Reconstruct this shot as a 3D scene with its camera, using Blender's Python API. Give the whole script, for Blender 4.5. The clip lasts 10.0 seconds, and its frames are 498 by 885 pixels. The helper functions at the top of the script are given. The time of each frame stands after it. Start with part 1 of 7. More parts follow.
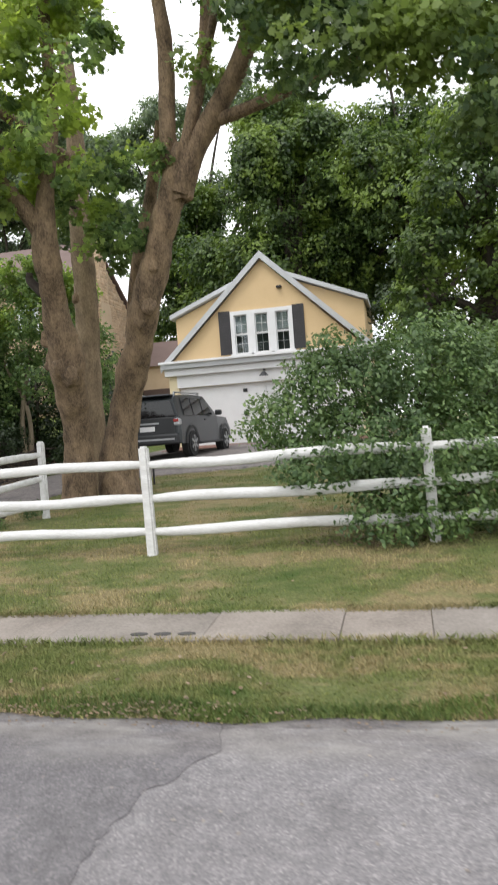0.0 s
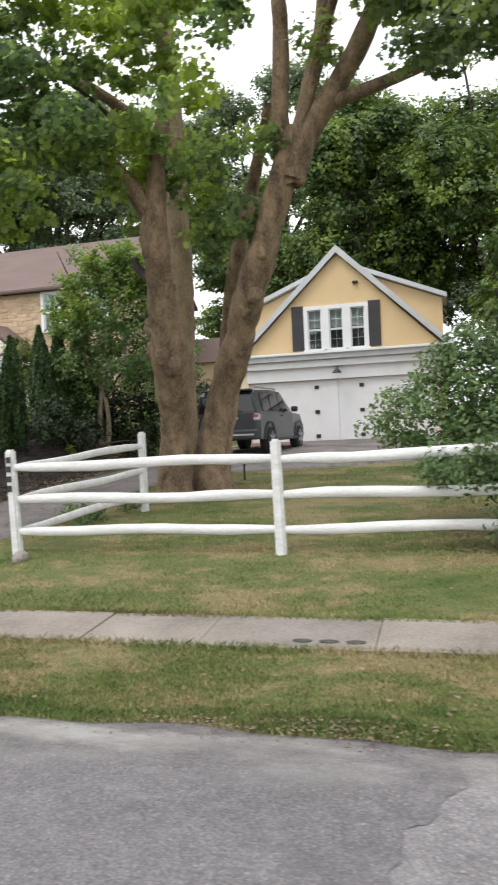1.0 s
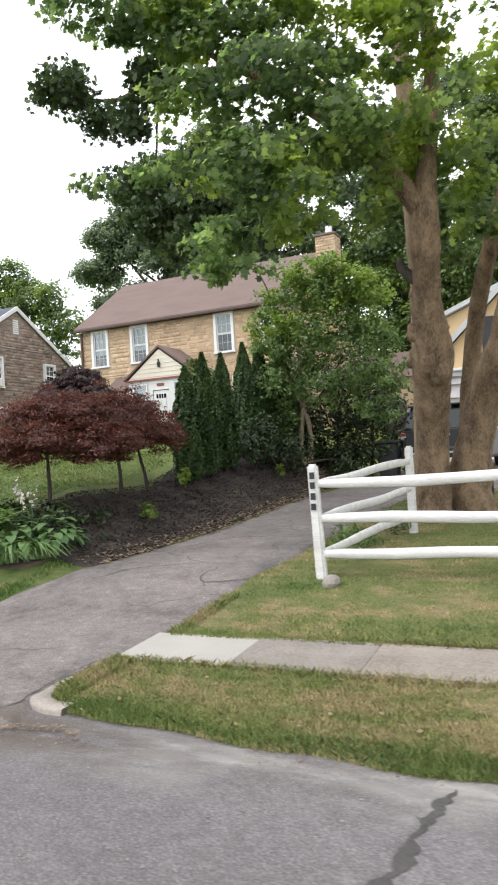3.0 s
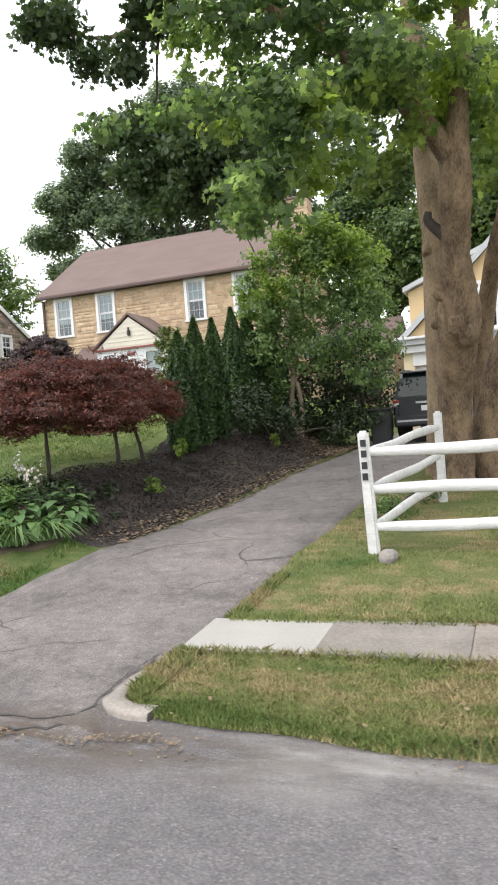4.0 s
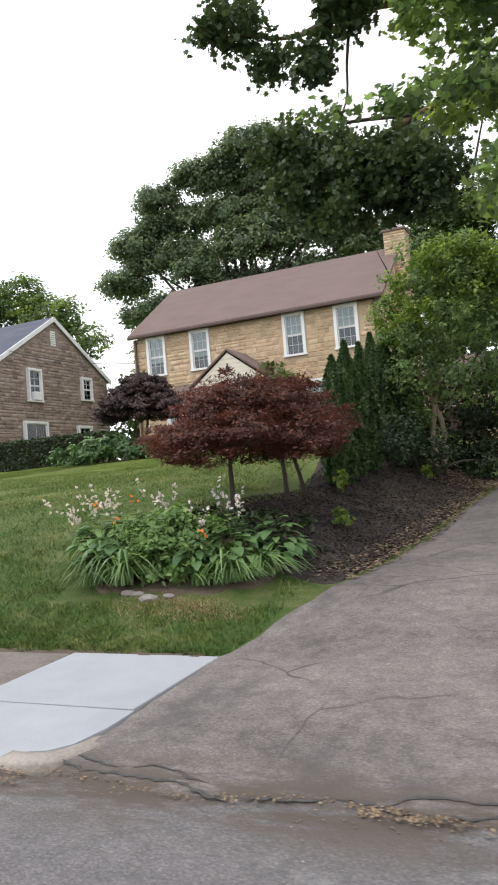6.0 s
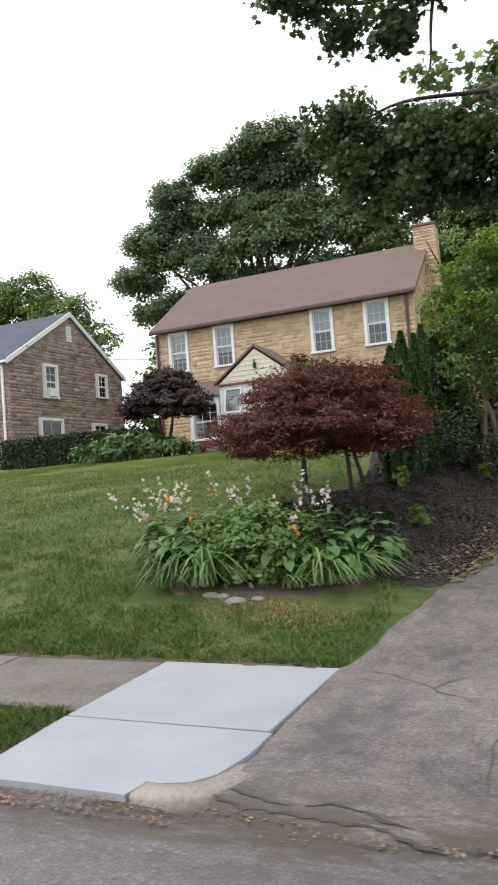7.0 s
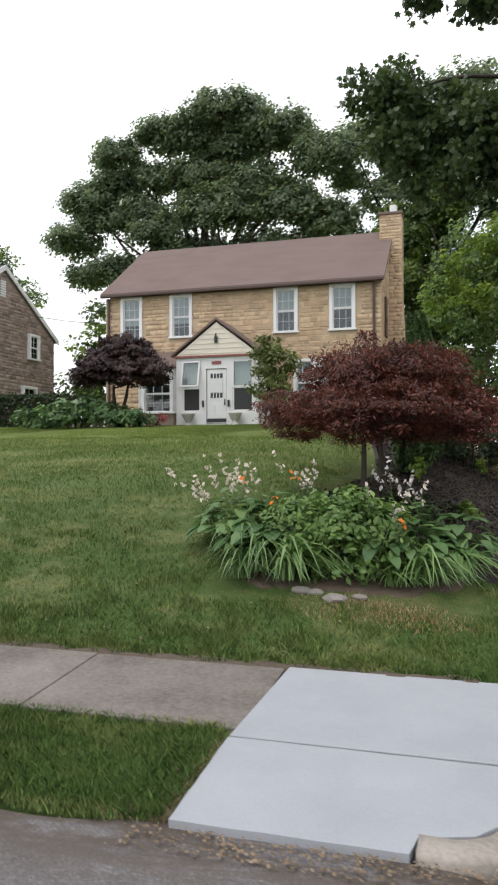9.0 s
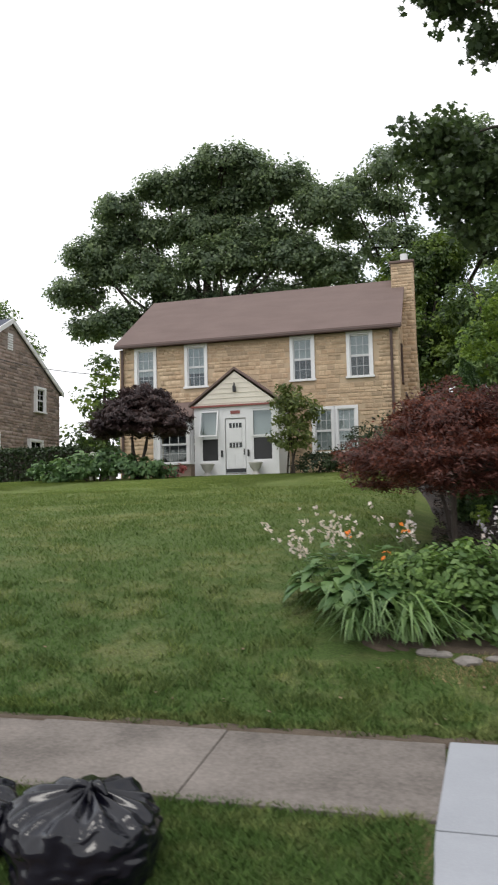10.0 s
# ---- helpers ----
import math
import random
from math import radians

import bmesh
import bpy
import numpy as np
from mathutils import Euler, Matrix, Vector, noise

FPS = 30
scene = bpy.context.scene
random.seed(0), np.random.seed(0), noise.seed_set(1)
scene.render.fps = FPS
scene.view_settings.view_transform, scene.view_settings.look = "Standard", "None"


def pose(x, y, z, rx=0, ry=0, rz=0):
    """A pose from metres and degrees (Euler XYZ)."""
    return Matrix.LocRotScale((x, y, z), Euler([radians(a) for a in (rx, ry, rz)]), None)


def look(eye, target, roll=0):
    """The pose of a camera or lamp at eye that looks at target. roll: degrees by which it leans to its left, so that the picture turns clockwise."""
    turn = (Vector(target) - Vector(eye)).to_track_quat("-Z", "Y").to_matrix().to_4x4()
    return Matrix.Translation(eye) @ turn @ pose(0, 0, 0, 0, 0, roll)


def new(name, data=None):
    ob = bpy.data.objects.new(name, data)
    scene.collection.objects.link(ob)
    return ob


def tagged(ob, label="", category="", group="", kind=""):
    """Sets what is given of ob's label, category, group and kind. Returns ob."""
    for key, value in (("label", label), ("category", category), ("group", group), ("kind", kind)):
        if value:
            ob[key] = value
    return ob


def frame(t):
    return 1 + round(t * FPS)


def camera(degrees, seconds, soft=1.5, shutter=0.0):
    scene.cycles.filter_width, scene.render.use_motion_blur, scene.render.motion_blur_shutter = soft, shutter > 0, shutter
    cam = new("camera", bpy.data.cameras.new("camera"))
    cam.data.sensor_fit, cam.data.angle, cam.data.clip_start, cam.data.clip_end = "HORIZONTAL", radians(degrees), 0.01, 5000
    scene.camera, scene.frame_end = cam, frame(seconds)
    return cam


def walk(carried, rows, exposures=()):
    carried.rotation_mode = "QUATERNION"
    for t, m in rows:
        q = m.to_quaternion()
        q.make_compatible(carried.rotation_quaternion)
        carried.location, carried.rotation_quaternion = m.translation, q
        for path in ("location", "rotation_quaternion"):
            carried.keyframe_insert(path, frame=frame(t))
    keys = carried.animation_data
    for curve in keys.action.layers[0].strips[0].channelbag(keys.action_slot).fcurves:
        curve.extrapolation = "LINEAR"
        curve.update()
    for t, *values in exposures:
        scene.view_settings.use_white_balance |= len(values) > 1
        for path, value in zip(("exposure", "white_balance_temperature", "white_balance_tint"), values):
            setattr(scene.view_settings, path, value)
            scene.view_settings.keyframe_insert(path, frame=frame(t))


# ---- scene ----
cam = camera(37.8, 10.0, soft=1.9, shutter=0.35)
PATH = [
    (0, (0.629, 0.57, 1.713), (0.209, 2.524, 1.667), -4.2),
    (0.5, (0.063, 0.738, 1.705), (-0.321, 2.7, 1.756), -3.6),
    (1, (-0.476, 0.785, 1.705), (-1.001, 2.714, 1.663), -2.6),
    (1.5, (-1.012, 0.812, 1.695), (-1.573, 2.73, 1.765), -1.2),
    (2, (-1.577, 0.764, 1.707), (-2.34, 2.611, 1.79), -4.1),
    (2.5, (-2.136, 0.762, 1.703), (-2.913, 2.605, 1.749), -3.3),
    (3, (-2.76, 0.854, 1.697), (-3.587, 2.675, 1.734), -3.3),
    (4.5, (-4.476, 1.21, 1.739), (-5.134, 3.098, 1.662), -4.5),
    (5, (-5.095, 1.327, 1.754), (-5.79, 3.202, 1.766), -4.7),
    (5.5, (-5.69, 1.189, 1.651), (-6.486, 3.022, 1.728), -5.1),
    (7, (-7.387, 1.518, 1.557), (-8.186, 3.35, 1.65), -4.2),
    (7.5, (-7.885, 1.477, 1.614), (-8.744, 3.281, 1.684), -4.6),
    (8, (-8.318, 1.545, 1.685), (-9.105, 3.383, 1.724), -4.9),
    (8.5, (-8.847, 1.598, 1.687), (-9.561, 3.466, 1.672), -2.2),
    (9, (-9.342, 1.6, 1.646), (-9.887, 3.524, 1.67), -0.2),
    (9.5, (-9.938, 1.634, 1.676), (-10.422, 3.572, 1.777), -0.9),
    (10, (-10.451, 1.674, 1.696), (-10.96, 3.601, 1.854), -1.3),
]
EXPOSURE = [(0.0, 0.7), (1.0, 0.7), (2.0, 0.86), (3.0, 0.88), (4.5, 0.98), (5.0, 0.79), (5.5, 0.63), (7.0, 0.52), (7.5, -0.02), (8.0, 0.06), (8.5, 0.42), (9.0, 0.38), (9.5, 0.31), (10.0, 0.26)]
walk(cam, [(t, look(eye, target, roll)) for t, eye, target, roll in PATH], EXPOSURE)
SKY, SUN = 1.0, 0.8

# ---------------- world, sun, exposure ----------------
world = bpy.data.worlds.new("sky")
scene.world = world
world.use_nodes = True
wn, wl = world.node_tree.nodes, world.node_tree.links
bg = wn["Background"]
sky = wn.new("ShaderNodeTexSky")
sky.sky_type, sky.sun_disc = "NISHITA", False
sky.sun_elevation, sky.sun_rotation = radians(48), radians(200)
dim = wn.new("ShaderNodeVectorMath"); dim.operation = "SCALE"; dim.inputs["Scale"].default_value = 0.19
wl.new(sky.outputs[0], dim.inputs[0])
wtc = wn.new("ShaderNodeTexCoord")
cloud = wn.new("ShaderNodeTexNoise"); cloud.inputs["Scale"].default_value = 2.6; cloud.inputs["Detail"].default_value = 5
wl.new(wtc.outputs["Generated"], cloud.inputs["Vector"])
cover = wn.new("ShaderNodeMapRange")
cover.inputs["From Min"].default_value, cover.inputs["From Max"].default_value = 0.30, 0.52
cover.inputs["To Min"].default_value, cover.inputs["To Max"].default_value = 0.5, 1.0
wl.new(cloud.outputs[0], cover.inputs["Value"])
wmix = wn.new("ShaderNodeMix"); wmix.data_type = "RGBA"
wl.new(cover.outputs[0], wmix.inputs["Factor"])
wl.new(dim.outputs[0], wmix.inputs["A"])
wmix.inputs["B"].default_value = (1.12, 1.13, 1.16, 1)
wl.new(wmix.outputs["Result"], bg.inputs["Color"])
bg.inputs["Strength"].default_value = SKY
sun = new("sun", bpy.data.lights.new("sun", "SUN"))
sun.data.energy, sun.data.angle, sun.data.color = SUN, radians(20), (1.0, 0.96, 0.9)
sun.matrix_world = look((0, 0, 30), (8, 14, 0))

# ---------------- materials ----------------
def base_mat(name):
    m = bpy.data.materials.new(name)
    m.use_nodes = True
    return m, m.node_tree.nodes, m.node_tree.links, m.node_tree.nodes["Principled BSDF"]


def noise_node(n, l, coord, scale, detail=4, rough=0.6):
    t = n.new("ShaderNodeTexNoise")
    t.inputs["Scale"].default_value, t.inputs["Detail"].default_value, t.inputs["Roughness"].default_value = scale, detail, rough
    l.new(coord, t.inputs["Vector"])
    return t.outputs["Fac"]


def ramp_node(n, l, fac, stops):
    r = n.new("ShaderNodeValToRGB")
    e = r.color_ramp.elements
    while len(e) < len(stops):
        e.new(0.5)
    for k, (p, c) in zip(e, stops):
        k.position, k.color = p, (*c, 1) if len(c) == 3 else c
    l.new(fac, r.inputs[0])
    return r.outputs[0]


def mix_node(n, l, fac, a, b, mode="MIX"):
    m = n.new("ShaderNodeMix")
    m.data_type, m.blend_type = "RGBA", mode
    for key, v in (("Factor", fac), ("A", a), ("B", b)):
        if isinstance(v, (int, float)):
            m.inputs[key].default_value = v
        elif isinstance(v, tuple):
            m.inputs[key].default_value = (*v, 1)
        else:
            l.new(v, m.inputs[key])
    return m.outputs["Result"]


def place_node(n, l, scale=(1, 1, 1), local=False):
    if local:
        out = n.new("ShaderNodeTexCoord").outputs["Object"]
    else:
        out = n.new("ShaderNodeNewGeometry").outputs["Position"]
    mp = n.new("ShaderNodeMapping")
    mp.inputs["Scale"].default_value = scale
    l.new(out, mp.inputs["Vector"])
    return mp.outputs[0]


def bump_node(n, l, bsdf, height, strength, dist):
    b = n.new("ShaderNodeBump")
    b.inputs["Strength"].default_value, b.inputs["Distance"].default_value = strength, dist
    l.new(height, b.inputs["Height"])
    l.new(b.outputs[0], bsdf.inputs["Normal"])


def surface(name, dark, light, big=1.2, fine=30, rough=0.8, bump=0.3, dist=0.01, stretch=(1, 1, 1), metal=0.0, rand=0.0, local=False, spread=0.22):
    """A plain procedural surface: two scales of mottling between two colours, with fine relief."""
    m, n, l, p = base_mat(name)
    co = place_node(n, l, stretch, local)
    a, b = noise_node(n, l, co, big), noise_node(n, l, co, fine, 6)
    both = mix_node(n, l, 0.45, a, b)
    col = ramp_node(n, l, both, [(0.5 - spread, dark), (0.5 + spread, light)])
    if rand:
        oi = n.new("ShaderNodeObjectInfo").outputs["Random"]
        isl = n.new("ShaderNodeNewGeometry").outputs["Random Per Island"]
        add = n.new("ShaderNodeMath"); add.operation = "ADD"; l.new(oi, add.inputs[0]); l.new(isl, add.inputs[1])
        fr = n.new("ShaderNodeMath"); fr.operation = "FRACT"; l.new(add.outputs[0], fr.inputs[0])
        tone = ramp_node(n, l, fr.outputs[0], [(0, (1 - rand,) * 3), (0.5, (1, 1 - rand * 0.25, 1 - rand * 0.4)), (1, (1 + rand * 0.5,) * 3)])
        col = mix_node(n, l, 1.0, col, tone, "MULTIPLY")
    l.new(col, p.inputs["Base Color"])
    p.inputs["Roughness"].default_value, p.inputs["Metallic"].default_value = rough, metal
    bump_node(n, l, p, both, bump, dist)
    return m


def leaf_mat(name, dark, light, glow=0.3, rough=0.5, patch=None):
    """Leaves: tone varies leaf by leaf and over larger patches; light passes through."""
    m, n, l, p = base_mat(name)
    isl = n.new("ShaderNodeNewGeometry").outputs["Random Per Island"]
    col = ramp_node(n, l, isl, [(0.0, dark), (0.75, tuple((a + b) / 2 for a, b in zip(dark, light))), (1.0, light)])
    big = noise_node(n, l, place_node(n, l), 0.9, 2)
    tone = ramp_node(n, l, big, [(0.35, (0.78, 0.8, 0.8)), (0.62, (1.15, 1.12, 0.95))])
    col = mix_node(n, l, 1.0, col, tone, "MULTIPLY")
    # Bright patches painted into the colour, standing for sunlit and backlit leaf clumps.
    if patch:
        col = mix_node(n, l, ramp_node(n, l, noise_node(n, l, place_node(n, l), 0.55, 2), [(0.5, (0, 0, 0)), (0.62, (0.85, 0.85, 0.85))]), col, patch)
    l.new(col, p.inputs["Base Color"])
    p.inputs["Roughness"].default_value = rough
    tr = n.new("ShaderNodeBsdfTranslucent")
    l.new(mix_node(n, l, 1.0, col, (1.65, 1.62, 1.35), "MULTIPLY"), tr.inputs["Color"])
    mx = n.new("ShaderNodeMixShader")
    mx.inputs[0].default_value = glow
    l.new(p.outputs[0], mx.inputs[1]); l.new(tr.outputs[0], mx.inputs[2])
    l.new(mx.outputs[0], n["Material Output"].inputs["Surface"])
    return m


def grass_colour(n, l, lush, mid, dry, amount, shift=0.0):
    """Green and straw-brown patches, and a painted uphill brightening, that the lawn sheet and its blades share."""
    mp = n.new("ShaderNodeMapping"); mp.inputs["Location"].default_value = (shift, 0, 0); mp.inputs["Scale"].default_value = (0.7, 1.3, 0.2)
    l.new(n.new("ShaderNodeNewGeometry").outputs["Position"], mp.inputs["Vector"])
    a = noise_node(n, l, mp.outputs[0], 0.9, 3)
    b = noise_node(n, l, mp.outputs[0], 4.5, 3)
    f = mix_node(n, l, 0.38, a, b)
    sep = n.new("ShaderNodeSeparateXYZ"); l.new(n.new("ShaderNodeNewGeometry").outputs["Position"], sep.inputs[0])
    dry_side = n.new("ShaderNodeMapRange"); l.new(sep.outputs["X"], dry_side.inputs["Value"])
    for key, v in zip(("From Min", "From Max", "To Min", "To Max"), (-8.5, -6.5, -0.16, 0.01)):
        dry_side.inputs[key].default_value = v
    summed = n.new("ShaderNodeMath"); summed.operation = "ADD"; l.new(f, summed.inputs[0]); l.new(dry_side.outputs[0], summed.inputs[1])
    f = summed.outputs[0]
    col = ramp_node(n, l, f, [(0.32, lush), (0.46, mid), (0.55 - amount * 0.06, mid), (0.64 - amount * 0.06, dry)])
    # Upper west lawn tinted lighter, standing in for grazing skylight on the slope.
    crest_light = n.new("ShaderNodeMapRange"); l.new(sep.outputs["Y"], crest_light.inputs["Value"])
    for key, v in zip(("From Min", "From Max", "To Min", "To Max"), (8.5, 17.0, 0.0, 0.75)):
        crest_light.inputs[key].default_value = v
    west = n.new("ShaderNodeMapRange"); l.new(sep.outputs["X"], west.inputs["Value"])
    for key, v in zip(("From Min", "From Max", "To Min", "To Max"), (-9.5, -7.5, 1.0, 0.0)):
        west.inputs[key].default_value = v
    fresh = n.new("ShaderNodeMath"); fresh.operation = "MULTIPLY"; l.new(crest_light.outputs[0], fresh.inputs[0]); l.new(west.outputs[0], fresh.inputs[1])
    col = mix_node(n, l, fresh.outputs[0], col, mix_node(n, l, b, (0.13, 0.19, 0.04), (0.25, 0.29, 0.09)))
    return col


def lawn_mat(name, lush, mid, dry, amount, blade=False):
    m, n, l, p = base_mat(name)
    col = grass_colour(n, l, lush, mid, dry, amount)
    if blade:
        isl = n.new("ShaderNodeNewGeometry").outputs["Random Per Island"]
        tone = ramp_node(n, l, isl, [(0, (0.65, 0.7, 0.6)), (0.8, (1.08, 1.06, 1.0)), (1, (1.35, 1.25, 1.1))])
        col = mix_node(n, l, 1.0, col, tone, "MULTIPLY")
    else:
        fine = noise_node(n, l, place_node(n, l), 55, 5)
        col = mix_node(n, l, 1.0, col, ramp_node(n, l, fine, [(0.3, (0.55, 0.55, 0.5)), (0.7, (1.25, 1.25, 1.2))]), "MULTIPLY")
        bump_node(n, l, p, fine, 0.7, 0.03)
    l.new(col, p.inputs["Base Color"])
    p.inputs["Roughness"].default_value = 0.75
    p.inputs["Specular IOR Level"].default_value = 0.2
    return m


def asphalt_mat(name, dark, light, crack=0.0, dirt=False, patchy=0.5, scuff=0.3):
    """Worn asphalt: single chips of stone, faint wear at two larger scales, pale scuffs."""
    m, n, l, p = base_mat(name)
    co = place_node(n, l)
    fine, mid, big = noise_node(n, l, co, 60, 4, 0.75), noise_node(n, l, co, 7, 6, 0.7), noise_node(n, l, place_node(n, l, (0.5, 0.9, 1)), 0.9, 6, 0.62)
    col = ramp_node(n, l, mix_node(n, l, patchy, mid, big), [(0.34, dark), (0.66, light)])
    chips = n.new("ShaderNodeTexVoronoi"); chips.inputs["Scale"].default_value = 105; l.new(co, chips.inputs["Vector"])
    grey = n.new("ShaderNodeSeparateColor"); l.new(chips.outputs["Color"], grey.inputs[0])
    col = mix_node(n, l, 1.0, col, ramp_node(n, l, grey.outputs[0], [(0.0, (0.72, 0.72, 0.73)), (0.55, (0.98, 0.98, 0.98)), (0.85, (1.1, 1.09, 1.08)), (1.0, (1.45, 1.43, 1.4))]), "MULTIPLY")
    col = mix_node(n, l, 1.0, col, ramp_node(n, l, fine, [(0.32, (0.78, 0.78, 0.79)), (0.5, (1, 1, 1)), (0.68, (1.25, 1.24, 1.22))]), "MULTIPLY")
    spots = noise_node(n, l, place_node(n, l, (0.8, 1.5, 1)), 2.3, 6, 0.7)
    col = mix_node(n, l, ramp_node(n, l, spots, [(0.6, (0, 0, 0)), (0.74, (scuff,) * 3)]), col, (0.36, 0.355, 0.345))
    stains = noise_node(n, l, place_node(n, l, (1.3, 0.7, 1)), 1.1, 6, 0.66)
    col = mix_node(n, l, ramp_node(n, l, stains, [(0.53, (0, 0, 0)), (0.66, (0.6 if crack else 0.4,) * 3)]), col, (0.075, 0.07, 0.07))
    if crack:
        wob = n.new("ShaderNodeTexNoise"); wob.inputs["Scale"].default_value = 1.6; l.new(co, wob.inputs["Vector"])
        shift = n.new("ShaderNodeVectorMath"); shift.operation = "MULTIPLY_ADD"
        l.new(wob.outputs["Color"], shift.inputs[0]); shift.inputs[1].default_value = (0.5, 0.5, 0); l.new(co, shift.inputs[2])
        v = n.new("ShaderNodeTexVoronoi"); v.feature = "DISTANCE_TO_EDGE"; v.inputs["Scale"].default_value = 0.75
        l.new(shift.outputs[0], v.inputs["Vector"])
        gate = ramp_node(n, l, noise_node(n, l, co, 0.8, 2), [(0.5, (0, 0, 0)), (0.62, (1, 1, 1))])
        line = ramp_node(n, l, v.outputs["Distance"], [(0.003, (crack,) * 3), (0.01, (0, 0, 0))])
        col = mix_node(n, l, mix_node(n, l, 1.0, line, gate, "MULTIPLY"), col, (0.035, 0.032, 0.03))
    if dirt:
        sep = n.new("ShaderNodeSeparateXYZ"); l.new(n.new("ShaderNodeNewGeometry").outputs["Position"], sep.inputs[0])
        edge = n.new("ShaderNodeMapRange"); edge.inputs["From Min"].default_value, edge.inputs["From Max"].default_value = 4.02, 4.42
        l.new(sep.outputs["Y"], edge.inputs["Value"])
        along = n.new("ShaderNodeMapRange"); along.inputs["From Min"].default_value, along.inputs["From Max"].default_value = -4.6, -6.4
        l.new(sep.outputs["X"], along.inputs["Value"])
        fade = n.new("ShaderNodeMapRange"); fade.inputs["From Min"].default_value, fade.inputs["From Max"].default_value = 5.0, 4.6
        l.new(sep.outputs["Y"], fade.inputs["Value"])
        band = n.new("ShaderNodeMath"); band.operation = "MULTIPLY"; l.new(edge.outputs[0], band.inputs[0]); l.new(fade.outputs[0], band.inputs[1])
        dust = mix_node(n, l, 1.0, band.outputs[0], ramp_node(n, l, noise_node(n, l, place_node(n, l, (0.5, 1.2, 1)), 2.1, 5), [(0.42, (0, 0, 0)), (0.62, (0.8, 0.8, 0.8))]), "MULTIPLY")
        col = mix_node(n, l, mix_node(n, l, 1.0, dust, mix_node(n, l, along.outputs[0], (1, 1, 1), (0, 0, 0)), "MULTIPLY"), col, (0.34, 0.325, 0.305))
        f = mix_node(n, l, 1.0, band.outputs[0], ramp_node(n, l, noise_node(n, l, place_node(n, l, (0.6, 2.0, 1)), 2.4, 8, 0.72), [(0.4, (0, 0, 0)), (0.52, (0.95, 0.95, 0.95))]), "MULTIPLY")
        f = mix_node(n, l, 1.0, f, mix_node(n, l, along.outputs[0], (0.3, 0.3, 0.3), (1, 1, 1)), "MULTIPLY")
        col = mix_node(n, l, f, col, (0.085, 0.066, 0.052))
    l.new(col, p.inputs["Base Color"])
    p.inputs["Roughness"].default_value = 0.88
    bump_node(n, l, p, mix_node(n, l, 0.35, fine, mid), 0.7, 0.012)
    return m


def glass_mat():
    m, n, l, p = base_mat("window_glass")
    tr, gl, fr, mx = n.new("ShaderNodeBsdfTransparent"), n.new("ShaderNodeBsdfGlossy"), n.new("ShaderNodeFresnel"), n.new("ShaderNodeMixShader")
    tr.inputs[0].default_value = (0.82, 0.86, 0.87, 1)
    gl.inputs["Roughness"].default_value = 0.03
    fr.inputs["IOR"].default_value = 1.6
    l.new(fr.outputs[0], mx.inputs[0]); l.new(tr.outputs[0], mx.inputs[1]); l.new(gl.outputs[0], mx.inputs[2])
    l.new(mx.outputs[0], n["Material Output"].inputs["Surface"])
    return m


ROAD = asphalt_mat("old_asphalt", (0.103, 0.096, 0.099), (0.182, 0.17, 0.173), dirt=True)
ROAD_PALE = asphalt_mat("pale_asphalt", (0.15, 0.141, 0.144), (0.258, 0.244, 0.247), dirt=True, scuff=0.4)
ROAD_PATCH = asphalt_mat("dark_asphalt", (0.112, 0.105, 0.109), (0.192, 0.181, 0.186), dirt=True, scuff=0.35)
DRIVE = asphalt_mat("driveway_asphalt", (0.082, 0.072, 0.07), (0.256, 0.226, 0.214), crack=0.8, dirt=True, patchy=0.55, scuff=0.25)
TAR = surface("crack_filler", (0.035, 0.033, 0.031), (0.095, 0.09, 0.085), 6, 60, 0.9, 0.8, 0.02)
CONCRETE = surface("old_concrete", (0.17, 0.15, 0.13), (0.335, 0.3, 0.267), 1.4, 40, 0.85, 0.25, 0.006, rand=0.14, spread=0.14)
BROWNCON = surface("weathered_brown_concrete", (0.1, 0.086, 0.075), (0.225, 0.197, 0.176), 1.6, 30, 0.88, 0.3, 0.006, rand=0.1, spread=0.15)
PALECON = surface("pale_concrete", (0.3, 0.285, 0.26), (0.41, 0.39, 0.36), 1.4, 40, 0.85, 0.25, 0.006)
NEWCON = surface("fresh_concrete", (0.285, 0.296, 0.324), (0.38, 0.391, 0.421), 1.7, 90, 0.78, 0.18, 0.003)
LAWN = lawn_mat("lawn", (0.07, 0.112, 0.03), (0.142, 0.158, 0.062), (0.25, 0.205, 0.112), 1.0)
BLADE = lawn_mat("grass_blades", (0.085, 0.15, 0.04), (0.215, 0.245, 0.092), (0.37, 0.315, 0.175), 1.0, True)
BLADE_GREEN = leaf_mat("fresh_grass_blades", (0.075, 0.125, 0.03), (0.19, 0.25, 0.07), 0.15, 0.7)
STRAW = leaf_mat("straw_blades", (0.22, 0.165, 0.095), (0.42, 0.34, 0.21), 0.15, 0.8)
MULCH = surface("dark_mulch", (0.012, 0.01, 0.009), (0.08, 0.064, 0.055), 3.0, 38, 0.95, 1.0, 0.07, spread=0.16)
CHIP = surface("mulch_chips", (0.016, 0.013, 0.012), (0.12, 0.097, 0.08), 3, 40, 0.95, rand=0.5)
LITTER = surface("dry_leaf_litter", (0.1, 0.075, 0.05), (0.29, 0.225, 0.15), 3, 40, 0.9, rand=0.5)
SOIL = surface("bare_soil", (0.06, 0.043, 0.03), (0.13, 0.1, 0.072), 2.5, 40, 0.95, 0.9, 0.03)
FENCE = surface("white_fence_paint", (0.5, 0.49, 0.47), (0.76, 0.755, 0.745), 3, 30, 0.65, 0.6, 0.01, (0.6, 4, 4), spread=0.16)
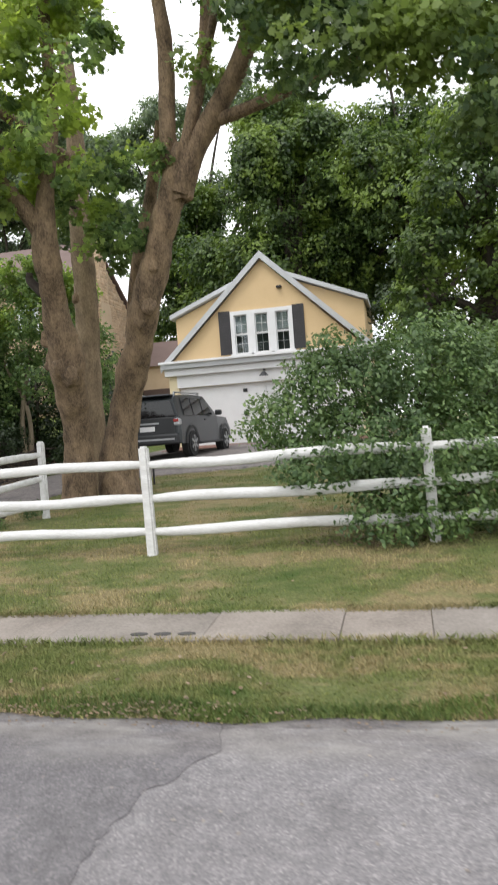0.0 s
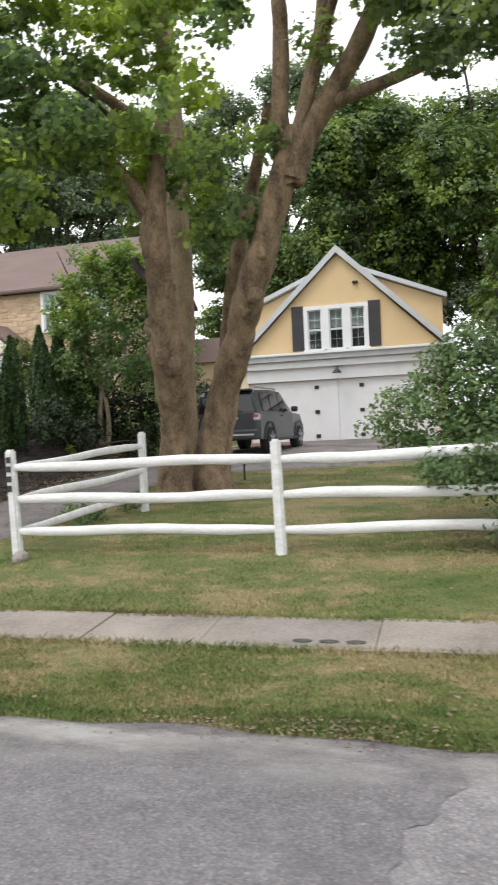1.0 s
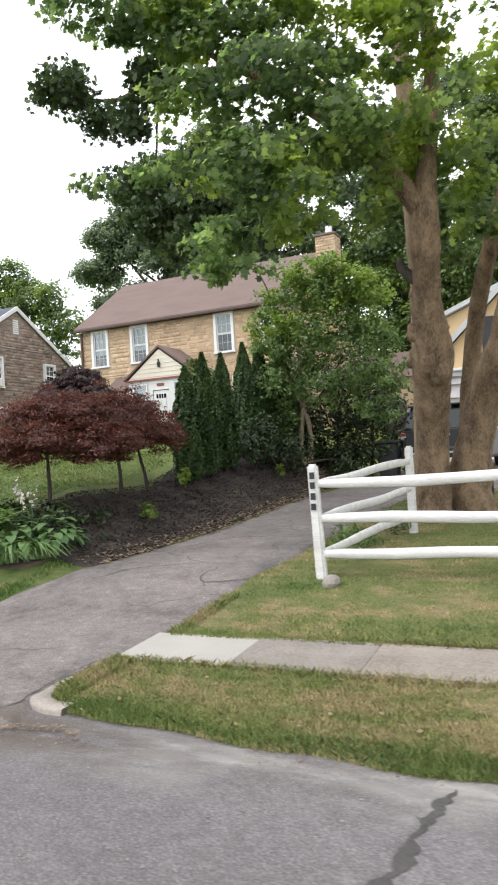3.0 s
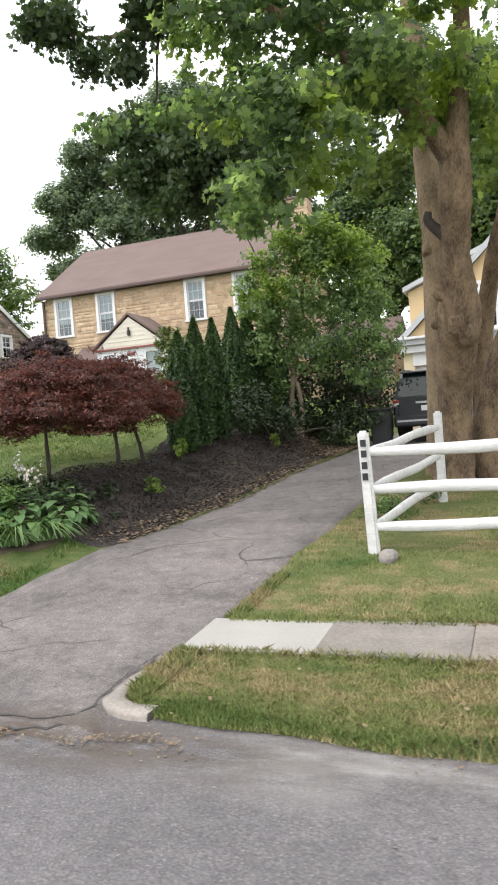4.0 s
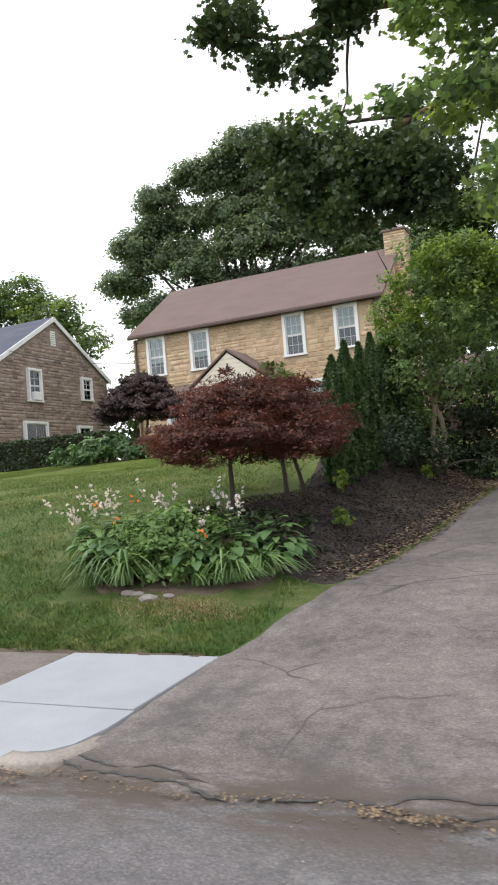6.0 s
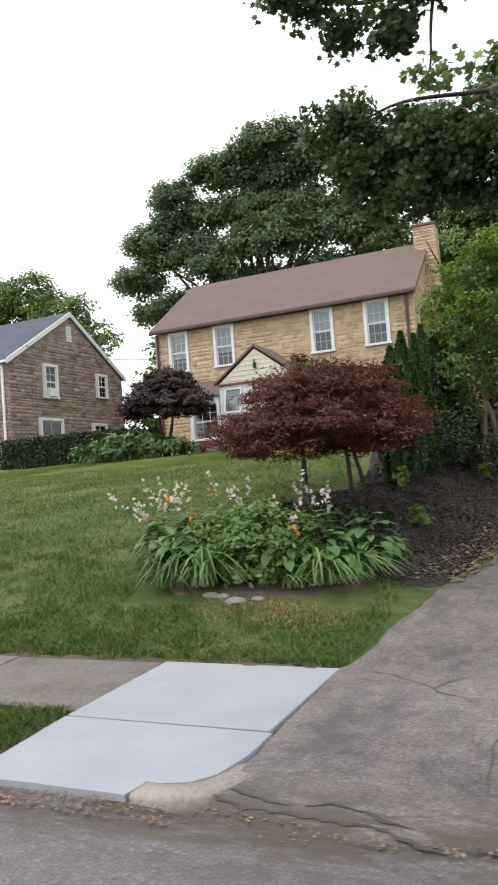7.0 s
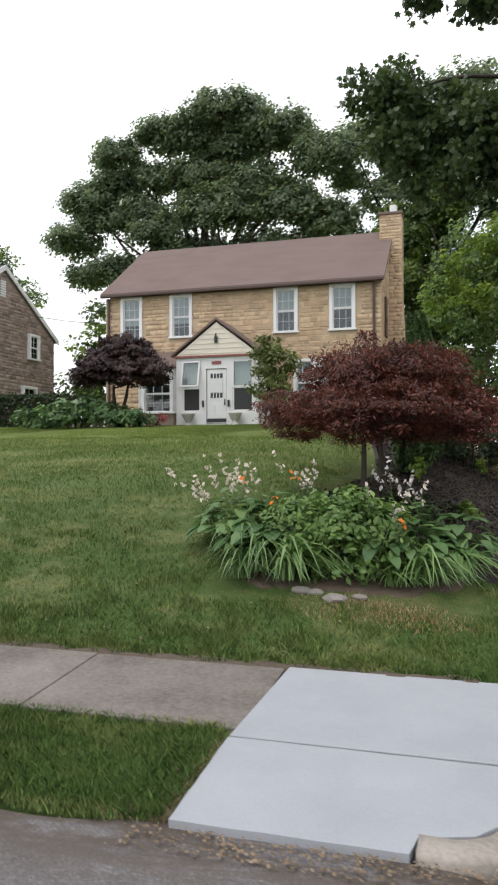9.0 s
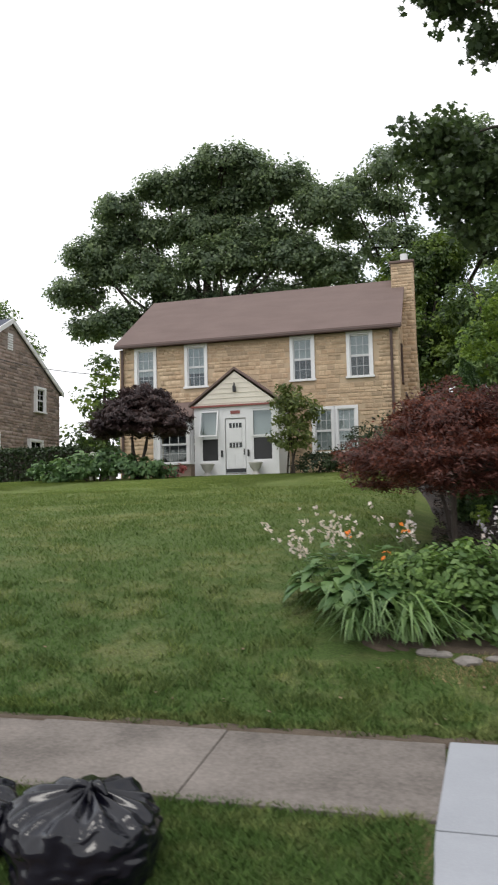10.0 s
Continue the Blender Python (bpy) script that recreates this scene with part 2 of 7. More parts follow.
WHITE = surface("white_paint", (0.68, 0.68, 0.685), (0.8, 0.8, 0.805), 2, 30, 0.5, 0.1, 0.003)
GREYTRIM = surface("grey_white_trim", (0.42, 0.43, 0.44), (0.56, 0.57, 0.58), 2, 30, 0.6, 0.1, 0.003)
SIDING = surface("cream_siding", (0.62, 0.57, 0.48), (0.76, 0.71, 0.62), 1.5, 30, 0.6, 0.1, 0.003)
BROWNTRIM = surface("brown_metal_trim", (0.05, 0.028, 0.022), (0.09, 0.05, 0.04), 2, 30, 0.5)
REDTRIM = surface("dark_red_trim", (0.2, 0.05, 0.04), (0.27, 0.08, 0.07), 2, 30, 0.5)
SHINGLE = surface("brown_shingles", (0.125, 0.086, 0.076), (0.19, 0.135, 0.12), 0.8, 34, 0.9, 0.5, 0.02, (1, 1, 4))
SLATE = surface("slate_blue_shingles", (0.05, 0.057, 0.082), (0.1, 0.108, 0.145), 0.8, 34, 0.85, 0.5, 0.02, (1, 1, 4))
STONE = surface("tan_stone", (0.39, 0.288, 0.185), (0.62, 0.475, 0.33), 5.0, 24, 0.9, 0.8, 0.03, rand=0.24, spread=0.17)
MORTAR = surface("tan_mortar", (0.44, 0.335, 0.225), (0.54, 0.42, 0.295), 3, 50, 0.95, 0.4, 0.01)
GREYSTONE = surface("brown_grey_stone", (0.185, 0.146, 0.128), (0.38, 0.312, 0.278), 2.5, 22, 0.9, 0.7, 0.03, rand=0.42)
GREYMORTAR = surface("grey_mortar", (0.22, 0.178, 0.155), (0.32, 0.265, 0.23), 3, 50, 0.95, 0.4, 0.01)
STUCCO = surface("yellow_stucco", (0.6, 0.43, 0.235), (0.72, 0.535, 0.31), 0.8, 60, 0.9, 0.25, 0.006)
CREAM = surface("cream_stucco", (0.62, 0.53, 0.34), (0.72, 0.62, 0.42), 1, 60, 0.9, 0.25, 0.006)
SHUTTER = surface("charcoal_shutter", (0.03, 0.028, 0.03), (0.06, 0.056, 0.06), 2, 40, 0.6)
BLACK = surface("black_metal", (0.012, 0.012, 0.013), (0.03, 0.03, 0.032), 2, 40, 0.5)
BRICKPAVE = surface("brick_paving", (0.24, 0.13, 0.1), (0.36, 0.21, 0.17), 1.5, 24, 0.9, 0.5, 0.01, rand=0.2)
BARK = surface("maple_bark", (0.06, 0.04, 0.025), (0.3, 0.21, 0.128), 3.4, 26, 0.95, 1.0, 0.05, (1.6, 1.6, 0.7), spread=0.135)
BARK_TAN = surface("tan_bark", (0.13, 0.095, 0.06), (0.35, 0.262, 0.165), 3.0, 26, 0.95, 0.9, 0.04, (1.5, 1.5, 0.7), spread=0.14)
DARKBARK = surface("dark_bark", (0.03, 0.024, 0.02), (0.085, 0.068, 0.055), 3, 20, 0.95, 0.8, 0.03, (2, 2, 0.5))
PALEBARK = surface("pale_bark", (0.2, 0.16, 0.11), (0.38, 0.31, 0.22), 3, 20, 0.95, 0.6, 0.02, (2, 2, 0.5))
INNER = surface("dim_interior", (0.09, 0.1, 0.105), (0.15, 0.16, 0.165), 1, 10, 0.9)
BLIND = surface("pale_blind", (0.55, 0.58, 0.57), (0.68, 0.71, 0.69), 1, 10, 0.8)
GLASS = glass_mat()
DARKGLASS = surface("car_glass", (0.01, 0.011, 0.012), (0.016, 0.017, 0.018), 1, 10, 0.04, 0, 0)
CARGREY = surface("grey_car_paint", (0.045, 0.05, 0.055), (0.06, 0.066, 0.071), 1, 300, 0.28, 0.02, 0.001, metal=0.4)
CARDARK = surface("dark_car_plastic", (0.015, 0.016, 0.018), (0.03, 0.032, 0.035), 2, 60, 0.5)
TYRE = surface("tyre_rubber", (0.012, 0.012, 0.012), (0.025, 0.025, 0.025), 2, 60, 0.85)
RIM = surface("alloy_rim", (0.35, 0.36, 0.37), (0.5, 0.5, 0.51), 2, 30, 0.35, 0.05, 0.002, metal=0.8)
REDLAMP = surface("red_lamp_glass", (0.25, 0.02, 0.02), (0.4, 0.05, 0.04), 2, 20, 0.15, 0, 0)
BAG = surface("black_plastic", (0.003, 0.003, 0.006), (0.006, 0.006, 0.011), 2, 14, 0.13, 0.35, 0.02)
STONEURN = surface("weathered_urn_stone", (0.42, 0.4, 0.37), (0.58, 0.56, 0.52), 3, 30, 0.9)
ROCK = surface("field_stone", (0.17, 0.15, 0.135), (0.33, 0.3, 0.275), 4, 30, 0.9, 0.6, 0.02)

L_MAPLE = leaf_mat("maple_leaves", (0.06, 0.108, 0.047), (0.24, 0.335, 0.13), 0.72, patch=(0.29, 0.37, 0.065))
# Same leaves in darker tones; the colour stands in for deep canopy shade.
L_SHADE = leaf_mat("shade_toned_maple_leaves", (0.042, 0.08, 0.034), (0.165, 0.24, 0.09), 0.5, patch=(0.2, 0.27, 0.06))
# Darker copy of the maple leaves: backlit shade put into the colour.
L_BACKLIT = leaf_mat("shaded_maple_leaves", (0.04, 0.07, 0.03), (0.1, 0.15, 0.06), 0.25)
L_WOOD = leaf_mat("wood_leaves", (0.034, 0.066, 0.022), (0.15, 0.23, 0.065), 0.36, patch=(0.2, 0.28, 0.05))
L_OAK = leaf_mat("oak_leaves", (0.09, 0.136, 0.083), (0.235, 0.3, 0.18), 0.45)
L_LILAC = leaf_mat("lilac_leaves", (0.08, 0.15, 0.055), (0.28, 0.38, 0.16), 0.45)
L_VINE = leaf_mat("vine_leaves", (0.13, 0.21, 0.045), (0.29, 0.38, 0.1), 0.45)
L_BUSH = leaf_mat("bush_leaves", (0.05, 0.1, 0.032), (0.19, 0.28, 0.11), 0.28)
L_RED = leaf_mat("red_maple_leaves", (0.042, 0.016, 0.015), (0.215, 0.072, 0.055), 0.4)
L_PURPLE = leaf_mat("purple_maple_leaves", (0.03, 0.017, 0.02), (0.085, 0.045, 0.045), 0.2)
L_ARB = leaf_mat("arborvitae_sprays", (0.022, 0.055, 0.016), (0.1, 0.175, 0.05), 0.2)
L_HEDGE = leaf_mat("hedge_leaves", (0.014, 0.03, 0.01), (0.045, 0.075, 0.022), 0.15)
L_HOSTA = leaf_mat("broad_leaves", (0.06, 0.13, 0.05), (0.2, 0.31, 0.135), 0.25, 0.5)
L_STRAP = leaf_mat("strap_leaves", (0.085, 0.16, 0.055), (0.23, 0.34, 0.14), 0.25, 0.45)
L_RHODO = leaf_mat("rhododendron_leaves", (0.07, 0.1, 0.028), (0.2, 0.24, 0.075), 0.3)
L_PHLOX = leaf_mat("perennial_leaves", (0.07, 0.14, 0.04), (0.22, 0.33, 0.11), 0.35)
PETAL = leaf_mat("pale_petals", (0.5, 0.44, 0.5), (0.75, 0.7, 0.74), 0.3)
ORANGE = leaf_mat("orange_petals", (0.75, 0.2, 0.03), (0.9, 0.32, 0.06), 0.3)
PINK = leaf_mat("pink_petals", (0.4, 0.1, 0.12), (0.6, 0.25, 0.24), 0.3)
STEM = surface("green_stem", (0.06, 0.1, 0.03), (0.11, 0.16, 0.06), 4, 30, 0.7)


# ---------------- building helpers ----------------
ROOTS = {}
rng = np.random.default_rng(7)


def thing(name, label, category, at=(0, 0, 0), group="", kind=""):
    ob = new(name)
    ob.location = at
    ROOTS[ob] = Vector(at)
    return tagged(ob, label, category, group, kind)


def link(name, mesh, material, parent=None, label=""):
    """One mesh object, built in world metres, under a thing or a part."""
    mesh.materials.append(material)
    ob = new(name, mesh)
    if parent is not None:
        base = ROOTS[parent]
        mesh.transform(Matrix.Translation(-base))
        ob.parent = parent
        ROOTS[ob] = base
    else:
        ROOTS[ob] = Vector((0, 0, 0))
    if label:
        ob["label"] = label
    return ob


def part(name, bm, material, parent=None, label="", smooth=False):
    mesh = bpy.data.meshes.new(name)
    bm.normal_update()
    bm.to_mesh(mesh)
    bm.free()
    if smooth:
        mesh.polygons.foreach_set("use_smooth", [True] * len(mesh.polygons))
    return link(name, mesh, material, parent, label)


def raw(name, verts, faces, material, parent=None, label="", smooth=False):
    """verts (n, 3); faces: an (m, k) array of equal polygons."""
    verts, faces = np.asarray(verts, np.float32), np.asarray(faces, np.int32)
    mesh = bpy.data.meshes.new(name)
    mesh.vertices.add(len(verts)); mesh.vertices.foreach_set("co", verts.ravel())
    k = faces.shape[1]
    mesh.loops.add(faces.size); mesh.loops.foreach_set("vertex_index", faces.ravel())
    mesh.polygons.add(len(faces)); mesh.polygons.foreach_set("loop_start", np.arange(len(faces), dtype=np.int32) * k)
    mesh.update(calc_edges=True)
    if smooth:
        mesh.polygons.foreach_set("use_smooth", np.ones(len(faces), bool))
    return link(name, mesh, material, parent, label)


def box(bm, x0, x1, y0, y1, z0, z1, bevel=0.0, m=None):
    r = bmesh.ops.create_cube(bm, size=1.0)
    vs = r["verts"]
    for v in vs:
        v.co = Vector(((x0 + x1) / 2 + v.co.x * (x1 - x0), (y0 + y1) / 2 + v.co.y * (y1 - y0), (z0 + z1) / 2 + v.co.z * (z1 - z0)))
        if m is not None:
            v.co = m @ v.co
    if bevel:
        es = list({e for v in vs for e in v.link_edges})
        bmesh.ops.bevel(bm, geom=es, offset=bevel, segments=1, affect="EDGES")
    return bm


def hexa(bm, pts, bevel=0.0, seg=2):
    """A box from eight corners: the lower four round, then the upper four."""
    vs = [bm.verts.new(p) for p in pts]
    for f in ((3, 2, 1, 0), (4, 5, 6, 7), (0, 1, 5, 4), (1, 2, 6, 5), (2, 3, 7, 6), (3, 0, 4, 7)):
        bm.faces.new([vs[i] for i in f])
    if bevel:
        es = list({e for v in vs for e in v.link_edges})
        bmesh.ops.bevel(bm, geom=es, offset=bevel, segments=seg, affect="EDGES")
    return bm


def extrude_poly(bm, pts, offset):
    """A prism from a flat outline and the way of its depth."""
    a = [bm.verts.new(p) for p in pts]
    b = [bm.verts.new(Vector(p) + Vector(offset)) for p in pts]
    bm.faces.new(a); bm.faces.new(list(reversed(b)))
    for i in range(len(a)):
        j = (i + 1) % len(a)
        bm.faces.new((a[j], a[i], b[i], b[j]))
    bmesh.ops.recalc_face_normals(bm, faces=bm.faces[:])
    return bm


def disc(bm, c, r, depth, axis="Z", seg=24):
    rot = {"Z": Matrix(), "X": Matrix.Rotation(math.pi / 2, 4, "Y"), "Y": Matrix.Rotation(math.pi / 2, 4, "X")}[axis]
    bmesh.ops.create_cone(bm, cap_ends=True, segments=seg, radius1=r, radius2=r, depth=depth, matrix=Matrix.Translation(c) @ rot)
    return bm


def smooth_line(points, steps=6):
    p = np.asarray(points, float)
    q = np.vstack([2 * p[0] - p[1], p, 2 * p[-1] - p[-2]])
    out = []
    for i in range(1, len(q) - 2):
        for s in np.arange(steps) / steps:
            a, b, c, d = q[i - 1], q[i], q[i + 1], q[i + 2]
            out.append(0.5 * (2 * b + (c - a) * s + (2 * a - 5 * b + 4 * c - d) * s * s + (3 * b - a - 3 * c + d) * s ** 3))
    return np.array(out + [q[-2]])


def tube_arrays(points, radii, seg=10, steps=5, knobs=0.0, start=0):
    line = smooth_line([(*p, r) for p, r in zip(points, radii)], steps)
    c, r = line[:, :3], np.maximum(line[:, 3], 0.002)
    d = np.gradient(c, axis=0)
    d /= np.linalg.norm(d, axis=1)[:, None] + 1e-9
    u = np.cross(d, (0.31, 0.95, 0.07)); u /= np.linalg.norm(u, axis=1)[:, None] + 1e-9
    w = np.cross(d, u)
    ang = np.arange(seg) / seg * 2 * np.pi
    ring = np.cos(ang)[None, :, None] * u[:, None] + np.sin(ang)[None, :, None] * w[:, None]
    k = np.ones((len(c), seg))
    if knobs:
        for i in range(len(c)):
            for j in range(seg):
                p = ring[i, j] * r[i] + c[i]
                k[i, j] += knobs * (noise.noise(Vector(p * 2.3)) + 0.5 * noise.noise(Vector(p * 6.0)))
    v = c[:, None] + ring * (r[:, None] * k)[..., None]
    n = len(c)
    idx = np.arange(n * seg).reshape(n, seg)
    f = np.stack([idx[:-1], np.roll(idx[:-1], -1, 1), np.roll(idx[1:], -1, 1), idx[1:]], -1).reshape(-1, 4)
    return v.reshape(-1, 3), f + start


def tubes(name, lines, material, parent, label="", seg=8, steps=4, knobs=0.0):
    vs, fs, s = [], [], 0
    for points, radii in lines:
        v, f = tube_arrays(points, radii, seg, steps, knobs, s)
        vs.append(v); fs.append(f); s += len(v)
    return raw(name, np.vstack(vs), np.vstack(fs), material, parent, label, True)


MAPLE_LEAF = np.array([(0, -0.5, 0), (0.42, -0.22, 0.05), (0.3, 0.02, 0.0), (0.5, 0.3, 0.1), (0.16, 0.22, 0.0), (0, 0.6, -0.05), (-0.16, 0.22, 0.0), (-0.5, 0.3, 0.1), (-0.3, 0.02, 0.0), (-0.42, -0.22, 0.05)])
OVAL_LEAF = np.array([(0, -0.5, 0), (0.24, -0.1, 0.06), (0.2, 0.2, 0.05), (0, 0.5, -0.04), (-0.2, 0.2, 0.05), (-0.24, -0.1, 0.06)])
TUFT = np.array([(0, -0.5, 0), (0.36, -0.12, 0.08), (0.22, 0.3, 0.0), (-0.06, 0.5, 0.06), (-0.34, 0.14, 0.0)])
SLIM = np.array([(0, -0.5, 0), (0.12, -0.05, 0.04), (0, 0.5, -0.05), (-0.12, -0.05, 0.04)])


def leaves(name, centres, sizes, shape, material, parent, label="", up=0.5, out=None, kind=""):
    """One mesh of many single leaves, each turned its own way, facing more or less upwards or outwards."""
    c = np.asarray(centres, float); n = len(c)
    s = np.broadcast_to(np.asarray(sizes, float), (n,))
    nm = rng.normal(size=(n, 3)); nm /= np.linalg.norm(nm, axis=1)[:, None]
    nm = nm * (1 - up) + np.array((0, 0, 1.0)) * up
    if out is not None:
        nm = nm + out * 0.6
    nm /= np.linalg.norm(nm, axis=1)[:, None] + 1e-9
    t = np.cross(nm, rng.normal(size=(n, 3))); t /= np.linalg.norm(t, axis=1)[:, None] + 1e-9
    b = np.cross(nm, t)
    v = c[:, None] + s[:, None, None] * (shape[None, :, 0, None] * t[:, None] + shape[None, :, 1, None] * b[:, None] + shape[None, :, 2, None] * nm[:, None])
    k = len(shape)
    ob = raw(name, v.reshape(-1, 3), np.arange(n * k).reshape(n, k), material, parent, label)
    return ob


def ball_points(n, shell=0.5):
    d = rng.normal(size=(n, 3)); d /= np.linalg.norm(d, axis=1)[:, None]
    return d * (shell + (1 - shell) * rng.random(n) ** 0.6)[:, None], d


def crown_points(masses, sprigs, per, sprig_r=0.4, shell=0.55, flat=0.7):
    """Leaf centres of a crown: masses (centre, radii), each filled with sprigs, each sprig a small loose cluster with gaps between."""
    out, ways = [], []
    vol = np.array([r[0] * r[1] * r[2] for _, r in masses]) ** 0.75
    for (c, r), v in zip(masses, vol / vol.sum()):
        k = max(2, int(sprigs * v))
        p, d = ball_points(k, shell)
        wob = np.array([1 + 0.3 * noise.noise(Vector(q * 2.1 + np.array(c) * 0.37)) for q in d])
        cs = np.array(c) + p * np.array(r) * wob[:, None]
        size = sprig_r * rng.uniform(0.55, 1.25, k)
        q, _ = ball_points(k * per, 0.15)
        q = q * np.repeat(size, per)[:, None] * np.array((1, 1, flat))
        out.append(np.repeat(cs, per, 0) + q); ways.append(np.repeat(d, per, 0))
    return np.vstack(out), np.vstack(ways)


# ---------------- the lie of the land ----------------
RISE_R = ((-50, 4.4, 6.7, 8.2, 11, 14, 18, 22, 25, 200), (0, 0, 0.10, 0.36, 0.50, 0.72, 0.94, 1.03, 1.10, 1.10))
RISE_L = ((-50, 4.4, 6.7, 8, 9.5, 11, 13, 16, 20, 24, 200), (0, 0, 0.10, 0.50, 0.95, 1.3, 1.62, 1.95, 2.25, 2.48, 2.5))


def drive_left(y):
    return np.interp(y, [4, 6.7, 8.3, 9.6, 11.7, 15, 18, 30], [-9.1, -9.06, -8.66, -8.33, -8.1, -7.9, -7.75, -7.7])


def drive_right(y):
    return np.interp(y, [4.4, 5.0, 5.7, 6.0, 6.7, 7.6, 9.2, 12, 14.2, 15.2, 16.0, 17, 26], [-6.1, -6.42, -6.5, -6.42, -6.31, -6.16, -6.02, -6.0, -5.7, -4.6, -2.2, 0.2, 0.4])


def ground_z(x, y):
    r, l = np.interp(y, *RISE_R), np.interp(y, *RISE_L)
    w = np.interp(y, [8, 10, 11.8, 12.8, 13.6, 17.4, 25], [1.6, 2.0, 3.7, 4.5, 4.2, 2.7, 3])
    s = np.clip((drive_left(y) - x) / w, 0, 1)
    s = s * s * (3 - 2 * s)
    z = r + (l - r) * s
    return z


def gz(x, y):
    return float(ground_z(np.float64(x), np.float64(y)))


def sheet(name, xs, ys, zfun, material, parent=None, lift=0.0, tuck=0.0):
    """A grid draped on the land; xs may depend on y."""
    rows = []
    for y in ys:
        x = xs(y) if callable(xs) else xs
        rows.append(np.stack([x, np.full(len(x), y), zfun(x, np.full(len(x), y)) + lift], -1))
    v = np.array(rows); n, k = v.shape[:2]
    v[:, 0, 2] -= tuck; v[:, -1, 2] -= tuck; v[0, 1:-1, 2] -= tuck; v[-1, 1:-1, 2] -= tuck
    idx = np.arange(n * k).reshape(n, k)
    f = np.stack([idx[:-1, :-1], idx[:-1, 1:], idx[1:, 1:], idx[1:, :-1]], -1).reshape(-1, 4)
    return raw(name, v.reshape(-1, 3), f, material, parent, "", True)


# ---------------- ground, road, pavement ----------------
def road_edge(x):
    return 4.64 + 0.035 * np.sin(x * 2.3) + 0.025 * np.sin(x * 5.9 + 1) + np.interp(x, [-12, -10.7, -9.6, -7.2, -6.6, -6.2, -5.8, -5.3, -4.5], [-0.1, -0.06, -0.08, -0.05, 0.18, 0.28, 0.24, 0.13, 0.03])


def lawn_z(x, y):
    z = ground_z(x, y)
    bump = np.array([0.022 * noise.noise(Vector((a * 1.1, b * 1.1, 0))) + 0.012 * noise.noise(Vector((a * 4, b * 4, 3))) for a, b in zip(np.ravel(x), np.ravel(y))])
    fade = np.clip((np.asarray(y) - 4.55) / 0.25, 0, 1)
    under = (np.asarray(x) > drive_left(y) + 0.22) & (np.asarray(x) < drive_right(y) - 0.22) & (np.asarray(y) < 25.2)
    bump = np.where((np.asarray(x) > drive_left(y) - 0.1) & (np.asarray(x) < drive_right(y) + 0.1), -0.004, bump)
    return z + bump * fade - 0.10 * (1 - fade) - np.where(under, 0.06, 0.0) - np.where(np.asarray(y) < road_edge(np.asarray(x)) + 0.03, 0.08, 0.0)


gx = np.unique(np.concatenate([np.linspace(-600, -60, 10), np.linspace(-60, -26, 30), np.linspace(-26, 6, 190), np.linspace(6, 30, 20), np.linspace(30, 600, 10)]))
gy = np.unique(np.concatenate([np.linspace(-600, -14, 10), np.linspace(-14, 4.2, 10), np.linspace(4.2, 10, 60), np.linspace(10, 28, 80), np.linspace(28, 70, 20), np.linspace(70, 700, 10)]))
tagged(sheet("ground", gx, gy, lawn_z, LAWN), "rising lawn with green and straw-brown patches", "lawn", kind="structure")


rx = np.unique(np.concatenate([np.linspace(-600, -24, 8), np.linspace(-24, 10, 240), np.linspace(10, 600, 8)]))
rv = np.concatenate([np.stack([rx, np.full(len(rx), yy) if yy is not None else road_edge(rx), np.full(len(rx), 0.0)], -1) for yy in (-7.5, 0.0, 3.0, None)])
rn = len(rx)
ri = np.arange(4 * rn).reshape(4, rn)
rf = np.stack([ri[:-1, :-1], ri[:-1, 1:], ri[1:, 1:], ri[1:, :-1]], -1).reshape(-1, 4)
road = tagged(raw("road", rv, rf, ROAD), "worn grey asphalt street with dirt along its edge", "road", kind="structure")


def outline_patch(name, pts, z, material, parent, wob=0.03, label=""):
    """A thin flat patch with a ragged outline."""
    bm = bmesh.new()
    ring = []
    for i, a in enumerate(pts):
        b = pts[(i + 1) % len(pts)]
        a, b = Vector(a), Vector(b)
        k = max(1, int((b - a).length / 0.04))
        for j in range(k):
            p = a.lerp(b, j / k)
            w = wob * (noise.noise(Vector((p.x * 5, p.y * 5, 1))) + 0.6 * noise.noise(Vector((p.x * 17, p.y * 17, 3))))
            ring.append((p.x + w, p.y + wob * (noise.noise(Vector((p.x * 5, p.y * 5, 7))) + 0.6 * noise.noise(Vector((p.x * 17, p.y * 17, 9)))), z(p.x, p.y) if callable(z) else z))
    bm.faces.new([bm.verts.new(p) for p in ring])
    return part(name, bm, material, parent, label)


def crack(name, pts, width, z, material, parent, wander=0.03, seed=0, label=""):
    """A ragged strip of uneven width along a line, tapering at both ends."""
    line = smooth_line([(*p, 0) for p in pts], 24)
    d = np.gradient(line, axis=0); d /= np.linalg.norm(d, axis=1)[:, None] + 1e-9
    side = np.stack([-d[:, 1], d[:, 0], 0 * d[:, 0]], -1)
    rows = []
    for i, (c, n_) in enumerate(zip(line, side)):
        q = Vector((c[0] * 6, c[1] * 6, seed))
        c = c + n_ * wander * (noise.noise(q * 0.5) + 0.7 * noise.noise(q * 2.2))
        w = width * max(0.08, 0.55 + 0.7 * noise.noise(q * 1.4 + Vector((0, 0, 4))) + 0.5 * noise.noise(q * 4)) * min(1, 0.1 + i / 6, 0.1 + (len(line) - 1 - i) / 6)
        for e in (-0.5, 0.5):
            p = c + n_ * w * e
            rows.append((p[0], p[1], z(p[0], p[1]) if callable(z) else z))
    b = np.arange(len(line) - 1) * 2
    return raw(name, np.array(rows), np.stack([b, b + 1, b + 3, b + 2], -1), material, parent, label)


